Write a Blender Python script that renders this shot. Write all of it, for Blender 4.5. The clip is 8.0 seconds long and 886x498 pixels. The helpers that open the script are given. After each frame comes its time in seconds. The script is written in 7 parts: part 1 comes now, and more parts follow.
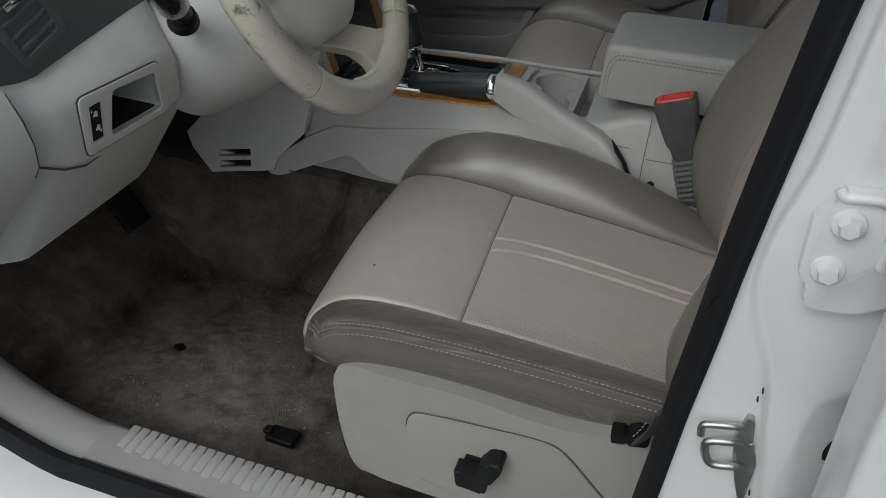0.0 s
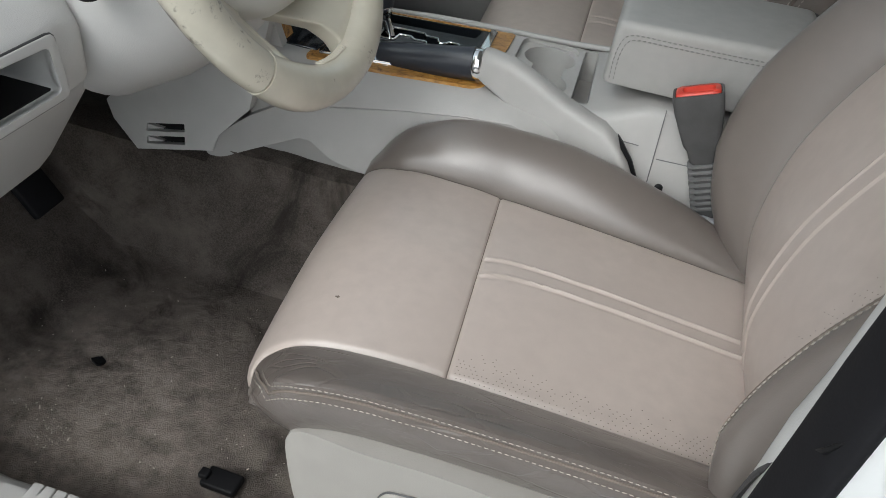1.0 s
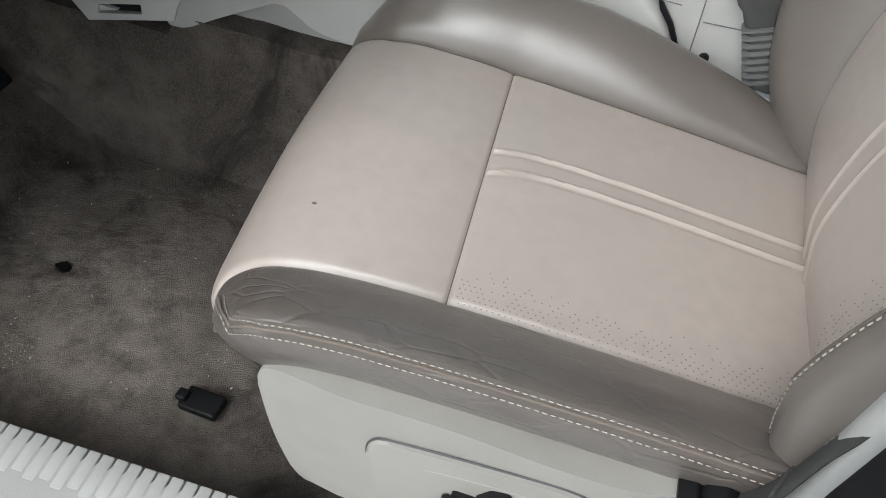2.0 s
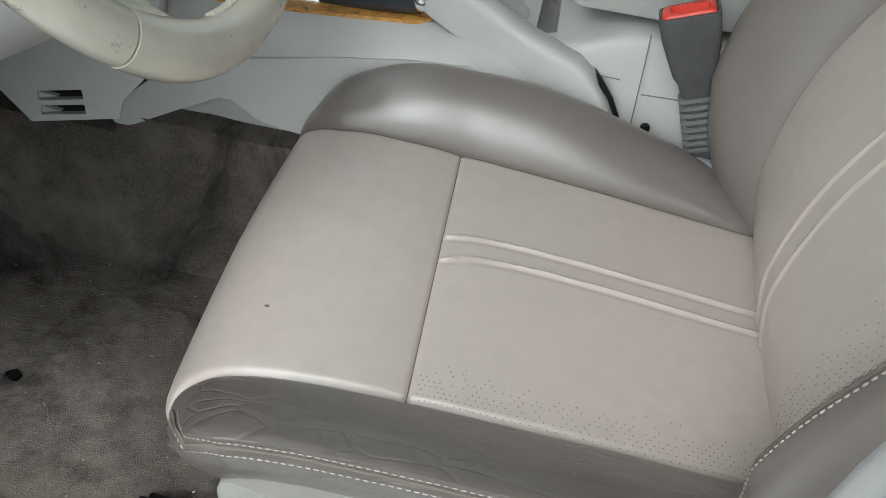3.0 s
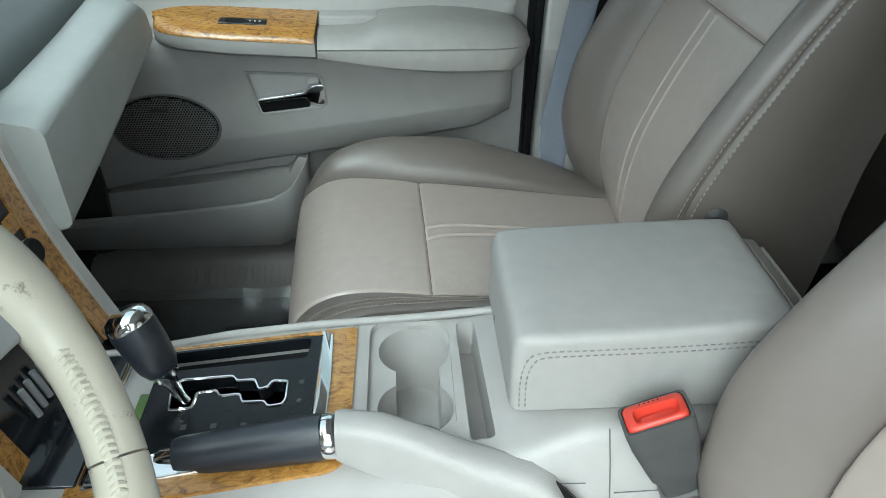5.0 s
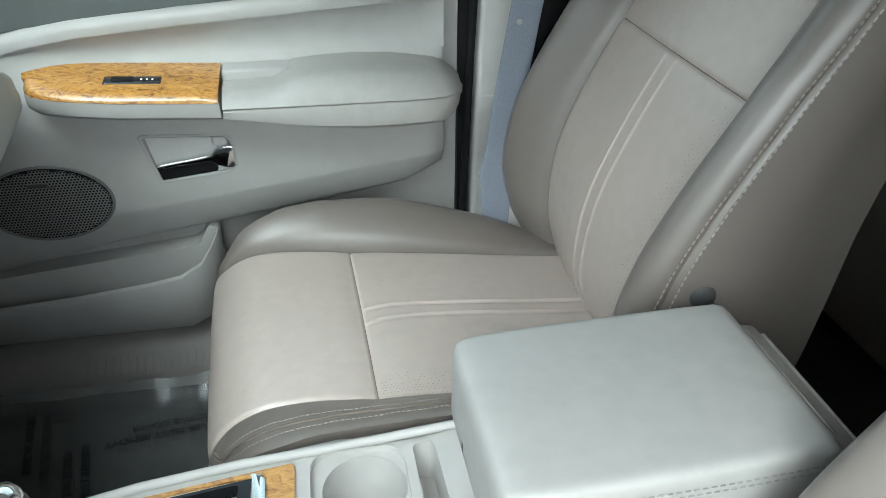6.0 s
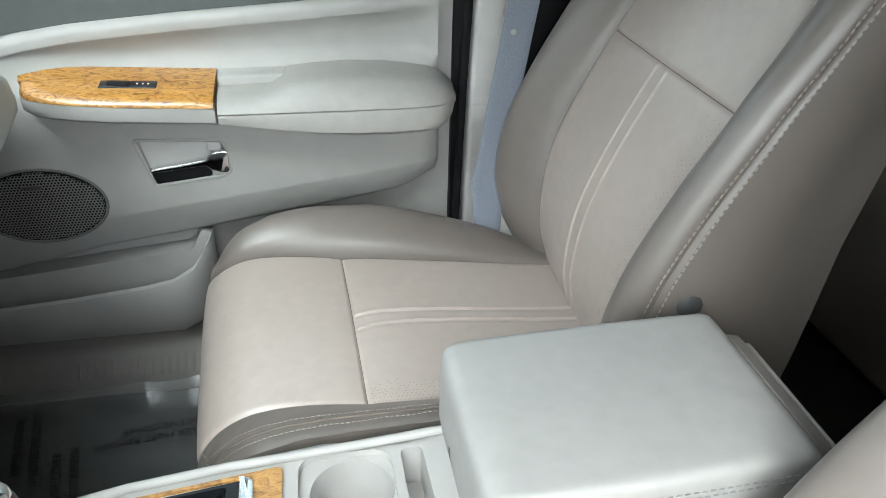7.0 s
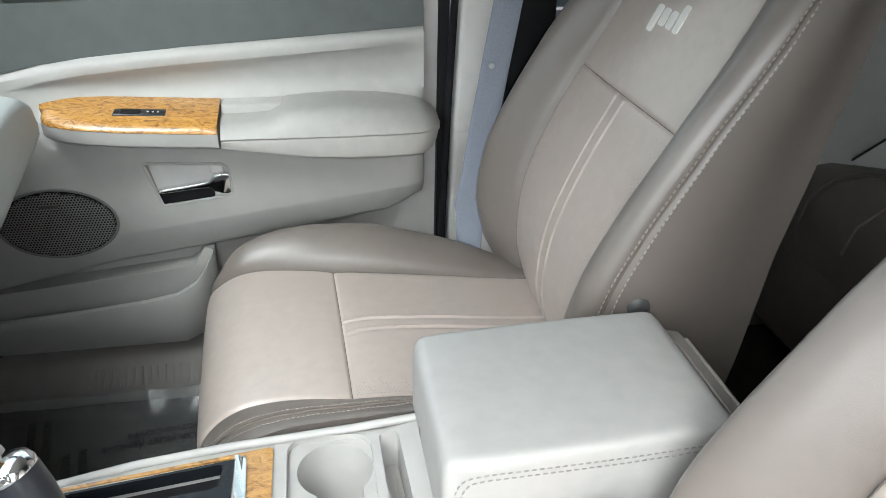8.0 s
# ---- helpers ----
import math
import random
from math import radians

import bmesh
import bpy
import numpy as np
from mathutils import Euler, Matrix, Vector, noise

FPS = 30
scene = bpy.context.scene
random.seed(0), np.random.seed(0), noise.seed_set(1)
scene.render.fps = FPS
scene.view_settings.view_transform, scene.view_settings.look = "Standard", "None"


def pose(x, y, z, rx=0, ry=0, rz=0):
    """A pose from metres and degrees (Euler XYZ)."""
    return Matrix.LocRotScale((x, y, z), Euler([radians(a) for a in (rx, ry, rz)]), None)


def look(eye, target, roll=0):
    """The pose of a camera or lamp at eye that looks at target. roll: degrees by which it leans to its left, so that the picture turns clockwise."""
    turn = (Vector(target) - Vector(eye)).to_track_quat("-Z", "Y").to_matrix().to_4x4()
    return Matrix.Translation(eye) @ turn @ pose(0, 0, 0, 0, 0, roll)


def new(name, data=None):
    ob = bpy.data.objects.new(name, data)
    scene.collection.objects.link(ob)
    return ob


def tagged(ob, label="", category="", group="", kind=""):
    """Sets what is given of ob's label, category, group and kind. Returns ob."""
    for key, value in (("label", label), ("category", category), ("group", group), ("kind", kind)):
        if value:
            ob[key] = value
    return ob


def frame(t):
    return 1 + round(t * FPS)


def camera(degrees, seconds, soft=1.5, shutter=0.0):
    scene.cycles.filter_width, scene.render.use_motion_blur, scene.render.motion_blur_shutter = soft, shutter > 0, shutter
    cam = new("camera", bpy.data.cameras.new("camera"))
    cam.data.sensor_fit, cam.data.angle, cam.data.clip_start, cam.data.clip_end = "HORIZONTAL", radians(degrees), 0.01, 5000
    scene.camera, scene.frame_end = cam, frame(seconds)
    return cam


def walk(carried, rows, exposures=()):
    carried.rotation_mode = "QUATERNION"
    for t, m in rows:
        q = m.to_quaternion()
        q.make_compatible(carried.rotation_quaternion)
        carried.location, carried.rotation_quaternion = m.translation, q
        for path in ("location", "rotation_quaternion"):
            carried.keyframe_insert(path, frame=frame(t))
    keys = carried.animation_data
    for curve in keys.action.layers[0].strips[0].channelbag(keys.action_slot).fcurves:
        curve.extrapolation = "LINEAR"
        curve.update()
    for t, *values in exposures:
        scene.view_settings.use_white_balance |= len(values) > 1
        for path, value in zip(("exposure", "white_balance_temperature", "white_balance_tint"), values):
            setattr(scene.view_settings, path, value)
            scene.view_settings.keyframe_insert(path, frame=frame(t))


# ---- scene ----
cam = camera(60.0, 8.0, soft=0.85)

PATH = [
    (0, (0.151, -1.121, 0.799), (-0.31, 0.466, -0.328), 4.4),
    (0.5, (0.08, -1.038, 0.782), (-0.243, 0.536, -0.408), 5.7),
    (1, (0.062, -0.953, 0.77), (-0.226, 0.588, -0.472), 9.1),
    (1.5, (0.069, -0.867, 0.742), (-0.232, 0.58, -0.605), 9.2),
    (1.7, (0.055, -0.853, 0.712), (-0.218, 0.496, -0.739), 8.7),
    (2.8, (0.047, -0.819, 0.701), (-0.075, 0.487, -0.809), 9.6),
    (3, (0.051, -0.815, 0.726), (-0.13, 0.612, -0.664), 6.9),
    (3.5, (0.034, -0.781, 0.788), (-0.117, 0.845, -0.366), 4.2),
    (4, (0.0, -0.745, 0.822), (0.0, 0.919, -0.289), 3.4),
    (4.5, (-0.003, -0.639, 0.834), (0.014, 1.042, -0.25), 1.1),
    (5, (-0.026, -0.543, 0.836), (0.073, 1.14, -0.24), 0.3),
    (5.2, (-0.037, -0.516, 0.832), (0.163, 1.157, -0.246), 1.1),
    (6.3, (-0.035, -0.374, 0.832), (0.277, 1.313, -0.195), 0.2),
    (6.5, (-0.037, -0.377, 0.83), (0.277, 1.309, -0.2), 0.6),
    (7, (-0.033, -0.399, 0.834), (0.288, 1.293, -0.183), 1.1),
    (7.5, (-0.028, -0.447, 0.842), (0.299, 1.26, -0.147), 1.4),
    (8, (-0.022, -0.49, 0.857), (0.299, 1.243, -0.088), 1.1),
]
# stops, white balance and tint of the recording camera
EXPOSURES = [(0.0, -0.60, 6250, 4), (0.5, 0.0, 6150, 3), (1.0, 0.35, 6250, 6), (1.5, 0.55, 6200, 5), (3.0, 0.43, 6050, 1), (3.5, 0.66, 5850, -4), (4.5, 0.97, 5850, -6), (5.0, 1.2, 5850, -5), (6.5, 1.8, 6000, -1), (8.0, 1.85, 6200, 5)]
walk(cam, [(t, look(eye, target, roll)) for t, eye, target, roll in PATH], EXPOSURES)

# ---- light ----

world = bpy.data.worlds.new("overcast_sky")
scene.world = world
world.use_nodes = True
wn, wl = world.node_tree.nodes, world.node_tree.links
sky = wn.new("ShaderNodeTexSky")
sky.sky_type, sky.sun_disc = "NISHITA", False
sky.sun_elevation, sky.sun_rotation = radians(46), radians(200)
sky.air_density, sky.dust_density, sky.ozone_density = 1.0, 3.0, 1.0
cloud = wn.new("ShaderNodeHueSaturation")
cloud.inputs["Saturation"].default_value = 0.22
wl.new(sky.outputs[0], cloud.inputs["Color"])
wl.new(cloud.outputs[0], wn["Background"].inputs[0])
wn["Background"].inputs[1].default_value = 0.19
sun = new("sun", bpy.data.lights.new("sun", "SUN"))
sun.data.energy, sun.data.angle, sun.data.color = 0.60, radians(60), (1.0, 0.985, 0.97)
sun.matrix_world = look((-1.15, -3.1, 3.7), (0.0, 0.0, 0.3))


# ---- materials ----
def material(name, color, rough=0.5, metal=0.0, vary=0.12, scale=40.0, bump=0.0, bump_scale=400.0, coat=0.0, second=None, second_scale=4.0, spec=0.5):
    """Principled surface with colour variation at two scales and fine relief."""
    m = bpy.data.materials.new(name)
    m.use_nodes = True
    n, l = m.node_tree.nodes, m.node_tree.links
    p = n["Principled BSDF"]
    co = n.new("ShaderNodeTexCoord")
    def noise_at(sc, detail=4.0):
        t = n.new("ShaderNodeTexNoise")
        t.inputs["Scale"].default_value, t.inputs["Detail"].default_value = sc, detail
        l.new(co.outputs["Object"], t.inputs["Vector"])
        return t
    fine, broad = noise_at(scale), noise_at(second_scale, 3.0)
    ramp = n.new("ShaderNodeValToRGB")
    dark = tuple(c * (1 - vary) for c in color)
    lite = tuple(min(1.0, c * (1 + vary)) for c in color)
    ramp.color_ramp.elements[0].color, ramp.color_ramp.elements[1].color = (*dark, 1), (*lite, 1)
    ramp.color_ramp.elements[0].position, ramp.color_ramp.elements[1].position = 0.3, 0.7
    l.new(fine.outputs["Fac"], ramp.inputs["Fac"])
    mix = n.new("ShaderNodeMix")
    mix.data_type = "RGBA"
    fac = n.new("ShaderNodeMapRange")
    fac.inputs["From Min"].default_value, fac.inputs["From Max"].default_value = 0.42, 0.66
    fac.inputs["To Max"].default_value = 0.6
    l.new(broad.outputs["Fac"], fac.inputs["Value"])
    l.new(fac.outputs[0], mix.inputs["Factor"])
    l.new(ramp.outputs["Color"], mix.inputs["A"])
    mix.inputs["B"].default_value = (*(second or tuple(c * (1 - vary * 0.6) for c in color)), 1)
    l.new(mix.outputs["Result"], p.inputs["Base Color"])
    p.inputs["Metallic"].default_value = metal
    p.inputs["Specular IOR Level"].default_value = spec
    rr = n.new("ShaderNodeMapRange")
    rr.inputs["To Min"].default_value, rr.inputs["To Max"].default_value = max(0.02, rough * 0.85), min(1.0, rough * 1.15)
    l.new(broad.outputs["Fac"], rr.inputs["Value"])
    l.new(rr.outputs[0], p.inputs["Roughness"])
    p.inputs["Coat Weight"].default_value = coat
    p.inputs["Coat Roughness"].default_value = 0.06
    if bump:
        b = n.new("ShaderNodeBump")
        grain = noise_at(bump_scale, 2.0)
        b.inputs["Strength"].default_value, b.inputs["Distance"].default_value = bump, 0.001
        l.new(grain.outputs["Fac"], b.inputs["Height"])
        l.new(b.outputs["Normal"], p.inputs["Normal"])
    return m


def leather(name, color, rough=0.42, crease=0.25, coat=0.15, scuff=None, vary=0.05, worn=0.63):
    """Coated hide: fine pebbled cells and faint broad wrinkles."""
    m = material(name, color, rough, vary=vary, scale=60, second_scale=7, spec=0.6, coat=coat)
    m.node_tree.nodes["Principled BSDF"].inputs["Coat IOR"].default_value = 1.7
    m.node_tree.nodes["Principled BSDF"].inputs["Coat Roughness"].default_value = rough * 0.85
    n, l = m.node_tree.nodes, m.node_tree.links
    co = n.new("ShaderNodeTexCoord")
    cells = n.new("ShaderNodeTexVoronoi")
    cells.inputs["Scale"].default_value = 900
    wrinkle = n.new("ShaderNodeTexNoise")
    wrinkle.inputs["Scale"].default_value, wrinkle.inputs["Detail"].default_value, wrinkle.inputs["Distortion"].default_value = 38, 2.5, 0.8
    for t in (cells, wrinkle):
        l.new(co.outputs["Object"], t.inputs["Vector"])
    if crease == 0:
        return m
    one, two = n.new("ShaderNodeBump"), n.new("ShaderNodeBump")
    one.inputs["Strength"].default_value, one.inputs["Distance"].default_value = 0.12, 0.0003
    two.inputs["Strength"].default_value, two.inputs["Distance"].default_value = crease, 0.0016
    l.new(cells.outputs["Distance"], one.inputs["Height"])
    l.new(wrinkle.outputs["Fac"], two.inputs["Height"])
    l.new(one.outputs["Normal"], two.inputs["Normal"])
    l.new(two.outputs["Normal"], n["Principled BSDF"].inputs["Normal"])
    l.new(two.outputs["Normal"], n["Principled BSDF"].inputs["Coat Normal"])
    if scuff:
        # grime rubbed into the hide in small ragged spots
        spot, cut, mix = n.new("ShaderNodeTexNoise"), n.new("ShaderNodeMapRange"), n.new("ShaderNodeMix")
        spot.inputs["Scale"].default_value, spot.inputs["Detail"].default_value, spot.inputs["Roughness"].default_value = 24, 10, 0.76
        cut.inputs["From Min"].default_value, cut.inputs["From Max"].default_value, cut.inputs["To Max"].default_value = worn, worn + 0.07, 0.85
        mix.data_type = "RGBA"
        old = n["Principled BSDF"].inputs["Base Color"].links[0].from_socket
        l.new(co.outputs["Object"], spot.inputs["Vector"])
        l.new(spot.outputs["Fac"], cut.inputs["Value"])
        l.new(cut.outputs[0], mix.inputs["Factor"])
        l.new(old, mix.inputs["A"])
        mix.inputs["B"].default_value = (*scuff, 1)
        l.new(mix.outputs["Result"], n["Principled BSDF"].inputs["Base Color"])
    return m


def wood(name):
    """Lacquered orange burl: swirling figure under a clear coat."""
    m = bpy.data.materials.new(name)
    m.use_nodes = True
    n, l = m.node_tree.nodes, m.node_tree.links
    p = n["Principled BSDF"]
    co, mp = n.new("ShaderNodeTexCoord"), n.new("ShaderNodeMapping")
    mp.inputs["Scale"].default_value = (22, 40, 40)
    l.new(co.outputs["Object"], mp.inputs["Vector"])
    t = n.new("ShaderNodeTexNoise")
    t.inputs["Scale"].default_value, t.inputs["Detail"].default_value, t.inputs["Distortion"].default_value = 2.2, 10, 1.9
    t.inputs["Roughness"].default_value = 0.68
    l.new(mp.outputs[0], t.inputs["Vector"])
    r = n.new("ShaderNodeValToRGB")
    r.color_ramp.elements[0].position, r.color_ramp.elements[0].color = 0.34, (0.13, 0.048, 0.009, 1)
    r.color_ramp.elements[1].position, r.color_ramp.elements[1].color = 0.70, (0.66, 0.36, 0.10, 1)
    e = r.color_ramp.elements.new(0.46)
    e.color = (0.42, 0.195, 0.040, 1)
    e = r.color_ramp.elements.new(0.56)
    e.color = (0.56, 0.29, 0.066, 1)
    l.new(t.outputs["Fac"], r.inputs["Fac"])
    l.new(r.outputs[0], p.inputs["Base Color"])
    p.inputs["Roughness"].default_value, p.inputs["Coat Weight"].default_value, p.inputs["Coat Roughness"].default_value = 0.35, 1.0, 0.05
    return m


def carpet(name, color, stain, dust=None):
    """Short pile with soaked, dusty and worn patches."""
    m = material(name, color, 0.95, vary=0.30, scale=420, second=stain, second_scale=8.5, spec=0.1)
    n, l = m.node_tree.nodes, m.node_tree.links
    for q in n:
        if q.type == "TEX_NOISE":
            q.inputs["Detail"].default_value = 8
            q.inputs["Roughness"].default_value = 0.65
        if q.type == "VALTORGB":
            q.color_ramp.elements[0].position, q.color_ramp.elements[1].position = 0.40, 0.62
        if q.type == "MAP_RANGE" and abs(q.inputs["To Max"].default_value - 0.6) < 1e-4:
            q.inputs["To Max"].default_value = 1.0
            q.inputs["From Min"].default_value, q.inputs["From Max"].default_value = 0.42, 0.63
    # ragged dark soaked spots over the dusty pile
    co = n.new("ShaderNodeTexCoord")
    wet, cut, mix = n.new("ShaderNodeTexNoise"), n.new("ShaderNodeMapRange"), n.new("ShaderNodeMix")
    wet.inputs["Scale"].default_value, wet.inputs["Detail"].default_value, wet.inputs["Roughness"].default_value, wet.inputs["Distortion"].default_value = 5.5, 12, 0.68, 1.1
    cut.inputs["From Min"].default_value, cut.inputs["From Max"].default_value, cut.inputs["To Max"].default_value = 0.51, 0.64, 0.88
    mix.data_type = "RGBA"
    old = n["Principled BSDF"].inputs["Base Color"].links[0].from_socket
    l.new(co.outputs["Object"], wet.inputs["Vector"])
    l.new(wet.outputs["Fac"], cut.inputs["Value"])
    l.new(cut.outputs[0], mix.inputs["Factor"])
    l.new(old, mix.inputs["A"])
    mix.inputs["B"].default_value = (*(c * 0.33 for c in color), 1)
    l.new(mix.outputs["Result"], n["Principled BSDF"].inputs["Base Color"])
    if dust:
        # dry dust trodden into the pile, ragged at its border
        place, size, shade = dust
        mp, dist, edge, rag, add, lay = (n.new("ShaderNode" + k) for k in ("Mapping", "VectorMath", "MapRange", "TexNoise", "Math", "Mix"))
        mp.vector_type = "TEXTURE"
        mp.inputs["Location"].default_value, mp.inputs["Scale"].default_value = place, size
        dist.operation, add.operation, lay.data_type = "LENGTH", "MULTIPLY_ADD", "RGBA"
        rag.inputs["Scale"].default_value, rag.inputs["Detail"].default_value, rag.inputs["Roughness"].default_value = 9, 9, 0.62
        add.inputs[1].default_value = 2.6
        edge.inputs["From Min"].default_value, edge.inputs["From Max"].default_value = 2.55, 1.65
        edge.inputs["To Max"].default_value = 0.92
        for t in (mp, rag):
            l.new(co.outputs["Object"], t.inputs["Vector"])
        l.new(mp.outputs[0], dist.inputs[0])
        l.new(rag.outputs["Fac"], add.inputs[0])
        l.new(dist.outputs["Value"], add.inputs[2])
        l.new(add.outputs[0], edge.inputs["Value"])
        l.new(edge.outputs[0], lay.inputs["Factor"])
        l.new(mix.outputs["Result"], lay.inputs["A"])
        grit = n.new("ShaderNodeMix")
        grit.data_type, grit.blend_type = "RGBA", "MULTIPLY"
        grit.inputs["Factor"].default_value = 0.75
        grit.inputs["A"].default_value = (*shade, 1)
        grime = n.new("ShaderNodeTexNoise")
        grime.inputs["Scale"].default_value, grime.inputs["Detail"].default_value, grime.inputs["Roughness"].default_value = 26, 10, 0.72
        clear = n.new("ShaderNodeMapRange")
        clear.inputs["From Min"].default_value, clear.inputs["From Max"].default_value, clear.inputs["To Min"].default_value = 0.36, 0.58, 0.25
        l.new(co.outputs["Object"], grime.inputs["Vector"])
        l.new(grime.outputs["Fac"], clear.inputs["Value"])
        l.new(clear.outputs[0], grit.inputs["B"])
        l.new(grit.outputs["Result"], lay.inputs["B"])
        l.new(lay.outputs["Result"], n["Principled BSDF"].inputs["Base Color"])
    pile, lump = n.new("ShaderNodeTexNoise"), n.new("ShaderNodeTexNoise")
    pile.inputs["Scale"].default_value, lump.inputs["Scale"].default_value = 700, 60
    a, b = n.new("ShaderNodeBump"), n.new("ShaderNodeBump")
    a.inputs["Strength"].default_value, a.inputs["Distance"].default_value = 0.9, 0.003
    b.inputs["Strength"].default_value, b.inputs["Distance"].default_value = 0.5, 0.006
    for t, k in ((pile, a), (lump, b)):
        l.new(co.outputs["Object"], t.inputs["Vector"])
        l.new(t.outputs["Fac"], k.inputs["Height"])
    l.new(a.outputs[0], b.inputs["Normal"])
    l.new(b.outputs[0], n["Principled BSDF"].inputs["Normal"])
    return m


def glass(name, tint, rough=0.01):
    """Thin tinted pane: clear straight through, with a gloss that grows at a slant."""
    m = bpy.data.materials.new(name)
    m.use_nodes = True
    n, l = m.node_tree.nodes, m.node_tree.links
    clear, shine, mix, fres = n.new("ShaderNodeBsdfTransparent"), n.new("ShaderNodeBsdfGlossy"), n.new("ShaderNodeMixShader"), n.new("ShaderNodeFresnel")
    clear.inputs["Color"].default_value = (*tint, 1)
    shine.inputs["Roughness"].default_value = rough
    fres.inputs["IOR"].default_value = 1.45
    l.new(fres.outputs[0], mix.inputs[0])
    l.new(clear.outputs[0], mix.inputs[1])
    l.new(shine.outputs[0], mix.inputs[2])
    l.new(mix.outputs[0], n["Material Output"].inputs["Surface"])
    return m


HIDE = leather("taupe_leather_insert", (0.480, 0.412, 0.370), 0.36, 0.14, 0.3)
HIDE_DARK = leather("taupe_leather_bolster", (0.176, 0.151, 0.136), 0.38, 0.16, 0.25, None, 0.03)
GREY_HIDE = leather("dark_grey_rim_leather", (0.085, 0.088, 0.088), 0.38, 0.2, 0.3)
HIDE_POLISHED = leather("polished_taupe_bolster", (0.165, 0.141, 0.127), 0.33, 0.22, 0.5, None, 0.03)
HIDE_ARM = leather("pale_grey_vinyl", (0.375, 0.368, 0.353), 0.56, 0.05, 0.05)
PAD = leather("grey_beige_arm_pad", (0.39, 0.380, 0.358), 0.5, 0.05)
WHEEL_HIDE = leather("worn_cream_leather", (0.60, 0.562, 0.462), 0.30, 0.32, 0.9, (0.13, 0.105, 0.075), 0.05, 0.61)
WHEEL_GRIMY = leather("grimy_cream_leather", (0.60, 0.562, 0.462), 0.30, 0.32, 0.9, (0.060, 0.052, 0.042), 0.05, 0.56)
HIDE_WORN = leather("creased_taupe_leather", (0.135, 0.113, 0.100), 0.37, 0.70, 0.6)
def add_creases(m):
    """Fine broken wrinkles pressed into a hide by years of sitting."""
    n, l = m.node_tree.nodes, m.node_tree.links
    p = n["Principled BSDF"]
    co, mp, warp, mix, lines, cut, gate, some, both, bump = (n.new("ShaderNode" + k) for k in ("TexCoord", "Mapping", "TexNoise", "MixRGB", "TexVoronoi", "MapRange", "TexNoise", "MapRange", "Math", "Bump"))
    mp.inputs["Rotation"].default_value, mp.inputs["Scale"].default_value = (0, 0, 0.35), (22, 75, 40)
    warp.inputs["Scale"].default_value, mix.inputs["Fac"].default_value = 1.3, 0.22
    lines.feature = "DISTANCE_TO_EDGE"
    lines.inputs["Scale"].default_value = 1.0
    cut.inputs["From Max"].default_value = 0.07
    gate.inputs["Scale"].default_value = 9
    some.inputs["From Min"].default_value, some.inputs["From Max"].default_value = 0.52, 0.40
    both.operation = "MAXIMUM"
    bump.inputs["Strength"].default_value, bump.inputs["Distance"].default_value = 0.55, 0.0009
    l.new(co.outputs["Object"], mp.inputs["Vector"])
    l.new(co.outputs["Object"], gate.inputs["Vector"])
    l.new(mp.outputs[0], warp.inputs["Vector"])
    l.new(mp.outputs[0], mix.inputs["Color1"])
    l.new(warp.outputs["Color"], mix.inputs["Color2"])
    l.new(mix.outputs[0], lines.inputs["Vector"])
    l.new(lines.outputs["Distance"], cut.inputs["Value"])
    l.new(gate.outputs["Fac"], some.inputs["Value"])
    l.new(cut.outputs[0], both.inputs[0])
    l.new(some.outputs[0], both.inputs[1])
    l.new(both.outputs[0], bump.inputs["Height"])
    l.new(p.inputs["Normal"].links[0].from_socket, bump.inputs["Normal"])
    l.new(bump.outputs[0], p.inputs["Normal"])
    l.new(bump.outputs[0], p.inputs["Coat Normal"])


add_creases(HIDE_WORN)
GRILLE = material("grey_grille_plastic", (0.20, 0.20, 0.195), 0.5, vary=0.06)
GAITER = material("mid_grey_gaiter_rubber", (0.15, 0.15, 0.15), 0.5, vary=0.1)
THREAD = material("pale_thread", (0.39, 0.355, 0.312), 0.8, vary=0.1, scale=300)
THREAD_DARK = material("grey_thread", (0.26, 0.26, 0.25), 0.8, vary=0.1, scale=300)
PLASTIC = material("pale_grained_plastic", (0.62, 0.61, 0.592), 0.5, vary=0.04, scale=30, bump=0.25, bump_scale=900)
PLASTIC_CONSOLE = material("pale_console_plastic", (0.43, 0.42, 0.405), 0.5, vary=0.04, scale=30, bump=0.25, bump_scale=900)
PLASTIC_DOOR = material("grey_beige_door_plastic", (0.45, 0.442, 0.425), 0.55, vary=0.04, scale=30, bump=0.25, bump_scale=900)
PLASTIC_COOL = material("cool_grey_dash_plastic", (0.46, 0.48, 0.465), 0.5, vary=0.04, scale=30, bump=0.2, bump_scale=800)
PLASTIC_SLATE = material("slate_grey_plastic", (0.10, 0.112, 0.11), 0.55, vary=0.08, scale=30, bump=0.25, bump_scale=800)
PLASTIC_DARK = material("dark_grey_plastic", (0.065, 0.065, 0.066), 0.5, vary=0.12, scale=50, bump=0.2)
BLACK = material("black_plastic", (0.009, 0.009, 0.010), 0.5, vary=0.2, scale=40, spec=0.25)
BLACK_GLOSS = material("gloss_black_panel", (0.010, 0.012, 0.016), 0.12, vary=0.2, scale=40, coat=0.6)
GRIP = leather("blue_black_leather", (0.022, 0.026, 0.036), 0.34, 0.15)
CHROME = material("chrome", (0.86, 0.87, 0.88), 0.07, metal=1.0, vary=0.02)
STEEL = material("zinc_steel", (0.50, 0.50, 0.48), 0.34, metal=1.0, vary=0.12, scale=120, bump=0.15)
SILVER = material("satin_grey_plastic", (0.29, 0.30, 0.31), 0.345, vary=0.06, scale=60)
WOOD = wood("orange_burl")
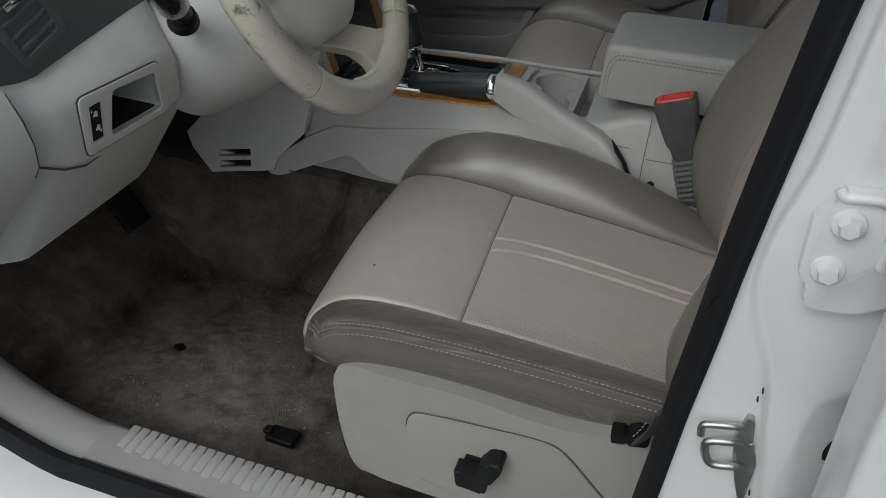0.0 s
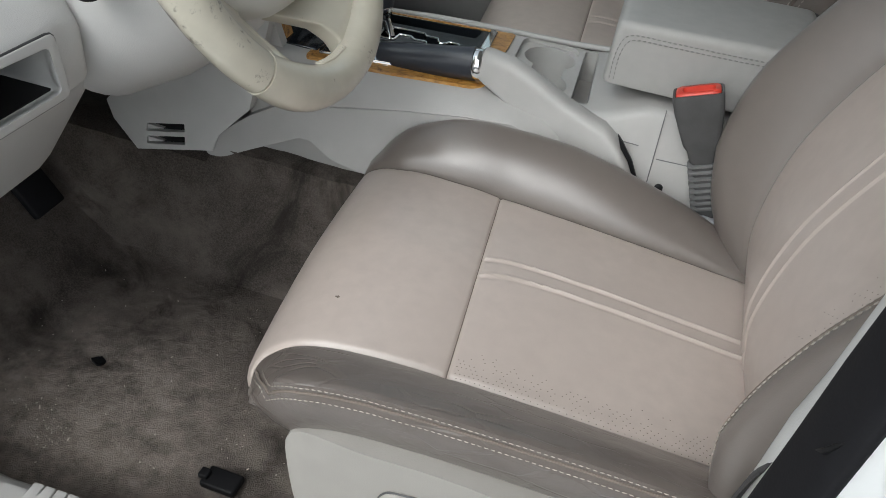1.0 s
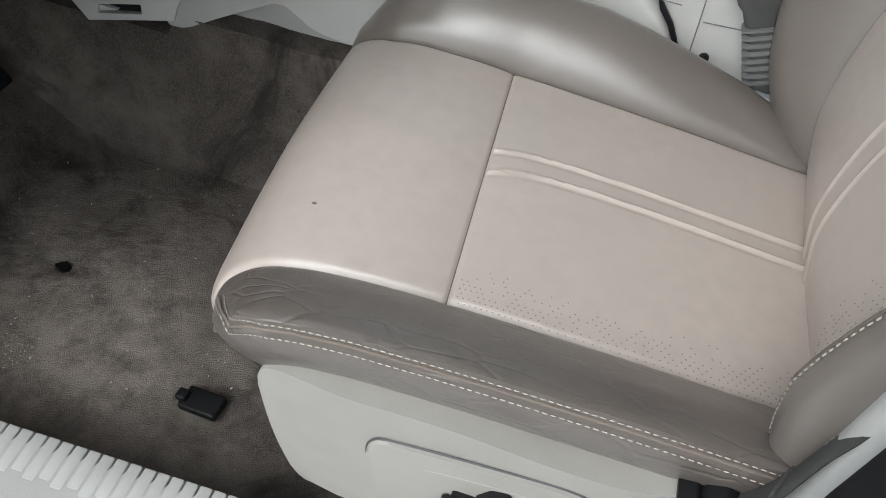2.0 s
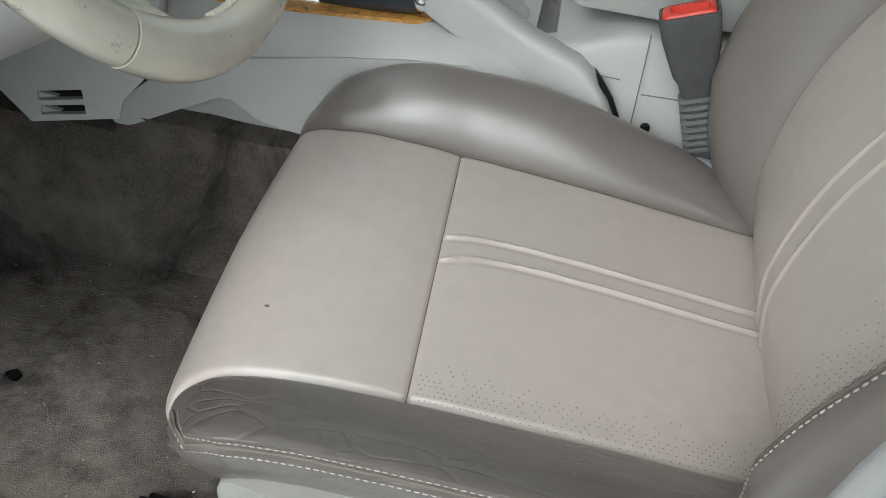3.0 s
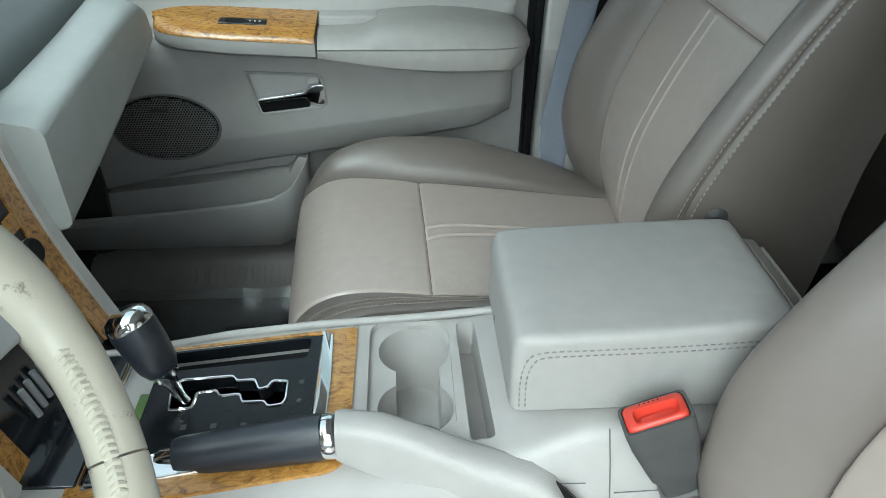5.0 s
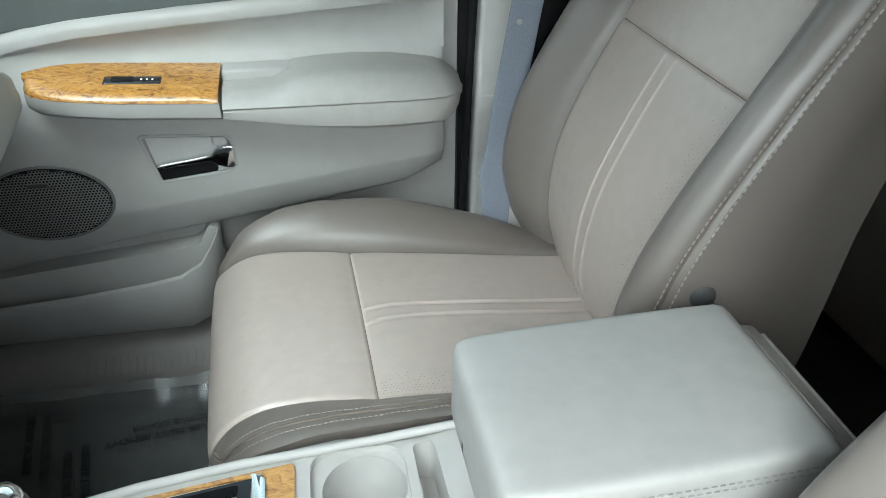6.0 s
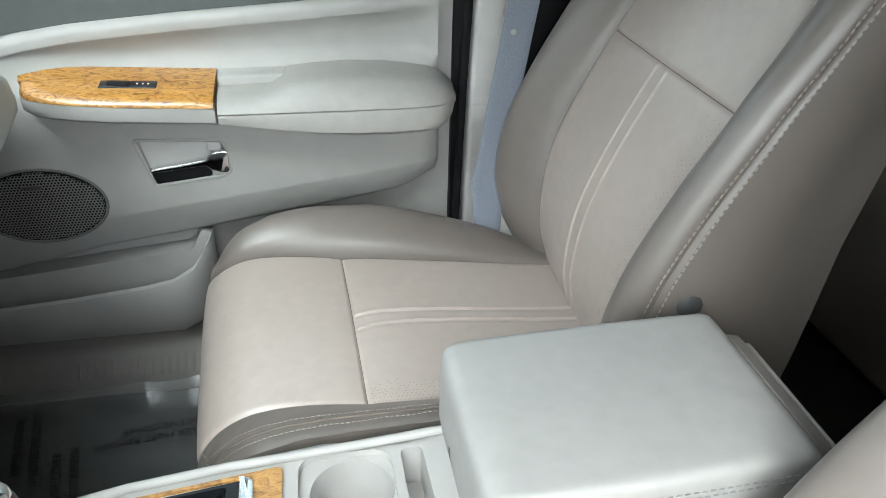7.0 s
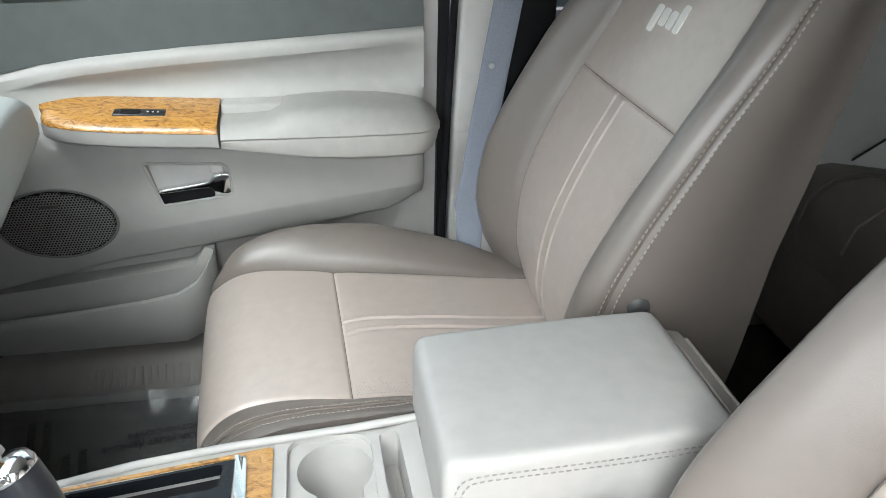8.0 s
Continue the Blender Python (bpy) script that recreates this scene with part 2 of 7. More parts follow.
RUBBER = material("black_rubber", (0.010, 0.010, 0.012), 0.75, vary=0.2, scale=60, bump=0.15, spec=0.25)
PAINT = material("white_car_paint", (0.77, 0.785, 0.785), 0.345, vary=0.02, scale=20, coat=0.5)
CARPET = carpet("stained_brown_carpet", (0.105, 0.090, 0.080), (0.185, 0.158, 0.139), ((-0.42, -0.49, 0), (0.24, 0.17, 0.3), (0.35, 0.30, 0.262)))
# clean pile, darkened further so its colour holds the passenger footwell's shade
CARPET_CLEAN_SHADED = carpet("shaded_clean_brown_carpet", (0.032, 0.028, 0.026), (0.044, 0.038, 0.035))
# near-black tone stands in for the shade behind the front seats
CARPET_SHADED = carpet("shaded_carpet", (0.030, 0.027, 0.025), (0.045, 0.039, 0.034))
RED = material("red_button_plastic", (0.62, 0.055, 0.035), 0.345, vary=0.08, scale=60)
WEBBING = material("blue_grey_webbing", (0.20, 0.22, 0.27), 0.7, vary=0.15, scale=500, bump=0.5, bump_scale=1500)
SEAT_PLASTIC = material("taupe_seat_plastic", (0.325, 0.308, 0.282), 0.5, vary=0.04, bump=0.25, bump_scale=900)
FILM = material("cloudy_clear_film", (0.29, 0.298, 0.30), 0.24, vary=0.2, scale=20, bump=0.8, bump_scale=60, coat=0.5)
FILM.node_tree.nodes["Principled BSDF"].inputs["Alpha"].default_value = 0.44
HUB = material("cream_airbag_plastic", (0.68, 0.665, 0.62), 0.42, vary=0.04, scale=30, bump=0.12, bump_scale=900)
SEAM_LINE = material("brown_seam", (0.17, 0.14, 0.118), 0.8)
DOT = material("punched_hole", (0.22, 0.19, 0.168), 0.8)
PANE = glass("window_glass", (0.78, 0.83, 0.81))
PANE_CLEAR = glass("windscreen_glass", (0.97, 0.99, 0.985))
PANE_DARK = glass("privacy_glass", (0.30, 0.32, 0.32))
INK = material("black_ink", (0.004, 0.004, 0.004), 0.7, vary=0.1, spec=0.1)
WHITE_INK = material("white_print", (0.78, 0.78, 0.75), 0.5, vary=0.04)
CRUMB = material("pale_crumb", (0.55, 0.50, 0.42), 0.8, vary=0.2)
ASPHALT = material("asphalt", (0.055, 0.055, 0.055), 0.9, vary=0.3, scale=80, bump=0.6, bump_scale=200)
# darker copy of the sill plastic, with the footwell's shade in its colour
SILL_PLASTIC_SHADED = material("shaded_sill_plastic", (0.27, 0.252, 0.238), 0.55, vary=0.06, scale=30, bump=0.25, bump_scale=900)
VALANCE = material("lilac_grey_cloth", (0.33, 0.33, 0.355), 0.75, vary=0.08, scale=90, bump=0.3, bump_scale=700)
PANEL = material("satin_black_panel", (0.012, 0.014, 0.017), 0.22, vary=0.2, scale=40, spec=0.35)
REAR_HIDE = leather("brown_taupe_rear_leather", (0.17, 0.142, 0.122), 0.45, 0.2)


# ---- mesh helpers ----
def part(name, bm, mat, parent=None, label="", angle=40):
    """Links a bmesh as one mesh object, under a thing or a part when given."""
    bmesh.ops.recalc_face_normals(bm, faces=bm.faces)
    me = bpy.data.meshes.new(name)
    bm.to_mesh(me)
    bm.free()
    me.materials.append(mat)
    me.polygons.foreach_set("use_smooth", [True] * len(me.polygons))
    me.set_sharp_from_angle(angle=radians(angle))
    ob = new(name, me)
    if parent:
        ob.parent = parent
        ob.matrix_parent_inverse = Matrix.Translation(-parent.location) if parent.type == "EMPTY" else Matrix()
    if label:
        tagged(ob, label)
    return ob


def thing(name, at, label, category, group="", kind=""):
    ob = new(name)
    ob.location = at
    ob.empty_display_size = 0.02
    return tagged(ob, label, category, group, kind)


def loft(secs, closed=True, caps=True, ring=False):
    """Skin through equal-length sections."""
    bm = bmesh.new()
    vs = [[bm.verts.new(p) for p in s] for s in secs]
    n, m = len(vs), len(vs[0])
    for i in range(n if ring else n - 1):
        a, b = vs[i], vs[(i + 1) % n]
        for j in range(m if closed else m - 1):
            k = (j + 1) % m
            bm.faces.new((a[j], a[k], b[k], b[j]))
    if caps and closed and not ring:
        bm.faces.new(vs[0])
        bm.faces.new(vs[-1][::-1])
    return bm


def box(x0, x1, y0, y1, z0, z1, r=0.0, seg=3):
    bm = bmesh.new()
    bmesh.ops.create_cube(bm, size=1)
    for v in bm.verts:
        v.co = Vector(((x0 + x1) / 2 + v.co.x * (x1 - x0), (y0 + y1) / 2 + v.co.y * (y1 - y0), (z0 + z1) / 2 + v.co.z * (z1 - z0)))
    if r:
        bmesh.ops.bevel(bm, geom=list(bm.edges), offset=r, segments=seg, profile=0.5, affect="EDGES", clamp_overlap=True)
    return bm


def shift(bm, m):
    bmesh.ops.transform(bm, matrix=m, verts=bm.verts)
    return bm


def extrude(pts, put, a, b, r=0.0, seg=2):
    """A plate: the outline pts (2D) between the depths a and b; put(u, v, d) gives the place."""
    bm = bmesh.new()
    lo = [bm.verts.new(put(u, v, a)) for u, v in pts]
    hi = [bm.verts.new(put(u, v, b)) for u, v in pts]
    n = len(pts)
    bm.faces.new(lo[::-1])
    top = bm.faces.new(hi)
    for i in range(n):
        bm.faces.new((lo[i], lo[(i + 1) % n], hi[(i + 1) % n], hi[i]))
    if r:
        bmesh.ops.bevel(bm, geom=list(top.edges), offset=r, segments=seg, profile=0.5, affect="EDGES", clamp_overlap=True)
    return bm


def curve(pts, n=8, closed=False):
    """Catmull-Rom points through pts (any dimension)."""
    P = [np.array(p, float) for p in pts]
    out, N = [], len(P)
    for i in range(N if closed else N - 1):
        p0 = P[i - 1] if closed or i else 2 * P[0] - P[1]
        p1, p2 = P[i], P[(i + 1) % N]
        p3 = P[(i + 2) % N] if closed or i + 2 < N else 2 * P[-1] - P[-2]
        for k in range(n):
            t = k / n
            out.append(0.5 * (2 * p1 + (p2 - p0) * t + (2 * p0 - 5 * p1 + 4 * p2 - p3) * t * t + (3 * p1 - p0 - 3 * p2 + p3) * t ** 3))
    if not closed:
        out.append(P[-1])
    return out


def rounded(pts, r, seg=4):
    """A 2D outline with its corners rounded; r is one radius or one for each corner."""
    out, n = [], len(pts)
    for i in range(n):
        p, a, b = Vector(pts[i]), Vector(pts[i - 1]), Vector(pts[(i + 1) % n])
        ri = r[i] if isinstance(r, (list, tuple)) else r
        ri = min(ri, (a - p).length * 0.45, (b - p).length * 0.45)
        s, e = p + (a - p).normalized() * ri, p + (b - p).normalized() * ri
        for k in range(seg + 1):
            t = k / seg
            out.append(tuple((1 - t) ** 2 * s + 2 * t * (1 - t) * p + t * t * e))
    return out


def frames_along(path):
    """Points with a steady pair of side vectors along a 3D path."""
    P = [Vector(p) for p in path]
    T = [(P[min(i + 1, len(P) - 1)] - P[max(i - 1, 0)]).normalized() for i in range(len(P))]
    up = Vector((0, 0, 1)) if abs(T[0].z) < 0.9 else Vector((0, 1, 0))
    out, side = [], T[0].cross(up).normalized()
    for p, t in zip(P, T):
        side = (side - t * side.dot(t)).normalized()
        out.append((p, t, side, t.cross(side).normalized()))
    return out


def tube(path, r, n=10, ring=False, flat=1.0, caps=True):
    """A round (or flattened) bar along a path; r is a radius or one for each point."""
    secs = []
    for i, (p, t, a, b) in enumerate(frames_along(path)):
        ri = r[i] if isinstance(r, (list, tuple)) else r
        secs.append([p + a * (ri * math.cos(2 * math.pi * k / n)) + b * (ri * flat * math.sin(2 * math.pi * k / n)) for k in range(n)])
    return loft(secs, ring=ring, caps=caps)


def stitches(path, length=0.0045, gap=0.0022, r=0.0007, lift=None):
    """A row of thread stitches along a 3D path, as small rounded bars."""
    P = [Vector(p) for p in path]
    bm = bmesh.new()
    step, run, start = length + gap, 0.0, 0.0
    D = [0.0]
    for a, b in zip(P, P[1:]):
        D.append(D[-1] + (b - a).length)
    def at(s):
        s = min(max(s, 0), D[-1])
        for i in range(len(P) - 1):
            if s <= D[i + 1] or i == len(P) - 2:
                w = (s - D[i]) / max(D[i + 1] - D[i], 1e-9)
                return P[i].lerp(P[i + 1], w)
    s = 0.0
    while s + length < D[-1]:
        a, b = at(s), at(s + length)
        t = (b - a).normalized()
        u = t.cross(Vector((0.13, 0.31, 0.94))).normalized()
        w = t.cross(u)
        rows = []
        for k, (f, q) in enumerate(((0.0, 0.45), (0.25, 1.0), (0.75, 1.0), (1.0, 0.45))):
            c = a.lerp(b, f)
            rows.append([bm.verts.new(c + u * r * q * x + w * r * q * y) for x, y in ((1, 0), (0, 1), (-1, 0), (0, -1))])
        for i in range(3):
            for j in range(4):
                bm.faces.new((rows[i][j], rows[i][(j + 1) % 4], rows[i + 1][(j + 1) % 4], rows[i + 1][j]))
        s += step
    return bm


def carve(bm, *cutters):
    """The bmesh with the cutters taken out of it."""
    def temp(b):
        me = bpy.data.meshes.new("temp")
        bmesh.ops.recalc_face_normals(b, faces=b.faces)
        b.to_mesh(me)
        b.free()
        return new("temp", me)
    body, tools = temp(bm), [temp(c) for c in cutters]
    for t in tools:
        mod = body.modifiers.new("cut", "BOOLEAN")
        mod.object, mod.operation, mod.solver = t, "DIFFERENCE", "EXACT"
    bpy.context.view_layer.update()
    out = bmesh.new()
    out.from_mesh(bpy.data.meshes.new_from_object(body.evaluated_get(bpy.context.evaluated_depsgraph_get())))
    for o in (body, *tools):
        me = o.data
        bpy.data.objects.remove(o)
        bpy.data.meshes.remove(me)
    return out


def disc(c, axis, r0, r1, h, n=32):
    """A (tapered) cylinder from c along axis."""
    axis = Vector(axis).normalized()
    a = axis.orthogonal().normalized()
    b = axis.cross(a)
    secs = []
    for d, r in ((0, r0), (h, r1)):
        secs.append([Vector(c) + axis * d + a * r * math.cos(2 * math.pi * k / n) + b * r * math.sin(2 * math.pi * k / n) for k in range(n)])
    return loft(secs)


def lathe(c, axis, prof, n=32):
    """A turned body: prof is (distance along the axis, radius)."""
    axis = Vector(axis).normalized()
    a = axis.orthogonal().normalized()
    b = axis.cross(a)
    return loft([[Vector(c) + axis * d + a * r * math.cos(2 * math.pi * k / n) + b * r * math.sin(2 * math.pi * k / n) for k in range(n)] for d, r in prof])


def letters(text, size, depth, m, mat, name, parent=None):
    """Raised lettering as a mesh, at the pose m."""
    cu = bpy.data.curves.new("text", "FONT")
    cu.body, cu.size, cu.extrude, cu.align_x, cu.align_y = text, size, depth, "CENTER", "CENTER"
    t = new("temp", cu)
    bpy.context.view_layer.update()
    bm = bmesh.new()
    bm.from_mesh(bpy.data.meshes.new_from_object(t.evaluated_get(bpy.context.evaluated_depsgraph_get())))
    bpy.data.objects.remove(t)
    bpy.data.curves.remove(cu)
    return part(name, shift(bm, m), mat, parent)


# ---- large structure ----
def terrain():
    bm = bmesh.new()
    bmesh.ops.create_grid(bm, x_segments=40, y_segments=40, size=400)
    for v in bm.verts:
        v.co.z = -0.46
    g = part("ground", bm, ASPHALT)
    tagged(g, "dark grey asphalt lot round the parked car", "ground", kind="structure")


def floor_pan():
    # carpet: flat footwells that rise to the toe board, the tunnel and the sills
    secs = []
    for x in np.linspace(-0.95, 0.42, 90):
        row = []
        toe = max(0.0, -0.56 - x)
        for y in np.linspace(-0.66, 0.66, 150):
            z = 0.95 * toe ** 1.15 / (0.35 + toe) ** 0.3
            a = abs(y)
            if a < 0.203:
                t = min(1.0, (0.203 - a) / 0.032)
                z = max(z, (0.205 if x > -0.42 else 0.178) * (t * t * (3 - 2 * t)) * (1.0 if x < 0.30 else max(0.3, 1 - (x - 0.30) * 4)))
            if a > 0.585:
                z += 0.055 * ((a - 0.585) / 0.075) ** 1.5
            z += 0.004 * noise.noise(Vector((x * 9, y * 9, 0))) + 0.002 * noise.noise(Vector((x * 30, y * 30, 4)))
            z -= 0.016 * math.exp(-(((x + 0.462) / 0.013) ** 2 + ((y + 0.400) / 0.011) ** 2))
            row.append((x, y, z))
        secs.append(row)
    half = len(secs[0]) // 2
    f = part("floor", loft([row[:half + 1] for row in secs], closed=False, caps=False), CARPET)
    g = part("floor", loft([row[half:] for row in secs], closed=False, caps=False), CARPET_CLEAN_SHADED)
    tagged(g, "clean brown carpet in the passenger footwell, darkened for shade", "carpet", kind="structure")
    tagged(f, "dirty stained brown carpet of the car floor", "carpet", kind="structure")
    back = part("floor", box(0.42, 1.9, -0.66, 0.66, -0.02, 0.012, 0.004), CARPET_SHADED)
    tagged(back, "carpet behind the front seats, coloured dark for shade", "carpet", kind="structure")
    part("pan", box(-1.0, 1.95, -0.70, 0.70, -0.12, -0.02), BLACK, f)
    rng = random.Random(11)
    ragged = [(-0.462 + 0.0095 * rng.uniform(0.55, 1.1) * math.cos(a), -0.400 + 0.0085 * rng.uniform(0.55, 1.1) * math.sin(a)) for a in np.linspace(0, 2 * math.pi, 17)[:-1]]
    part("heel_hole", extrude(ragged, lambda x, y, d: Vector((x, y, d)), -0.018, -0.0055), BLACK, f, "dark worn hole in the carpet")
    return f


def dirt_on_floor():
    rng = random.Random(4)
    bm = bmesh.new()
    for k in range(210):
        if k % 7 == 5:
            x, y = rng.gauss(-0.438, 0.012), rng.gauss(-0.524, 0.010)
        elif k < 60:
            x, y = rng.gauss(-0.48, 0.035), rng.gauss(-0.50, 0.02)
        else:
            x, y = rng.uniform(-0.72, -0.16), rng.uniform(-0.59, -0.22)
        s = rng.uniform(0.0003, 0.0010) * (1.5 if k % 17 == 0 else 1.0)
        m = Matrix.Translation((x, y, 0.004 + s)) @ Euler([rng.uniform(0, 3) for _ in range(3)]).to_matrix().to_4x4() @ Matrix.Diagonal((s * rng.uniform(0.8, 2.4), s, s * 0.7, 1))
        bmesh.ops.create_icosphere(bm, subdivisions=1, radius=1, matrix=m)
    c = part("crumbs", bm, CRUMB)
    tagged(c, "pale crumbs and lint scattered on the carpet", "dirt", kind="stuff")


def roof_and_glass():
    roof = part("ceiling", box(-0.23, 2.1, -0.62, 0.62, 1.06, 1.10, 0.02), PLASTIC)
    tagged(roof, "pale fabric headliner of the car roof", "roof", kind="structure")
    # wind shield, pillars and the closed side behind the front seats
    def pane(name, pts, mat=PANE):
        bm = bmesh.new()
        a = [bm.verts.new(p) for p in pts]
        bm.faces.new(a)
        n = (a[1].co - a[0].co).cross(a[3].co - a[0].co).normalized() * 0.004
        b = [bm.verts.new(v.co + n) for v in a]
        bm.faces.new(b[::-1])
        for i in range(4):
            bm.faces.new((a[i], a[(i + 1) % 4], b[(i + 1) % 4], b[i]))
        w = part(name, bm, mat)
        return tagged(w, "clear car window glass above the door", "window", kind="structure")
    pane("window_1", [(-0.24, -0.58, 1.05), (-0.24, 0.58, 1.05), (-1.05, 0.62, 0.62), (-1.05, -0.62, 0.62)], PANE_CLEAR)
    pane("window_2", [(-0.46, 0.725, 0.60), (0.17, 0.725, 0.62), (0.20, 0.62, 1.05), (-0.22, 0.62, 1.05)])
    pane("window_3", [(0.30, 0.725, 0.62), (1.10, 0.725, 0.64), (1.05, 0.62, 1.05), (0.30, 0.62, 1.05)], PANE_DARK)
    pane("window_4", [(0.36, -0.725, 0.62), (1.10, -0.725, 0.64), (1.05, -0.62, 1.05), (0.36, -0.62, 1.05)], PANE_DARK)
    for s in (1, -1):
        post = part("pillar", tube([(-1.05, 0.66 * s, 0.55), (-0.72, 0.65 * s, 0.80), (-0.25, 0.60 * s, 1.08)], 0.04), PLASTIC)
        tagged(post, "pale trimmed windscreen pillar of the car", "pillar", kind="structure")
    # unseen side panels added to block daylight leaking into the footwells
    for s in (1, -1):
        w = part("wall_wing_light_block", box(-1.25, -0.62 if s > 0 else -0.78, 0.70 * s - 0.03, 0.70 * s + 0.03, -0.12, 0.60, 0.01), BLACK)
        tagged(w, "unseen black wing panel added to keep daylight out of the footwell", "body panel", kind="structure")
    shell = part("wall_rear", box(1.9, 2.1, -0.70, 0.70, -0.1, 1.08, 0.02), PLASTIC)
    tagged(shell, "pale trim at the tail of the car", "car trim", kind="structure")
    nose = part("wall_front", box(-1.25, -1.0, -0.75, 0.75, -0.3, 0.62, 0.02), BLACK)
    tagged(nose, "black bulkhead in front of the footwells", "bulkhead", kind="structure")


def rear_sides():
    for s in (1, -1):
        lo = part("trim", box(0.36, 1.9, 0.66 if s > 0 else -0.72, 0.72 if s > 0 else -0.66, -0.05, 0.62, 0.015), PLASTIC)
        tagged(lo, "pale rear door lining below the window", "door lining", kind="structure")
        c = part("pillar", tube([(1.10, 0.69 * s, 0.58), (1.25, 0.68 * s, 0.80), (1.15, 0.62 * s, 1.08)], 0.09), PLASTIC)
        tagged(c, "wide pale rear roof pillar trim", "pillar", kind="structure")
        q = part("trim", box(1.2, 1.95, 0.60 * s - 0.02, 0.60 * s + 0.02, 0.60, 1.08, 0.01), PLASTIC)
        tagged(q, "pale trim panel beside the load space", "car trim", kind="structure")


# ---- seats ----
def lerp_table(tab, x):
    xs, ys = [a for a, _ in tab], [b for _, b in tab]
    return float(np.interp(x, xs, ys))


CUSHION = curve([(0.31, 0.252), (0.24, 0.258), (0.15, 0.268), (0.06, 0.277), (0.0, 0.282), (-0.06, 0.287), (-0.105, 0.286), (-0.138, 0.275),
                 (-0.164, 0.253), (-0.177, 0.226), (-0.174, 0.198), (-0.156, 0.178), (-0.11, 0.172)], 24)
SEAM = 24          # index along CUSHION of the cross seam (x = 0)
N_TOP = 48         # index where the front roll starts to fall


def along(path, i):
    j = min(i * 4, len(path) - 1)
    a = int(j)
    b = min(a + 1, len(path) - 1)
    return path[a] + (path[b] - path[a]) * (j - a)


def cushion_at(i, side, zone, k, out=True, worn=False, welt=0.008):
    """A point of the cushion: station i, side -1 or 1, zone 0 insert, 1 bolster, 2 flank; k from 0 to 1 outwards."""
    last = (len(CUSHION) - 1) / 4
    c = along(CUSHION, i)
    a, b = along(CUSHION, max(i - 0.5, 0)), along(CUSHION, min(i + 0.5, last))
    t = (b - a) / np.linalg.norm(b - a)
    n = np.array([t[1], -t[0]])
    if n[1] < 0 and i < 40:
        n = -n
    if i >= 40 and n[0] > 0:
        n = -n
    roll = max(0, i - N_TOP) / (last - N_TOP)
    x = c[0] if i <= 54 else -0.17 - 0.002 * (i - 54)
    edge = lerp_table([(-0.2, 0.186), (-0.174, 0.184), (-0.168, 0.174), (-0.158, 0.167), (-0.14, 0.163), (-0.12, 0.161), (-0.06, 0.155), (0.0, 0.150), (0.28, 0.136)], x)
    if not out and side < 0:
        edge = lerp_table([(-0.2, 0.152), (-0.17, 0.148), (-0.15, 0.146), (-0.12, 0.145), (-0.06, 0.144), (0.0, 0.147), (0.28, 0.136)], x)
    elif not out:
        edge = lerp_table([(-0.2, 0.172), (-0.17, 0.168), (-0.15, 0.158), (-0.12, 0.146), (-0.06, 0.144), (0.0, 0.147), (0.28, 0.136)], x)
    rim = lerp_table([(-0.2, 0.184), (-0.165, 0.187), (-0.12, 0.204), (-0.06, 0.218), (0.05, 0.226), (0.2, 0.218), (0.3, 0.200)], x)
    high = lerp_table([(-0.175, 0.0), (-0.15, 0.007), (-0.12, 0.024), (-0.08, 0.040), (-0.037, 0.048), (0.02, 0.0505), (0.06, 0.050), (0.10, 0.045), (0.14, 0.038), (0.2, 0.026), (0.27, 0.006)], x) * (1 - roll)
    if worn:
        # sat flat: a plain ramp up to the piped rim
        high = 0.012 + lerp_table([(-0.176, -0.006), (-0.168, -0.003), (-0.155, 0.004), (-0.14, 0.011), (-0.125, 0.018), (-0.105, 0.024), (-0.05, 0.034), (0.0, 0.041), (0.1, 0.051), (0.2, 0.060), (0.28, 0.064)], x) * (1 - 0.6 * roll) * max(0.0, n[1]) ** 1.2
        rim = lerp_table([(-0.2, 0.188), (-0.174, 0.190), (-0.168, 0.196), (-0.155, 0.205), (-0.14, 0.213), (-0.125, 0.220), (-0.105, 0.226), (0.3, 0.227)], x)
    if i > N_TOP:
        rim -= 0.010 * roll + (0.040 * max(0.0, (i - 54) / 18) ** 1.3 if worn else 0.0)
        edge = min(edge, rim - 0.004)
    crown = 0.005
    if zone == 0:
        v = edge * k
        h = crown * (1 - k * k)
        if i < SEAM:
            # the pair of welts bends outwards where it meets the cross seam
            bend = math.exp(-max(0.0, c[0]) / 0.032)
            mid, half = welt - 0.013 * bend, 0.0115 + 0.003 * bend
            for g in (mid + half, mid - half):
                h += 0.0017 * math.exp(-(((side * v) - g) / 0.0013) ** 2) - 0.0010 * math.exp(-(((side * v) - g + 0.0042) / 0.002) ** 2)
        h -= 0.004 * math.exp(-((edge - v) / 0.003) ** 2)
        h -= 0.0026 * math.exp(-((c[0]) / 0.0016) ** 2) + 0.0030 * math.exp(-(c[0] / 0.014) ** 2) * (1 - 0.5 * k * k)
        h -= 0.02 * max(0.0, (k - 0.9) / 0.1) ** 2 * roll
    elif zone == 1:
        v = edge + (rim - edge) * k
        q = min(1.0, k / 0.72)
        h = high * (0.35 * math.sin(q * math.pi / 2) + 0.65 * math.sqrt(max(0.0, 1 - (1 - q) ** 2))) - 0.012 * max(0.0, (k - 0.72) / 0.28) ** 2
        if worn:
            h = (high - 0.012) * (0.35 * k + 0.65 * math.sin(k * math.pi / 2)) - 0.0015 * max(0.0, (k - 0.92) / 0.08) ** 2
            h += 0.0016 * noise.noise(Vector((x * 55 + v * 25, v * 60, 3))) * min(1.0, k * 4) * (1 - roll)
        h -= 0.004 * math.exp(-((v - edge) / 0.003) ** 2)
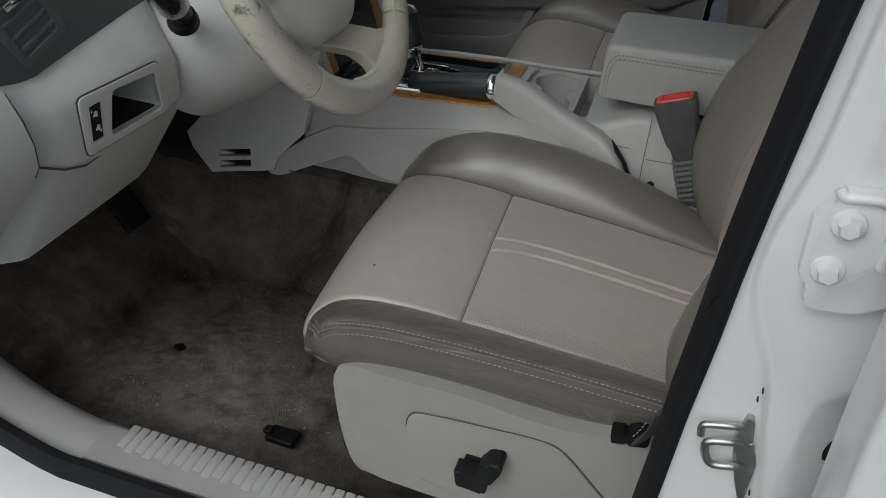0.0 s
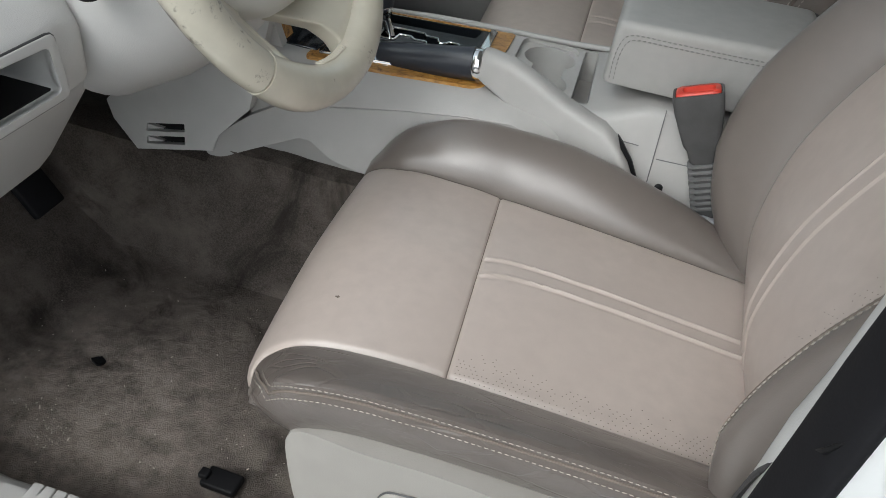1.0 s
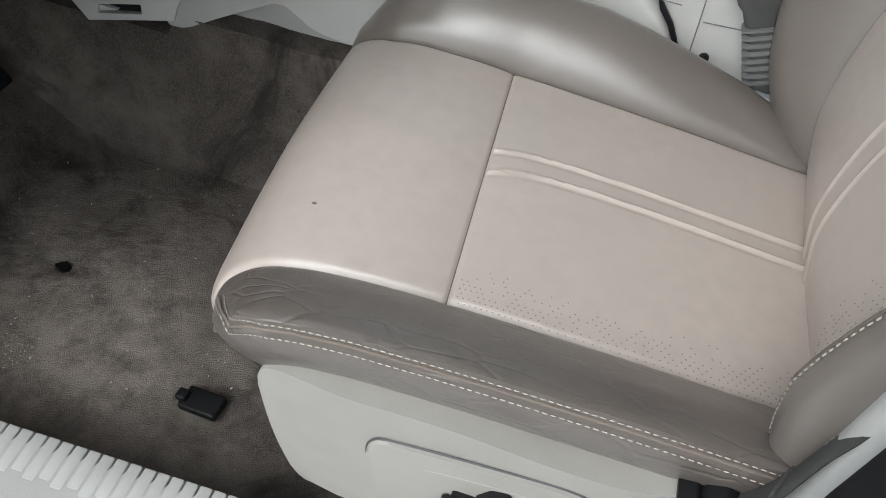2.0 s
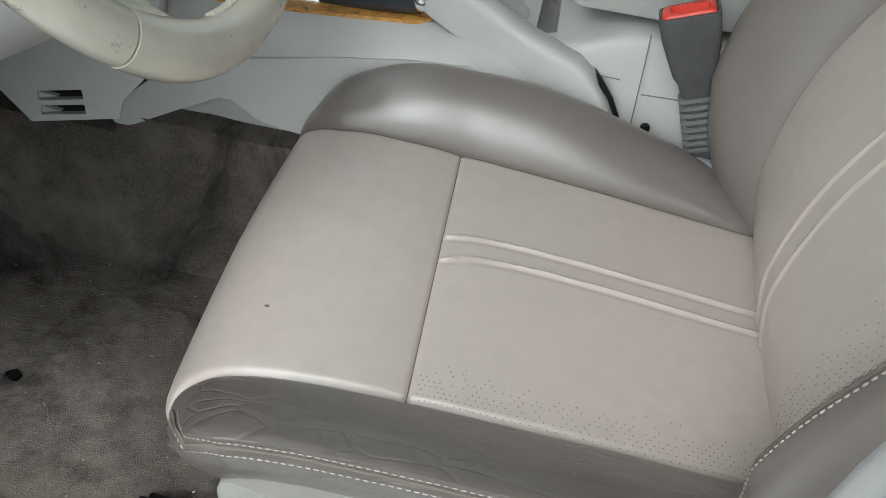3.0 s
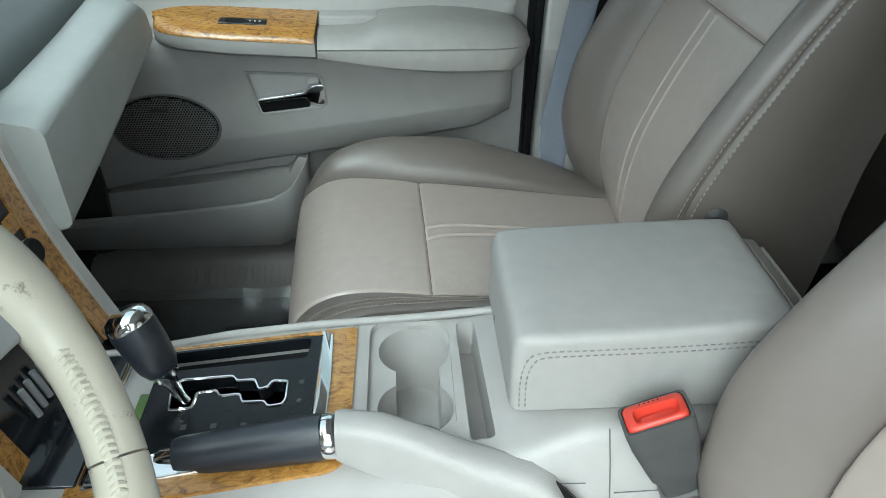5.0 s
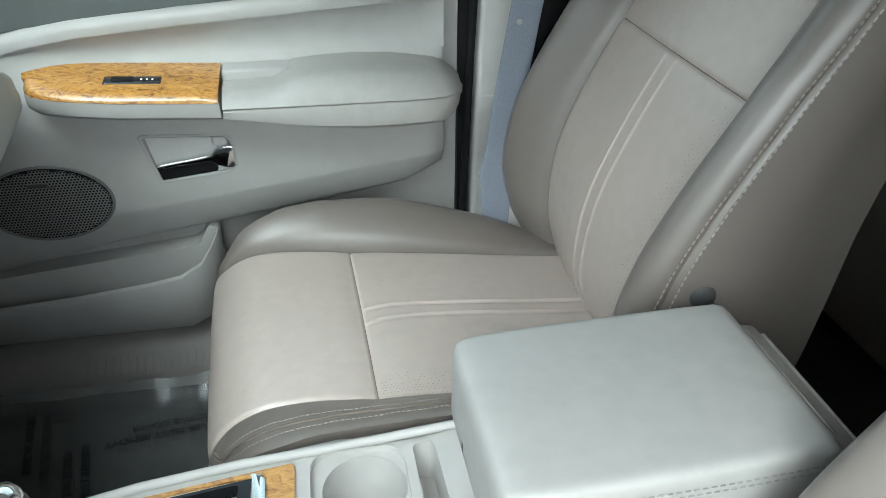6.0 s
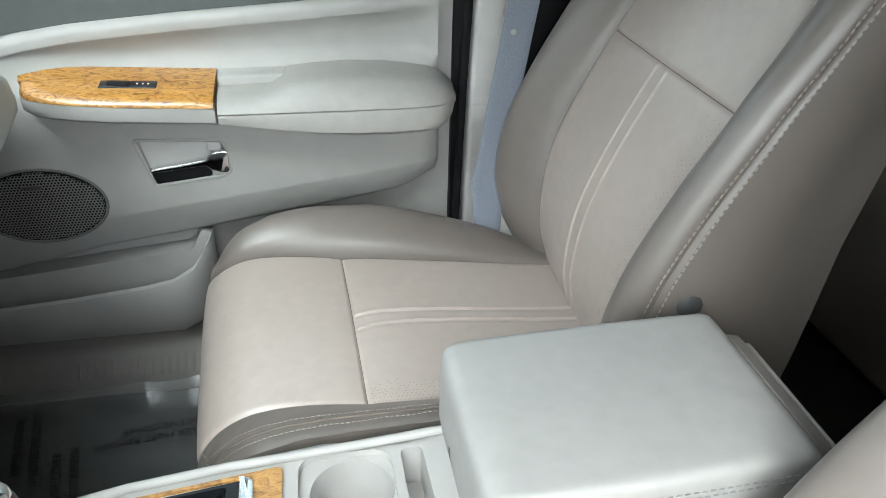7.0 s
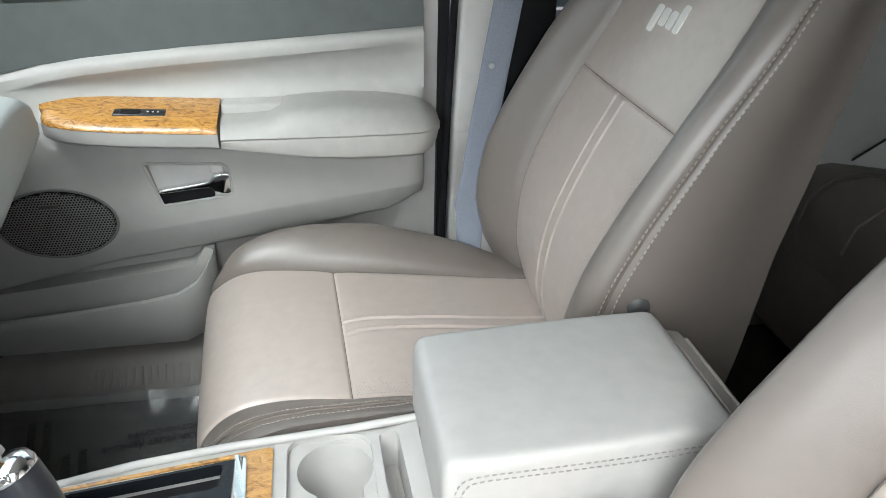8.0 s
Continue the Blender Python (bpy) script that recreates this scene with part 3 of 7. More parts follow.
        h -= 0.0032 * math.exp(-((c[0]) / 0.0022) ** 2) * math.exp(-((v - edge) / 0.005) ** 2)
        h -= 0.02 * roll * k
    else:
        deep = (0.094 * (1 - 0.2 * roll)) if worn else (0.085 + high * 0.7) * (1 - roll) + 0.012 * roll
        v = rim + (0.007 if worn else 0.013) * math.sin(math.pi * min(1, k * 1.15)) * (1 - 0.8 * roll) - 0.012 * k - ((0.012 * k ** 1.6 + 0.06 * max(0.0, k - 0.6) ** 2) * (1 - roll) if worn else 0.0)
        h = high - 0.0135 - deep * k - 0.02 * roll if worn else high - 0.012 - deep * k - 0.02 * roll
        v -= 0.0016 * math.exp(-((k - (0.10 if worn else 0.17)) / 0.026) ** 2) * max(0.0, 1 - max(0.0, i - 40) / 9)
    p = Vector((c[0] + n[0] * h, side * v, c[1] + n[1] * h))
    if side < 0:
        # the front corner rounds back on this side
        near = min(1.0, max(0.0, (-0.05 - c[0]) / 0.12))
        p.x += 0.017 * min(1.0, max(0.0, (v - 0.150) / 0.060)) ** 2 * near * near
    if zone == 2 and worn and i > 36:
        # at the nose the flank hangs straight down and bulges a little
        top = cushion_at(i, side, 1, 1.0, out, True, welt)
        low = min(top.z - 0.002, 0.188 + 0.030 * min(1.0, max(0.0, (i - 42) / 10)))
        bulge = math.sin(math.pi * min(1.0, k * 1.1))
        q = Vector((top.x + 0.042 * k ** 1.6 - 0.006 * bulge, top.y + side * (0.008 * bulge - 0.022 * k * k), top.z + (low - top.z) * k))
        w = min(1.0, (i - 36) / 9)
        p = p.lerp(q, w * w * (3 - 2 * w))
    return p


def strip(f, rows, cols, at):
    return loft([[f(r, c) + at for c in cols] for r in rows], closed=False, caps=False)


BACK = curve([(0.335, 0.215), (0.300, 0.245), (0.284, 0.285), (0.276, 0.335), (0.286, 0.415), (0.318, 0.500), (0.359, 0.583), (0.398, 0.660), (0.432, 0.735),
              (0.462, 0.810), (0.486, 0.870), (0.505, 0.905), (0.535, 0.920)], 24)
BACK_SEAM = 36


def back_at(i, side, zone, k, wide=0.0):
    last = (len(BACK) - 1) / 4
    c = along(BACK, i)
    a, b = along(BACK, max(i - 0.5, 0)), along(BACK, min(i + 0.5, last))
    t = (b - a) / np.linalg.norm(b - a)
    n = np.array([-t[1], t[0]])
    z = c[1]
    edge = lerp_table([(0.20, 0.130), (0.30, 0.140), (0.43, 0.152), (0.58, 0.158), (0.70, 0.150), (0.82, 0.138), (0.92, 0.11)], z) + wide * math.exp(-((z - 0.45) / 0.13) ** 2)
    rim = lerp_table([(0.20, 0.200), (0.30, 0.222), (0.43, 0.232), (0.58, 0.234), (0.70, 0.230), (0.80, 0.218), (0.92, 0.15)], z)
    high = lerp_table([(0.20, 0.004), (0.27, 0.030), (0.36, 0.052), (0.45, 0.054), (0.60, 0.046), (0.72, 0.030), (0.85, 0.012), (0.92, 0.0)], z)
    if zone == 0:
        v = edge * k
        h = 0.006 * (1 - k * k)
        if 8 < i < BACK_SEAM:
            for g in (0.0125, -0.0125):
                h += 0.0020 * math.exp(-(((side * v) - g) / 0.0016) ** 2)
        h -= 0.006 * math.exp(-((edge - v) / 0.0035) ** 2)
        h -= 0.003 * math.exp(-((i - BACK_SEAM) / 0.16) ** 2)
    elif zone == 1:
        v = edge + (rim - edge) * k
        h = high * math.sin(min(1.0, k / 0.8) * math.pi / 2) - 0.014 * max(0.0, (k - 0.8) / 0.2) ** 2
        h -= 0.006 * math.exp(-((v - edge) / 0.0035) ** 2)
    else:
        h0 = high - 0.014
        p = np.array([c[0] + n[0] * h0, c[1] + n[1] * h0])
        zr = p[1] - 0.04 * min(1.0, max(0.0, (0.9 - p[1]) / 0.3))
        xr = lerp_table([(0.15, 0.412), (0.342, 0.436), (0.40, 0.440), (0.479, 0.449), (0.555, 0.465), (0.614, 0.478), (0.69, 0.497), (0.735, 0.506), (0.90, 0.568)], zr)
        xr = max(xr, p[0] + 0.004)
        v = rim + 0.012 * math.sin(math.pi * min(1, k * 1.3)) - 0.010 * k
        v -= 0.0034 * math.exp(-((k - 0.066) / 0.016) ** 2)
        q = p + (np.array([xr, zr]) - p) * k
        return Vector((q[0], side * v, q[1]))
    return Vector((c[0] + n[0] * h, side * v, c[1] + n[1] * h))


INSERT_K = sorted(set([round(s * k, 4) for s in (-1, 1) for k in (0, 0.03, 0.055, 0.08, 0.12, 0.16, 0.25, 0.4, 0.55, 0.7, 0.82, 0.9, 0.94, 0.96, 0.975, 0.985, 0.993, 1.0)] + [round(0.008 * k, 4) for k in range(-26, 39)]))
BOLSTER_K = [0, 0.015, 0.03, 0.06, 0.1, 0.16, 0.25, 0.35, 0.45, 0.55, 0.65, 0.72, 0.78, 0.84, 0.9, 0.95, 1.0]
FLANK_K = [0.0, 0.04, 0.08, 0.11, 0.14, 0.17, 0.20, 0.23, 0.27, 0.33, 0.42, 0.52, 0.64, 0.76, 0.88, 1.0]
BACK_FLANK_K = [0.0, 0.02, 0.035, 0.045, 0.055, 0.066, 0.077, 0.088, 0.10, 0.12, 0.15, 0.18, 0.25, 0.35, 0.5, 0.65, 0.8, 0.9, 1.0]


def car_seat(yc, label, group, lean=0.0):
    rise = 0.010 if yc > 0 else 0.0
    at, at_back = Vector((0, yc, rise)), Vector((lean, yc + (0.013 if yc > 0 else 0.0), 0))
    outer = 1 if yc > 0 else -1
    seat = thing("car_seat", (0.05, yc, 0.0), label, "car seat", group)
    shear, ahead, welt = (0.060, 0.009, 0.015) if yc < 0 else (0.028, -0.002, 0.006)
    def seat_at(i, s, zone, k, o=True, worn=False):
        """A point of the cushion, pulled forward towards the inner side."""
        p = cushion_at(i, s, zone, k, o, worn, welt)
        fade = min(1.0, max(0.0, (0.26 - p.x) / 0.22))
        p.x -= (shear * p.y + ahead * math.exp(-(p.x / 0.07) ** 2) + (0.012 if yc < 0 else 0.0) * min(1.0, max(0.0, (-0.04 - p.x) / 0.08))) * fade
        if yc > 0:
            p.x -= 0.042 * max(0.0, p.y) * min(1.0, max(0.0, (-0.02 - p.x) / 0.1))
        if yc < 0 and p.y > 0:
            p.z -= 0.045 * p.y * fade * max(0.0, 1 - max(0.0, p.y - 0.145) / 0.06)
        return p
    def ins(i, q):
        s = 1 if q >= 0 else -1
        return seat_at(i, s, 0, abs(q), s == outer)
    def steps(a, b, *seams):
        out = {float(i) for i in range(a, b + 1)}
        for s in seams:
            out |= {s + d for d in (-0.75, -0.5, -0.3, -0.15, 0.15, 0.3, 0.5, 0.75) if a <= s + d <= b}
        return sorted(out)
    end, top = (len(CUSHION) - 1) // 4, (len(BACK) - 1) // 4
    cush = part("cushion", strip(ins, steps(0, SEAM, SEAM), INSERT_K, at), HIDE, seat, "pale taupe leather panel with two raised welts")
    part("front_panel", strip(ins, steps(SEAM, end, SEAM), INSERT_K, at), HIDE, cush, "smooth pale taupe leather front panel")
    for s in (-1, 1):
        o = s == outer
        flat = s < 0
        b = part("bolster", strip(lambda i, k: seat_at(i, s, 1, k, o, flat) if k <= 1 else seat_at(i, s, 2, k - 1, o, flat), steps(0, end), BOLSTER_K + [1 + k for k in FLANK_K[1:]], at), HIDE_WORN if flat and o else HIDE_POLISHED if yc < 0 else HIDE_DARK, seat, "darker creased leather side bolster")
        def row(k, i_end, lag):
            """A seam line along the flank; on the worn side it curls up round the nose."""
            if flat and not o:
                run = [seat_at(i, s, 1, k, o, flat) for i in range(4, 46)] + [seat_at(46 + 0.9 * q, s, 1, k * (1 - (q / 5) ** 2), o, flat) for q in range(5)]
                return [p + at + Vector((0, s * 0.0006, 0.0008)) for p in run]
            run = [seat_at(i, s, 2, k, o, flat) for i in range(2, i_end)]
            if flat:
                run += [seat_at(i_end + 0.9 * q + lag, s, 1, 1.0 - 0.95 * (q / 6) ** 1.5, o, flat) + Vector((-0.0006, 0, 0.0004)) for q in range(5)]
            return [p + at + Vector((0, s * 0.0008, 0)) for p in run]
        one, two, mid = (0.035, 0.17, 0.10) if flat else (0.085, 0.26, 0.17)
        if flat and not o:
            one, two, mid = 0.52, 0.80, 0.66
        ends = (42, 44, 43) if flat else (49, 49, 50)
        for k, last, lag in ((one, ends[0], 0.0), (two, ends[1], 1.6)):
            part("stitching", stitches(row(k, last, lag), 0.0034, 0.0018, 0.00055), THREAD, b, "pale thread seam")
        part("piping", tube(row(mid, ends[2], 0.8), 0.0014 if flat else 0.0011, 6), SEAM_LINE, b, "dark seam between the stitch rows")
    line = [ins(SEAM, q) + at + Vector((0, 0, 0.0002)) for q in INSERT_K]
    part("seam", tube(line, 0.0006, 6), SEAM_LINE, cush, "thin brown seam")
    # a small brown mark rubbed into the front panel
    if yc < 0:
        spot = [(0.0022 * rng_u * math.cos(a), 0.0018 * rng_u * math.sin(a)) for a, rng_u in zip(np.linspace(0, 2 * math.pi, 9)[:-1], (1.0, 0.6, 0.9, 0.5, 1.1, 0.7, 0.8, 0.6))]
        base = seat_at(37.3, -1, 0, 0.63, True)
        part("mark", extrude(spot, lambda x, y, d: Vector((base.x + x, yc + base.y + y, base.z + d)), -0.001, 0.0005), SEAM_LINE, cush, "small brown stain")
    # punched dots towards the outer edge of the rear panel
    dots, rng = bmesh.new(), random.Random(7)
    for s in (-1,):
        for r in range(9):
            for i in range(50):
                st, k = 3 + i * 0.42 + (0.21 if r % 2 else 0), 0.980 - r * 0.026
                if rng.random() < r * 0.12 - 0.1 or st > SEAM - 0.6:
                    continue
                p = seat_at(st, s, 0, k, s == outer) + at + Vector((0, 0, 0.0003))
                vs = [dots.verts.new(p + Vector((0.00065 * math.cos(a), 0.00065 * math.sin(a), 0))) for a in (0, 1.26, 2.51, 3.77, 5.03)]
                dots.faces.new(vs)
    tagged(part("perforation", dots, DOT, cush), kind="stuff")
    marks = bmesh.new()
    for r in range(9):
        for i in range(60):
            st, k = 10 + i * 0.42 + (0.21 if r % 2 else 0), 0.965 - r * 0.032
            if rng.random() < r * 0.11 - 0.1 or st > BACK_SEAM - 0.8:
                continue
            p = back_at(st, -1, 0, k) + at_back + Vector((-0.0004, 0, 0.0002))
            vs = [marks.verts.new(p + Vector((0.00025 * math.sin(a), 0.00055 * math.cos(a), 0.00055 * math.sin(a)))) for a in (0, 1.26, 2.51, 3.77, 5.03)]
            marks.faces.new(vs)
    # unseen base, made black as the shade under the cushion
    part("base", box(-0.125, 0.34, yc - 0.195, yc + 0.195, 0.06, 0.215, 0.02), BLACK, seat)
    def rest_at(i, s, zone, k):
        p = back_at(i, s, zone, k, 0.012 if s > 0 else 0.0)
        if yc < 0 and s > 0 and zone:
            swell = 0.012 * math.exp(-((p.z - 0.45) / 0.13) ** 2)
            p.y += swell * (k if zone == 1 else 1.0 - 0.5 * k)
            p.x -= 0.5 * swell * (k if zone == 1 else 1.0 - k)
        return p
    def bins(i, q):
        return rest_at(i, 1 if q >= 0 else -1, 0, abs(q))
    back = part("backrest", strip(bins, steps(0, BACK_SEAM, BACK_SEAM), INSERT_K, at_back), HIDE, seat, "pale taupe leather back panel with two welts")
    tagged(part("perforation", marks, DOT, back), kind="stuff")
    part("upper_panel", strip(bins, steps(BACK_SEAM, top, BACK_SEAM), INSERT_K, at_back), HIDE, back, "plain leather panel of the upper back")
    for s in (-1, 1):
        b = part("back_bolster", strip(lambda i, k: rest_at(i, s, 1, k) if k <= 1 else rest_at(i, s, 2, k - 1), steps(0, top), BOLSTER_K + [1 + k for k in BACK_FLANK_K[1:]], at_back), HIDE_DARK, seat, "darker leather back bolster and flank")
        for k in (0.036, 0.100):
            path = [rest_at(i, s, 2, k) + at_back + Vector((-0.0002, s * 0.0009, 0)) for i in range(2, 68)]
            part("stitching", stitches(path, 0.0044, 0.0022, 0.00095 if yc > 0 else 0.0007), THREAD, b, "pale thread seam")
        part("piping", tube([rest_at(i, s, 2, 0.066) + at_back + Vector((-0.0006, s * 0.0004, 0)) for i in range(2, 68)], 0.0013, 6), SEAM_LINE, b, "dark seam between the stitch rows")
        if yc < 0 and s < 0:
            for k in (0.50, 0.66):
                path = [rest_at(i, s, 1, k) + at_back + Vector((-0.0008, 0, 0.0006)) for i in range(2, 60)]
                part("stitching", stitches(path, 0.0036, 0.0020, 0.00075), THREAD, b, "pale thread seam")
            part("piping", tube([rest_at(i, s, 1, 0.58) + at_back + Vector((-0.0004, 0, 0.0002)) for i in range(2, 60)], 0.0011, 6), SEAM_LINE, b, "dark seam between the stitch rows")
    line = [bins(BACK_SEAM, q) + at_back + Vector((-0.0002, 0, 0)) for q in INSERT_K]
    part("seam", tube(line, 0.0006, 6), SEAM_LINE, back, "thin brown seam")
    rear_secs = [[rest_at(i, -1, 2, 1.0) + at_back, rest_at(i, -1, 2, 1.0) * 0.5 + rest_at(i, 1, 2, 1.0) * 0.5 + at_back + Vector((0.012, 0, 0)), rest_at(i, 1, 2, 1.0) + at_back] for i in range(top + 1)]
    part("back_cover", loft(rear_secs, closed=False, caps=False), SEAT_PLASTIC, seat, "taupe plastic back shell")
    if yc < 0:
        part("side_valance", loft([[(x, yc + y, z) for y, z in rounded([(0.205, 0.20), (0.242, 0.20), (0.240 - q, top_z - 0.006), (0.208, top_z)], 0.008, 4)] for x, top_z, q in ((0.176, 0.258, 0.006), (0.19, 0.268, 0.004), (0.215, 0.276, 0.003), (0.245, 0.272, 0.003), (0.28, 0.250, 0.004))]), VALANCE, seat, "pale lilac-grey cloth valance beside the buckle", 60)
    if yc > 0:
        part("recliner_cap", lathe((0.297, 0.136, 0.438), (-0.2, -1, 0.3), ((0, 0.017), (0.005, 0.016), (0.010, 0.011), (0.013, 0.003)), 20), PLASTIC_DARK, seat, "dark grey plastic cap on the seat flank")
    # plain shapes in place of the emblem sewn on the upper back
    for k, (w, h, dv) in enumerate(((0.012, 0.034, -0.030), (0.015, 0.022, -0.012), (0.015, 0.022, 0.008), (0.014, 0.034, 0.028))):
        i = 43
        c, a, b = along(BACK, i), along(BACK, i - 1), along(BACK, i + 1)
        t = Vector((b[0] - a[0], 0, b[1] - a[1])).normalized()
        n = Vector((-t.z, 0, t.x))
        o = Vector((c[0], 0, c[1])) + n * 0.0066 + at_back + Vector((0, dv, 0)) + t * (-0.005 if k == 3 else 0.005 if k == 0 else 0)
        out = rounded([(-w / 2, -h / 2), (w / 2, -h / 2), (w / 2, h / 2), (-w / 2, h / 2)], 0.005)
        part("emblem_bar", extrude(out, lambda u, v, d: o + Vector((0, u, 0)) + t * v + n * d, -0.002, 0.0012, 0.0004), WHITE_INK, back, "white sewn emblem shape")
    return seat


# ---- steering wheel ----
def steering_wheel():
    c, a = Vector((-0.246, -0.338, 0.586)), 0.473
    n, v, u = Vector((math.cos(a), 0, math.sin(a))), Vector((-math.sin(a), 0, math.cos(a))), Vector((0, 1, 0))
    R, r = 0.160, 0.0175
    def P(U, V, d=0.0):
        return c + u * U + v * V + n * d
    def A(deg, rad=R, d=0.0):
        return P(rad * math.cos(radians(deg)), rad * math.sin(radians(deg)), d)
    w = thing("steering_wheel", P(0, 0, -0.03), "worn cream leather four-spoke steering wheel", "steering wheel")
    def arc(d0, d1, rad, rr, n_seg, swell=None):
        secs = []
        for i in range(n_seg + 1):
            d = d0 + (d1 - d0) * i / n_seg
            o = A(d) - c
            o.normalize()
            q = rr * (swell(d) if swell else 1.0)
            secs.append([A(d) + o * (q * 1.05 * math.cos(2 * math.pi * k / 18)) + n * (q * 0.92 * math.sin(2 * math.pi * k / 18)) for k in range(18)])
        return loft(secs)
    def swell(d):
        return 1 + 0.12 * math.exp(-((d + 68) / 14) ** 2) + 0.12 * math.exp(-((d + 120) / 14) ** 2) + 0.16 * math.exp(-((d - 2) / 16) ** 2) + 0.16 * math.exp(-((d - 178) / 16) ** 2)
    rim = part("rim", arc(-137, -43, R, r, 40, swell), WHEEL_HIDE, w, "cream leather rim, scuffed and yellowed")
    part("rim", arc(-42.4, 18, R, r, 26, swell), WHEEL_HIDE, w, "cream leather rim with wrinkled inner seam")
    part("rim", arc(162, 222.4, R, r, 26, swell), WHEEL_GRIMY, w, "cream leather rim, worn dark in patches")
    part("rim", arc(23, 157, R, r * 0.98, 60), GREY_HIDE, w, "grey upper rim section")
    for d0, d1 in ((18, 23), (157, 162)):
        part("ring", arc(d0, d1, R, r * 1.06, 6), CHROME, w, "chrome band")
    # inner lacing
    for d0, d1, low in ((-51, -14, 0.0), (5, 17, 0.0), (-104, -82, 1.0)):
        for i in range(int((d1 - d0) / 1.7)):
            d = d0 + 1.7 * i
            part("lacing", tube([A(d, R - r * (1.02 + 0.08 * low), 0.0045 - 0.006 * low), A(d + 0.8, R - r * (0.90 + 0.16 * low), 0.0085 - 0.006 * low), A(d + 0.3, R - r * (0.74 + 0.24 * low), 0.0112 - 0.005 * low)], [0.0017, 0.0030, 0.0016], 8), WHEEL_HIDE, rim, "puckered lacing stitch")
    # hub: domed pad with softened outline
    outline = rounded([(-0.045, -0.088), (0.045, -0.088), (0.086, -0.040), (0.088, 0.035), (0.058, 0.068), (-0.058, 0.068), (-0.088, 0.035), (-0.086, -0.040)], 0.045, 6)
    secs = []
    for s, d in ((1.0, -0.050), (1.02, -0.030), (1.0, -0.020), (0.95, -0.011), (0.86, -0.005), (0.7, -0.001), (0.45, 0.001), (0.2, 0.0015), (0.02, 0.0015)):
        secs.append([P(x * s, y * s, d) for x, y in outline])
    hub = part("hub", loft(secs), HUB, w, "smooth pale airbag cover", 60)
    ring = [P(0.0315 * math.cos(t), 0.0310 * math.sin(t) - 0.004, 0.0002) for t in np.linspace(0, 2 * math.pi, 41)[:-1]]
    part("badge_ring", tube(ring + ring[:1], 0.0028, 10), HUB, hub)
    for U, V in ((-0.046, -0.022), (0.046, 0.022)):
        part("emboss", tube([P(U - 0.003, V, -0.0008), P(U + 0.003, V + 0.002, -0.0008), P(U + 0.003, V + 0.006, -0.0008)], 0.0011, 6), HUB, hub)
    for k, (U, ww, hh) in enumerate(((-0.017, 0.007, 0.016), (-0.006, 0.010, 0.011), (0.005, 0.010, 0.011), (0.016, 0.009, 0.016))):
        out = rounded([(-ww / 2, -hh / 2), (ww / 2, -hh / 2), (ww / 2, hh / 2), (-ww / 2, hh / 2)], 0.003, 3)
        part("badge_bar", extrude(out, lambda x, y, d: P(U + x, y - 0.004 + (-0.002 if k == 3 else 0.002 if k == 0 else 0), d), 0.0, 0.0035, 0.0008), PLASTIC_SLATE, hub, "dark chrome badge shape")
    for x in np.linspace(-0.007, 0.007, 4):
        for yy in (-0.003, 0.004):
            part("mark", extrude(rounded([(-0.0018, -0.0024), (0.0018, -0.0024), (0.0018, 0.0024), (-0.0018, 0.0024)], 0.0008, 2), lambda p, q, d: P(0.042 + x + p, -0.040 + yy + q, d), -0.010, -0.0032), HUB, hub)
    # spokes
    for s in (1, -1):
        secs = []
        for f in np.linspace(0, 1, 9):
            U0 = 0.060 + 0.092 * f
            hw = 0.026 - 0.004 * math.sin(math.pi * f) + 0.006 * f
            vm = 0.004 + 0.002 * f
            d = -0.022 + 0.016 * f
            secs.append([P(s * U0, vm + yy, d + zz) for yy, zz in rounded([(-hw, -0.012), (hw, -0.012), (hw, 0.006), (-hw, 0.006)], 0.006, 3)])
        sp = part("spoke", loft(secs), SILVER, w, "satin grey upper spoke")
        pad = rounded([(0.080, 0.026), (0.110, 0.025), (0.123, -0.010), (0.084, -0.012)], 0.005, 3)
        b = part("switch_pad", extrude(pad, lambda x, y, d: P(s * x, y, d), -0.014, -0.0055, 0.001), BLACK_GLOSS, sp, "black switch pad")
        part("switch_mark", tube([P(s * (0.100 + 0.003 * math.cos(t)), 0.017 + 0.003 * math.sin(t), -0.0053) for t in np.linspace(0, 2 * math.pi, 17)], 0.00035, 5), WHITE_INK, b)
        part("switch_mark", tube([P(s * x, y, -0.0052) for x, y in ((0.106, -0.002), (0.112, -0.002), (0.109, -0.0075), (0.106, -0.002))], 0.0005, 5), WHITE_INK, b)
    # lower spokes: each runs between two edges and flares into the rim
    edges = (([(0.016, -0.058), (0.037, -0.078), (0.058, -0.093), (0.078, -0.107), (0.093, -0.112), (0.106, -0.116)],
              [(-0.034, -0.068), (-0.016, -0.090), (0.002, -0.105), (0.016, -0.117), (0.024, -0.134), (0.026, -0.152)]),
             ([(-0.030, -0.036), (-0.062, -0.076), (-0.063, -0.098), (-0.061, -0.116), (-0.054, -0.134), (-0.038, -0.154)],
              [(-0.050, -0.020), (-0.084, -0.052), (-0.103, -0.058), (-0.120, -0.056), (-0.132, -0.048), (-0.148, -0.036)]))
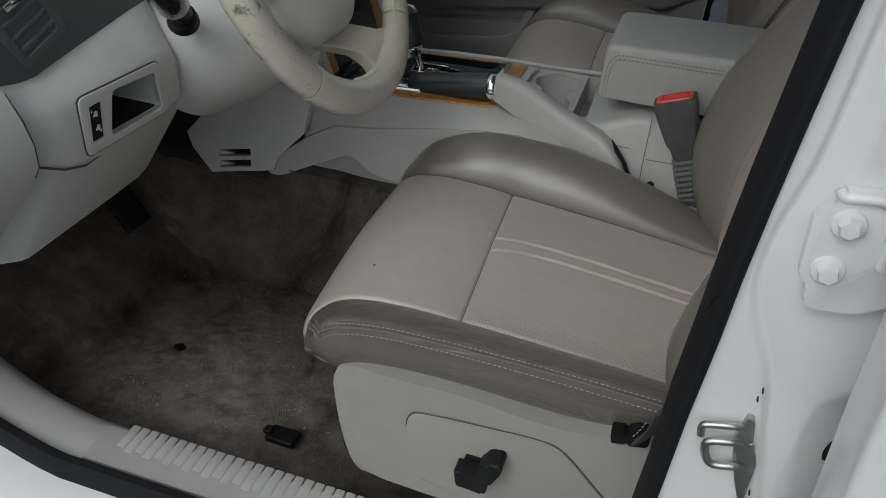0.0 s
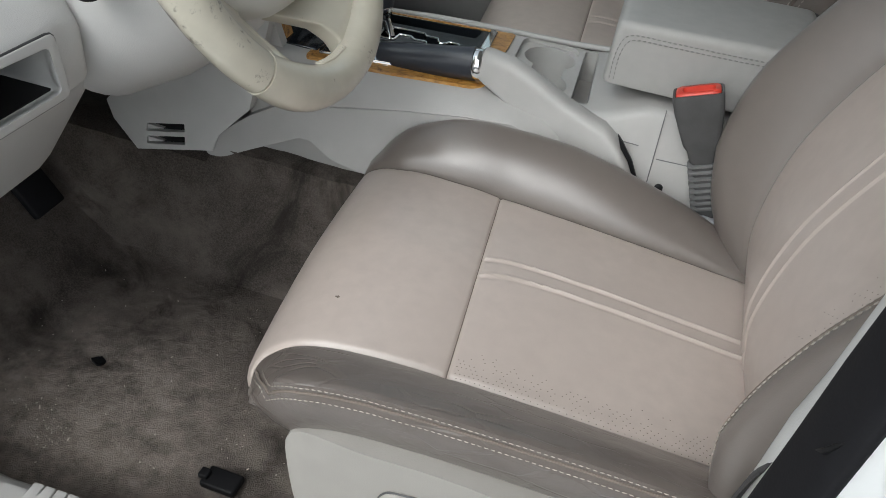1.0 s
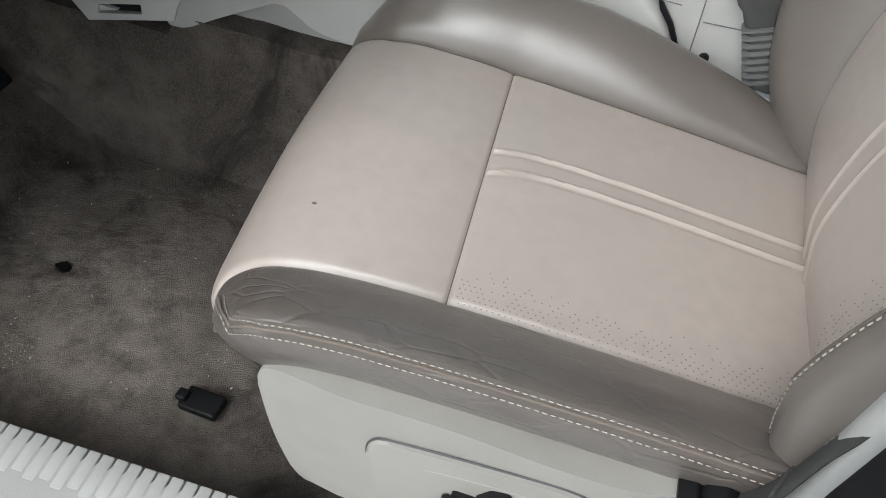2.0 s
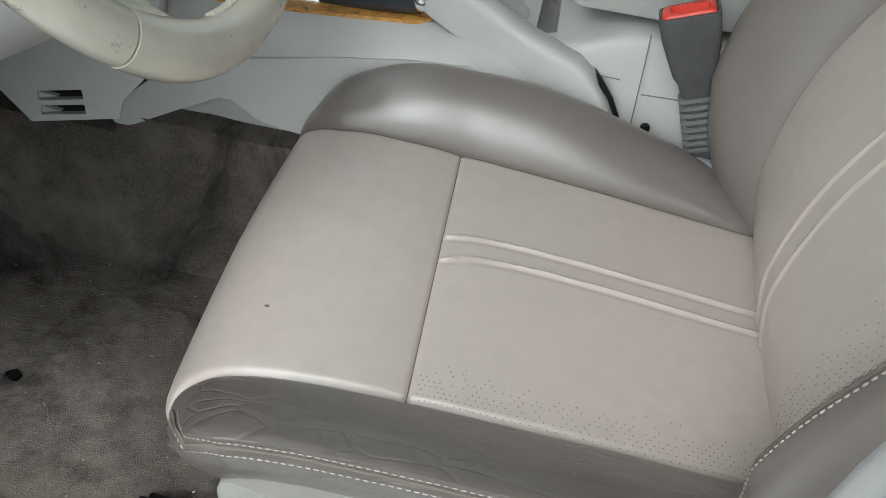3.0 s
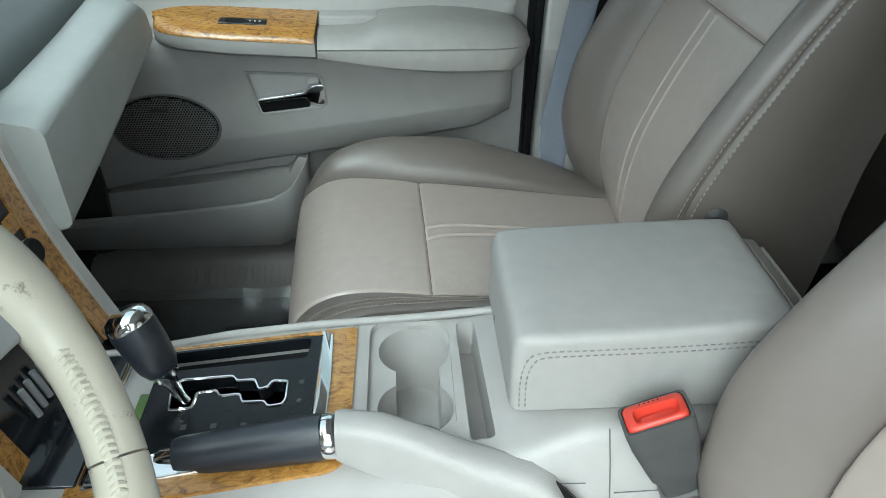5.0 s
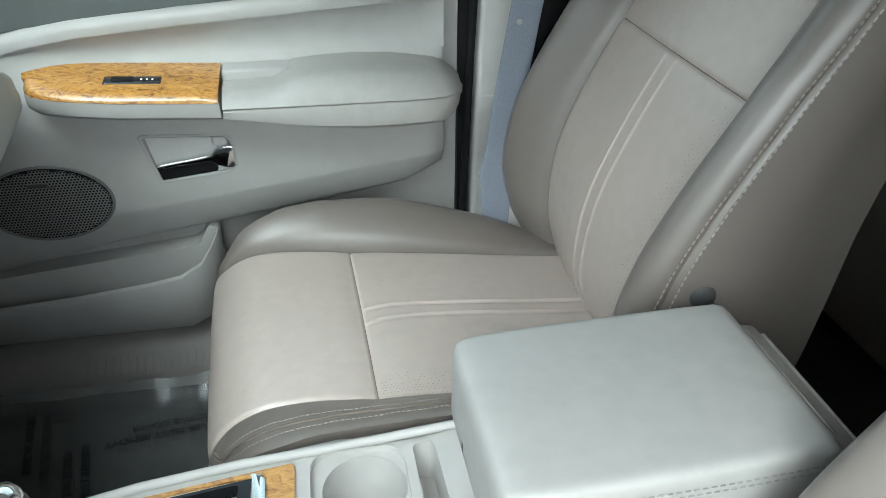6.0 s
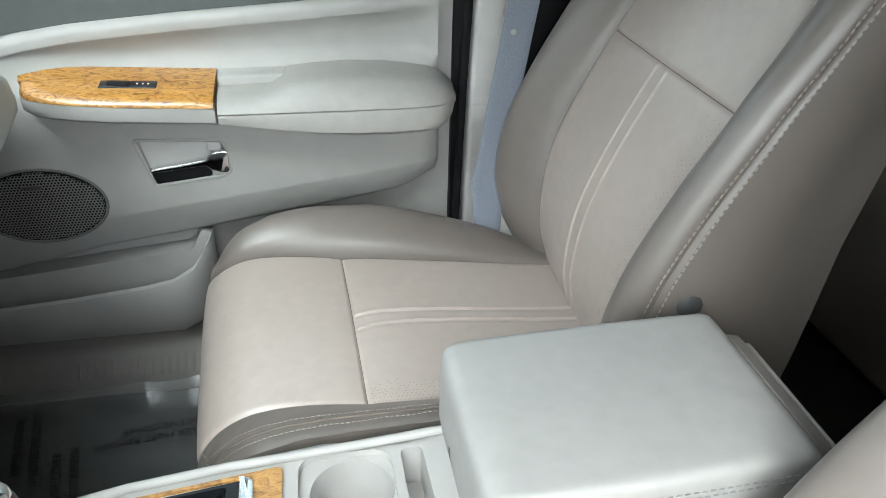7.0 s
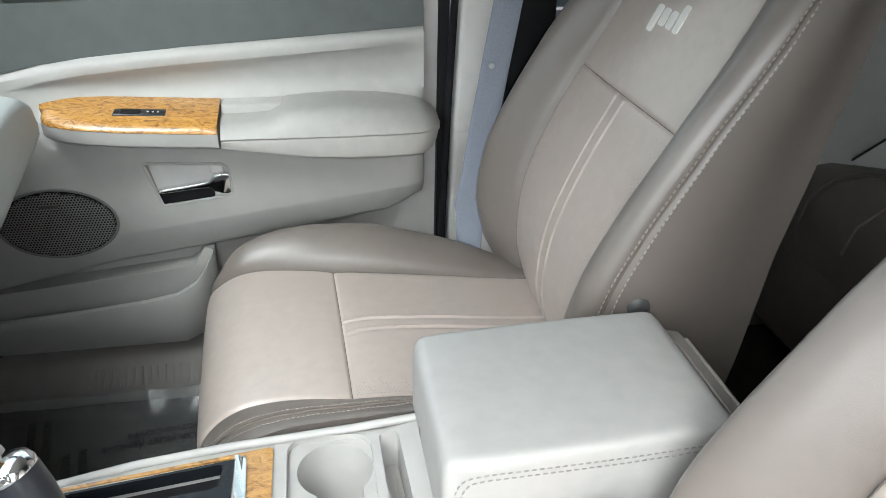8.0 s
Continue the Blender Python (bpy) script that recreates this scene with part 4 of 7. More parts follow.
    for one, two in edges:
        secs = []
        for i in range(21):
            f = i / 4
            k, g = min(int(f), 4), f - min(int(f), 4)
            e = [Vector(x[k]).lerp(Vector(x[k + 1]), g) for x in (one, two)]
            mid, half = (e[0] + e[1]) / 2, (e[0] - e[1]) / 2
            hw = half.length
            half.normalize()
            d = -0.054 + 0.047 * math.sin(math.pi / 10 * f)
            out, bow = mid.normalized(), 0.028 * (f / 5) ** 1.5 * (hw / 0.08) ** 2
            ring = rounded([(-hw, -0.012)] + [(hw * (j / 4 - 1), -0.012) for j in range(1, 8)] + [(hw, -0.012), (hw, 0.007)] + [(hw * (1 - j / 4), 0.007) for j in range(1, 8)] + [(-hw, 0.007)], [0.005] + [0] * 7 + [0.005, 0.005] + [0] * 7 + [0.005], 4)
            row = []
            for q, zz in ring:
                o = bow * (1 - (q / hw) ** 2)
                row.append(P(mid.x + half.x * q + out.x * o, mid.y + half.y * q + out.y * o, d + zz))
            secs.append(row)
        part("spoke", loft(secs), WHEEL_HIDE, w, "cream leather lower spoke")
    # column behind the wheel
    col = part("column_shroud", lathe(P(0, -0.026, -0.22), n, ((0.0, 0.100), (0.07, 0.097), (0.14, 0.083), (0.18, 0.064), (0.192, 0.045)), 40), PLASTIC, None)
    tagged(col, "pale plastic shroud round the steering column", "column shroud")
    part("stalk_boot", tube([(-0.335, -0.462, 0.532), (-0.330, -0.470, 0.540)], [0.0165, 0.0145], 18), BLACK, col, "black rubber stalk boot")
    st = thing("column_stalk", P(-0.06, 0.01, -0.06), "black lighting stalk on the steering column", "stalk")
    part("stem", tube([(-0.345, -0.445, 0.522), (-0.333, -0.466, 0.538), (-0.322, -0.490, 0.556)], [0.010, 0.012, 0.013], 14), BLACK, st)
    wp = thing("column_stalk", P(0.06, 0.01, -0.09), "dark grey wiper stalk on the steering column", "stalk")
    part("stem", tube([P(0.055, 0.020, -0.095), P(0.085, 0.036, -0.066), P(0.100, 0.044, -0.056)], [0.009, 0.011, 0.013], 14), BLACK, wp)
    part("knob", tube([P(0.098, 0.043, -0.057), P(0.103, 0.0445, -0.054), P(0.128, 0.049, -0.050), P(0.134, 0.050, -0.049)], [0.013, 0.016, 0.0155, 0.010], 16), PLASTIC_DARK, wp)
    part("knob", tube([(-0.322, -0.490, 0.556), (-0.318, -0.498, 0.562), (-0.300, -0.535, 0.592), (-0.296, -0.543, 0.598)], [0.013, 0.016, 0.0165, 0.012], 16), BLACK_GLOSS, st)


# ---- centre console ----
def console():
    con = thing("center_console", (0.0, 0.0, 0.16), "pale grained plastic centre console between the seats", "console")
    top = 0.343
    def sect(x):
        lo = 0.155
        wide = lerp_table([(-0.34, 0.149), (-0.1, 0.149), (0.0, 0.147), (0.04, 0.135), (0.08, 0.123), (0.2, 0.125), (0.4, 0.12)], x)
        zs = lerp_table([(-0.34, 0.290), (-0.25, 0.297), (-0.165, 0.314), (-0.09, 0.325), (-0.02, 0.330), (0.02, 0.305), (0.06, 0.262)], x)
        zt = lerp_table([(-0.36, top + 0.004), (0.03, top), (0.07, top + 0.006), (0.12, 0.368), (0.42, 0.375)], x)
        half = lerp_table([(-0.36, 0.138), (-0.22, 0.130), (-0.09, 0.111), (-0.05, 0.104), (0.06, 0.104), (0.11, 0.098), (0.42, 0.098)], x)
        far = lerp_table([(-0.37, 0.042), (-0.266, 0.062), (-0.2, 0.076), (-0.12, 0.0865), (-0.04, 0.092), (0.0, 0.097), (0.06, 0.102), (0.11, 0.098)], x)
        out = min(wide, far + 0.03)
        pts = rounded([(-wide + 0.01, 0.15), (out - 0.01, 0.15), (out, zs), (far, zt), (-half, zt), (-wide, zs)], [0.004, 0.004, 0.03, 0.012, 0.012, 0.03], 4)
        return [(x, y, z) for y, z in pts]
    body = loft([sect(x) for x in (-0.37, -0.30, -0.2, -0.15, -0.1, -0.07, -0.04, 0.0, 0.03, 0.05, 0.07, 0.09, 0.12, 0.2, 0.29, 0.31)])
    cup = lambda x, y, r: lathe((x, y, 0.262), (0, 0, 1), ((0, r * 0.80), (0.004, r * 0.86), (0.075, r), (0.083, r * 1.04), (0.2, r * 1.04)), 40)
    link = box(-0.038, 0.004, -0.03, 0.06, 0.285, 0.5, 0.004)
    well = extrude(rounded([(-0.064, -0.074), (0.016, -0.074), (0.016, 0.090), (-0.064, 0.090)], 0.022, 5), lambda x, y, d: Vector((x, y, d)), 0.337, 0.5)
    slot = extrude(rounded([(0.026, -0.078), (0.048, -0.078), (0.043, 0.086), (0.024, 0.086)], 0.006, 3), lambda x, y, d: Vector((x, y, d)), 0.300, 0.5)
    pit = extrude([(-0.262, -0.088), (-0.112, -0.088), (-0.112, 0.066), (-0.262, 0.046)], lambda x, y, d: Vector((x, y, d)), 0.325, 0.5)
    body = carve(body, well, cup(-0.020, 0.050, 0.035), cup(-0.020, -0.030, 0.035), link, slot, pit)
    part("body", body, PLASTIC_CONSOLE, con, "", 30)
    part("rail", tube([(-0.34, 0.046, top + 0.002), (-0.266, 0.060, top + 0.002), (-0.2, 0.0745, top + 0.003), (-0.12, 0.0855, top + 0.003), (-0.04, 0.0915, top + 0.003), (0.0, 0.0945, top + 0.003), (0.055, 0.097, top + 0.006), (0.085, 0.094, top + 0.010)], 0.0042, 10), PLASTIC_CONSOLE, con)
    # lacquered surround of the shift plate
    outer = rounded([(-0.300, -0.134), (-0.20, -0.126), (-0.092, -0.109), (-0.078, -0.097), (-0.076, 0.0790), (-0.300, 0.0485)], [0.004, 0.02, 0.012, 0.012, 0.004, 0.004], 4)
    sur = extrude(outer, lambda x, y, d: Vector((x, y, d)), top - 0.006, top + 0.004, 0.0015)
    sur = carve(sur, extrude(rounded([(-0.292, -0.118), (-0.112, -0.089), (-0.108, 0.0705), (-0.292, 0.0460)], 0.010, 4), lambda x, y, d: Vector((x, y, d)), 0.2, 0.5))
    part("wood_surround", sur, WOOD, con, "lacquered orange burl surround")
    bez = extrude(rounded([(-0.290, -0.122), (-0.100, -0.0895), (-0.098, 0.0), (-0.100, 0.0705), (-0.290, 0.0455)], 0.008, 4), lambda x, y, d: Vector((x, y, d)), top - 0.004, top + 0.0075, 0.003)
    bez = carve(bez, extrude(rounded([(-0.285, -0.090), (-0.112, -0.076), (-0.108, 0.0), (-0.110, 0.0712), (-0.285, 0.0475)], 0.008, 4), lambda x, y, d: Vector((x, y, d)), 0.2, 0.5))
    part("chrome_frame", bez, CHROME, con, "chrome frame round the shift plate")
    plate = extrude([(-0.284, -0.0895), (-0.113, -0.0755), (-0.111, 0.0685), (-0.284, 0.0450)], lambda x, y, d: Vector((x, y, d)), top - 0.010, top + 0.003)
    gate = rounded([(-0.240, -0.032), (-0.2204, -0.030), (-0.2189, -0.0106), (-0.2021, -0.0085), (-0.1979, -0.016), (-0.1803, -0.0142), (-0.1762, -0.025), (-0.1569, -0.0247), (-0.1526, -0.0314),
                    (-0.1404, -0.0294), (-0.1377, -0.023), (-0.1381, 0.0012), (-0.1524, 0.0021), (-0.1561, -0.006), (-0.1636, -0.009), (-0.1693, 0.0047), (-0.1856, 0.0040), (-0.1904, 0.0108), (-0.2364, 0.0075), (-0.2440, -0.001)], 0.0022, 2)
    put = lambda x, y, d: Vector((x, y, d))
    tray = extrude(rounded([(-0.262, 0.0195), (-0.124, 0.0345), (-0.1205, 0.0640), (-0.262, 0.0455)], 0.005, 3), put, 0.2, 0.5)
    plate = carve(plate, extrude(gate, put, 0.2, 0.5), tray)
    pl = part("shift_plate", plate, PANEL, con, "gloss black shift plate with stepped gate")
    part("tray_floor", extrude([(-0.264, 0.017), (-0.118, 0.032), (-0.118, 0.0655), (-0.264, 0.0460)], put, top - 0.0175, top - 0.0145), RUBBER, pl, "black floor of the small tray")
    part("stack_foot", box(-0.372, -0.2925, -0.116, 0.044, top - 0.004, top + 0.0055, 0.002), BLACK_GLOSS, con, "gloss black foot of the centre stack")
    part("gate_floor", box(-0.255, -0.132, -0.036, 0.018, top - 0.022, top - 0.018), RUBBER, pl)
    ringp = [(x, y, top + 0.0035) for x, y in gate] + [(gate[0][0], gate[0][1], top + 0.0035)]
    part("gate_trim", tube(ringp, 0.0014, 6), CHROME, pl, "thin chrome edge of the gate")
    for k, y in enumerate((-0.0254, 0.0)):
        part("rivet", disc((-0.125, y, top + 0.003), (0, 0, 1), 0.0028, 0.0022, 0.0014, 14), PLASTIC_DARK, pl)
    for k in range(4):
        x = -0.225 + k * 0.026
        part("position_mark", box(x, x + 0.005, -0.056, -0.050, top + 0.003, top + 0.0034), PLASTIC_DARK, pl)
    part("indicator", box(-0.270, -0.262, -0.055, -0.010, top + 0.003, top + 0.0036, 0.0002), material("green_indicator", (0.10, 0.17, 0.05), 0.4), pl, "small green position window")
    # skirt with its notched lower edge over the carpet
    sk = [(-0.4225, 0.189), (-0.398, 0.193), (-0.362, 0.212), (-0.288, 0.249), (-0.274, 0.243), (-0.247, 0.227), (-0.205, 0.222), (0.05, 0.215), (0.13, 0.215), (0.13, 0.250), (0.06, 0.258), (0.02, 0.302), (-0.03, 0.3265), (-0.09, 0.323), (-0.165, 0.312), (-0.25, 0.295), (-0.318, 0.285), (-0.364, 0.258), (-0.4265, 0.207)]
    part("skirt", extrude(rounded(sk, 0.008, 3), lambda x, z, d: Vector((x, -d - 0.22 * (0.30 - z), z)), 0.09, 0.1515, 0.002), PLASTIC_CONSOLE, con)
    # panel joints
    part("screw", lathe((0.157, -0.119, 0.281), (0, -1, 0.1), ((0, 0.0052), (0.003, 0.0050), (0.0045, 0.0035))), BLACK, con, "black screw cap")
    part("bracket", box(0.165, 0.235, -0.165, -0.122, 0.235, 0.262, 0.004), PLASTIC_DARK, con, "grey bracket at the seat rail")
    for run in ([(0.1385, -0.0985, 0.372), (0.139, -0.112, 0.345), (0.1400, -0.1225, 0.310), (0.1425, -0.1232, 0.262)], [(0.094, -0.1165, 0.329), (0.119, -0.1170, 0.3285)], [(0.1435, -0.1195, 0.318), (0.188, -0.1195, 0.3195)]):
        part("joint", tube(run, 0.0006, 6), GAITER, con, "fine grey panel joint")
    return con


def vent_panel():
    v = thing("floor_vent", (-0.48, -0.174, 0.19), "pale plastic heater outlet panel beside the tunnel", "air vent")
    put = lambda x, z, d: Vector((x, -0.155 - d - 0.10 * (0.25 - z), z))
    out = [(-0.569, 0.232), (-0.560, 0.207), (-0.526, 0.170), (-0.412, 0.198), (-0.405, 0.225), (-0.36, 0.27), (-0.33, 0.42), (-0.500, 0.42), (-0.522, 0.282)]
    pan = extrude(out, put, 0.0, 0.016, 0.002)
    cuts = [extrude(rounded([(-0.511, z), (-0.453, z + 0.013), (-0.453, z + 0.025), (-0.509, z + 0.012)], 0.0015, 2), put, -0.02, 0.05) for z in (0.183, 0.2015)]
    part("panel", carve(pan, *cuts), PLASTIC, v)
    part("duct", extrude([(-0.513, 0.180), (-0.451, 0.194), (-0.451, 0.229), (-0.513, 0.216)], put, 0.002, 0.009), BLACK, v, "dark duct opening")
    for z in (0.183, 0.2015):
        part("vane", extrude([(-0.509, z + 0.003), (-0.485, z + 0.0095), (-0.509, z + 0.0105)], put, 0.006, 0.0145), PLASTIC, v)


def armrest():
    a = thing("armrest", (0.18, 0.0, 0.37), "pale grey vinyl armrest lid with stitched edges on the console", "armrest")
    secs = []
    for x, zt, pinch in ((0.0565, 0.440, 0.010), (0.0572, 0.447, 0.006), (0.0588, 0.4525, 0.003), (0.062, 0.4560, 0.001), (0.068, 0.4580, 0.0), (0.085, 0.4590, 0.0), (0.13, 0.4605, 0.0),
                         (0.19, 0.4625, 0.0), (0.25, 0.4645, 0.0), (0.278, 0.4650, 0.0), (0.285, 0.4635, 0.001), (0.2895, 0.459, 0.003), (0.2915, 0.450, 0.007)):
        w = 0.0855 - pinch
        w2 = lerp_table([(0.056, 0.083), (0.09, 0.0865), (0.2, 0.0865), (0.29, 0.084)], x) - pinch
        secs.append([(x, y, z) for y, z in rounded([(-w, 0.381 + pinch * 0.4), (w, 0.381 + pinch * 0.4), (w2, zt), (-w2, zt)], [0.004, 0.004, 0.010, 0.010], 5)])
    lid = part("lid", loft(secs), HIDE_ARM, a, "", 50)
    for s in (-1, 1):
        for d in (0.0, 0.005):
            pts = [(0.064 + d, s * 0.0860, 0.388), (0.0635 + d, s * 0.0864, 0.418), (0.068 + d, s * 0.0868, 0.438 - d * 0.7), (0.080 + d * 0.6, s * 0.0873, 0.4455 - d), (0.12, s * 0.0873, 0.4465 - d), (0.20, s * 0.0873, 0.4480 - d), (0.287, s * 0.0853, 0.4505 - d)]
            part("stitching", stitches([tuple(p) for p in curve(pts, 8)], 0.004, 0.002, 0.0007), THREAD_DARK, lid, "grey thread seam")
    part("hinge_cover", loft([[(x, y, z) for y, z in rounded([(-w, 0.34), (w, 0.34), (w, h), (-w, h)], 0.012, 3)] for x, w, h in ((0.292, 0.075, 0.45), (0.31, 0.075, 0.447), (0.33, 0.072, 0.425), (0.345, 0.07, 0.39), (0.352, 0.068, 0.35))]), SEAT_PLASTIC, a, "ribbed taupe plastic hinge cover")
    for k in range(3):
        x, z = ((0.299, 0.4485), (0.316, 0.4415), (0.331, 0.4235))[k]
        part("rib", tube([(x, -0.066, z - 0.006), (x, -0.060, z), (x, 0.060, z), (x, 0.066, z - 0.006)], 0.0022, 8), SEAT_PLASTIC, a)
    part("catch", box(0.0565, 0.061, 0.026, 0.034, 0.384, 0.396, 0.001), BLACK, a)


def handbrake():
    h = thing("handbrake_lever", (0.05, -0.10, 0.30), "handbrake with black leather grip and chrome collar", "handbrake")
    p0, p1 = Vector((-0.2175, -0.090, 0.3485)), Vector((-0.0955, -0.0925, 0.3690))
    ax = (p1 - p0).normalized()
    grip = [p0 + ax * d for d in (0.0, 0.004, 0.03, 0.07, 0.11, (p1 - p0).length)]
    part("grip", tube(grip, [0.0150, 0.0160, 0.0166, 0.0172, 0.0180, 0.0182], 22, flat=1.15), GRIP, h, "blue-black leather grip")
    part("seam", stitches([p + Vector((0, 0.006, 0.0172)) for p in grip[1:]], 0.003, 0.0015, 0.0008), THREAD_DARK, h)
    part("button", tube([p0 - ax * 0.018, p0 - ax * 0.014, p0 + ax * 0.002], [0.0075, 0.009, 0.0095], 16), CHROME, h, "chrome release button")
    part("collar", tube([p1 - ax * 0.001, p1 + ax * 0.001, p1 + ax * 0.008, p1 + ax * 0.010], [0.0182, 0.0192, 0.0192, 0.018], 20), CHROME, h, "chrome collar")
    secs = []
    for x, y, zt, zb, w in ((-0.086, -0.0925, 0.391, 0.357, 0.0165), (-0.08, -0.093, 0.3925, 0.354, 0.018), (-0.047, -0.096, 0.389, 0.338, 0.0195), (-0.01, -0.100, 0.374, 0.312, 0.021), (0.025, -0.104, 0.358, 0.290, 0.022),
                            (0.06, -0.109, 0.346, 0.270, 0.023), (0.075, -0.112, 0.343, 0.26, 0.024), (0.095, -0.117, 0.329, 0.25, 0.025), (0.112, -0.121, 0.309, 0.24, 0.025), (0.126, -0.125, 0.284, 0.23, 0.024), (0.134, -0.128, 0.258, 0.22, 0.02)):
        secs.append([(x, yy, z) for yy, z in rounded([(y - w, zb), (y + w, zb), (y + w * 0.8, zt), (y - w * 0.8, zt)], [0.004, 0.004, 0.014, 0.014], 5)])
    part("sleeve", loft(secs), PLASTIC_CONSOLE, h, "pale plastic lever sleeve", 60)
    part("gap", extrude([(0.092, 0.3405), (0.1005, 0.3315), (0.1165, 0.3115), (0.1300, 0.2865), (0.1375, 0.258), (0.128, 0.256), (0.110, 0.300)], lambda x, z, q: Vector((x, -q, z)), 0.1225, 0.1262), BLACK, h, "dark slot behind the lever")


def shifter():
    s = thing("gear_shifter", (-0.228, -0.012, 0.345), "black leather gear knob with chrome cap and stem", "gear lever")
    b, t = Vector((-0.228, -0.020, 0.345)), Vector((-0.270, -0.002, 0.433))
    ax = (t - b).normalized()
    part("stem", lathe(b, ax, ((0, 0.0060), (0.02, 0.0058), (0.028, 0.0095), (0.034, 0.0125), (0.037, 0.0128))), CHROME, s, "chrome stem and cone")
    for k in range(5):
        part("collar_stud", disc(b + ax * 0.030 + (ax.orthogonal().normalized() * 0.0115) @ Matrix.Rotation(k * 1.25, 3, ax), ax, 0.0020, 0.0016, 0.004, 8), STEEL, s)
    L = (t - b).length
    part("knob", lathe(b, ax, ((0.036, 0.0140), (0.045, 0.0180), (0.065, 0.0205), (L - 0.016, 0.0212), (L - 0.012, 0.0208))), GRIP, s, "black leather knob")
    part("cap", lathe(b, ax, ((L - 0.013, 0.0210), (L - 0.009, 0.0214), (L - 0.002, 0.0185), (L + 0.002, 0.012), (L + 0.003, 0.004))), CHROME, s, "domed chrome cap")


def buckle(m, label):
    b = thing("seat_belt_buckle", m.translation, label, "belt buckle")
    def T(x, y, z):
        return m @ Vector((x, y, z))
    def sec(z, w, d, r=0.006):
        return [T(x, y, z) for x, y in rounded([(-w, -d), (w, -d), (w, d), (-w, d)], r, 3)]
    shell = loft([sec(0.074, 0.0150, 0.0105), sec(0.088, 0.0165, 0.0112), sec(0.096, 0.0205, 0.0125), sec(0.106, 0.0222, 0.0135), sec(0.135, 0.0265, 0.0155), sec(0.153, 0.0275, 0.0165), sec(0.157, 0.0270, 0.0160)])
    part("housing", carve(shell, loft([sec(0.148, 0.0247, 0.0138, 0.005), sec(0.17, 0.0247, 0.0138, 0.005)])), PLASTIC_DARK, b, "dark grey buckle housing")
    btn = loft([sec(0.146, 0.0240, 0.0132, 0.006), sec(0.1570, 0.0240, 0.0132, 0.006), sec(0.1588, 0.0232, 0.0124, 0.006), sec(0.1602, 0.0214, 0.0106, 0.006)])
    dish = loft([sec(0.1520, 0.0155, 0.0062, 0.004), sec(0.1575, 0.0172, 0.0076, 0.005), sec(0.17, 0.0185, 0.0086, 0.005)])
    face = part("button", carve(btn, shift(dish, m @ Matrix.Translation((0.001, -0.0020, 0)) @ m.inverted())), RED, b, "red release button")
    part("paddle", shift(loft([sec(0.154, 0.0135, 0.0040, 0.003), sec(0.1572, 0.0132, 0.0037, 0.003), sec(0.1580, 0.0120, 0.0028, 0.002)]), m @ Matrix.Translation((0.001, -0.0035, -0.002)) @ m.inverted()), RED, face)
    for k in range(5):
        part("print_bar", shift(loft([sec(0.1592, 0.0005, 0.0007, 0.0002), sec(0.16045, 0.0005, 0.0007, 0.0002)]), m @ Matrix.Translation((-0.009 + 0.0036 * k, 0.0094, 0)) @ m.inverted()), INK, face)
    for k in range(8):
        z = 0.010 + 0.0080 * k
        part("rib", loft([sec(z, 0.0125, 0.0085), sec(z + 0.0014, 0.0176, 0.0112), sec(z + 0.0036, 0.0176, 0.0112), sec(z + 0.005, 0.0125, 0.0085)]), GAITER, b, "grey rubber gaiter rib")
    part("stalk", loft([sec(0.0, 0.0125, 0.0085), sec(0.082, 0.0128, 0.0088)]), PLASTIC_DARK, b)


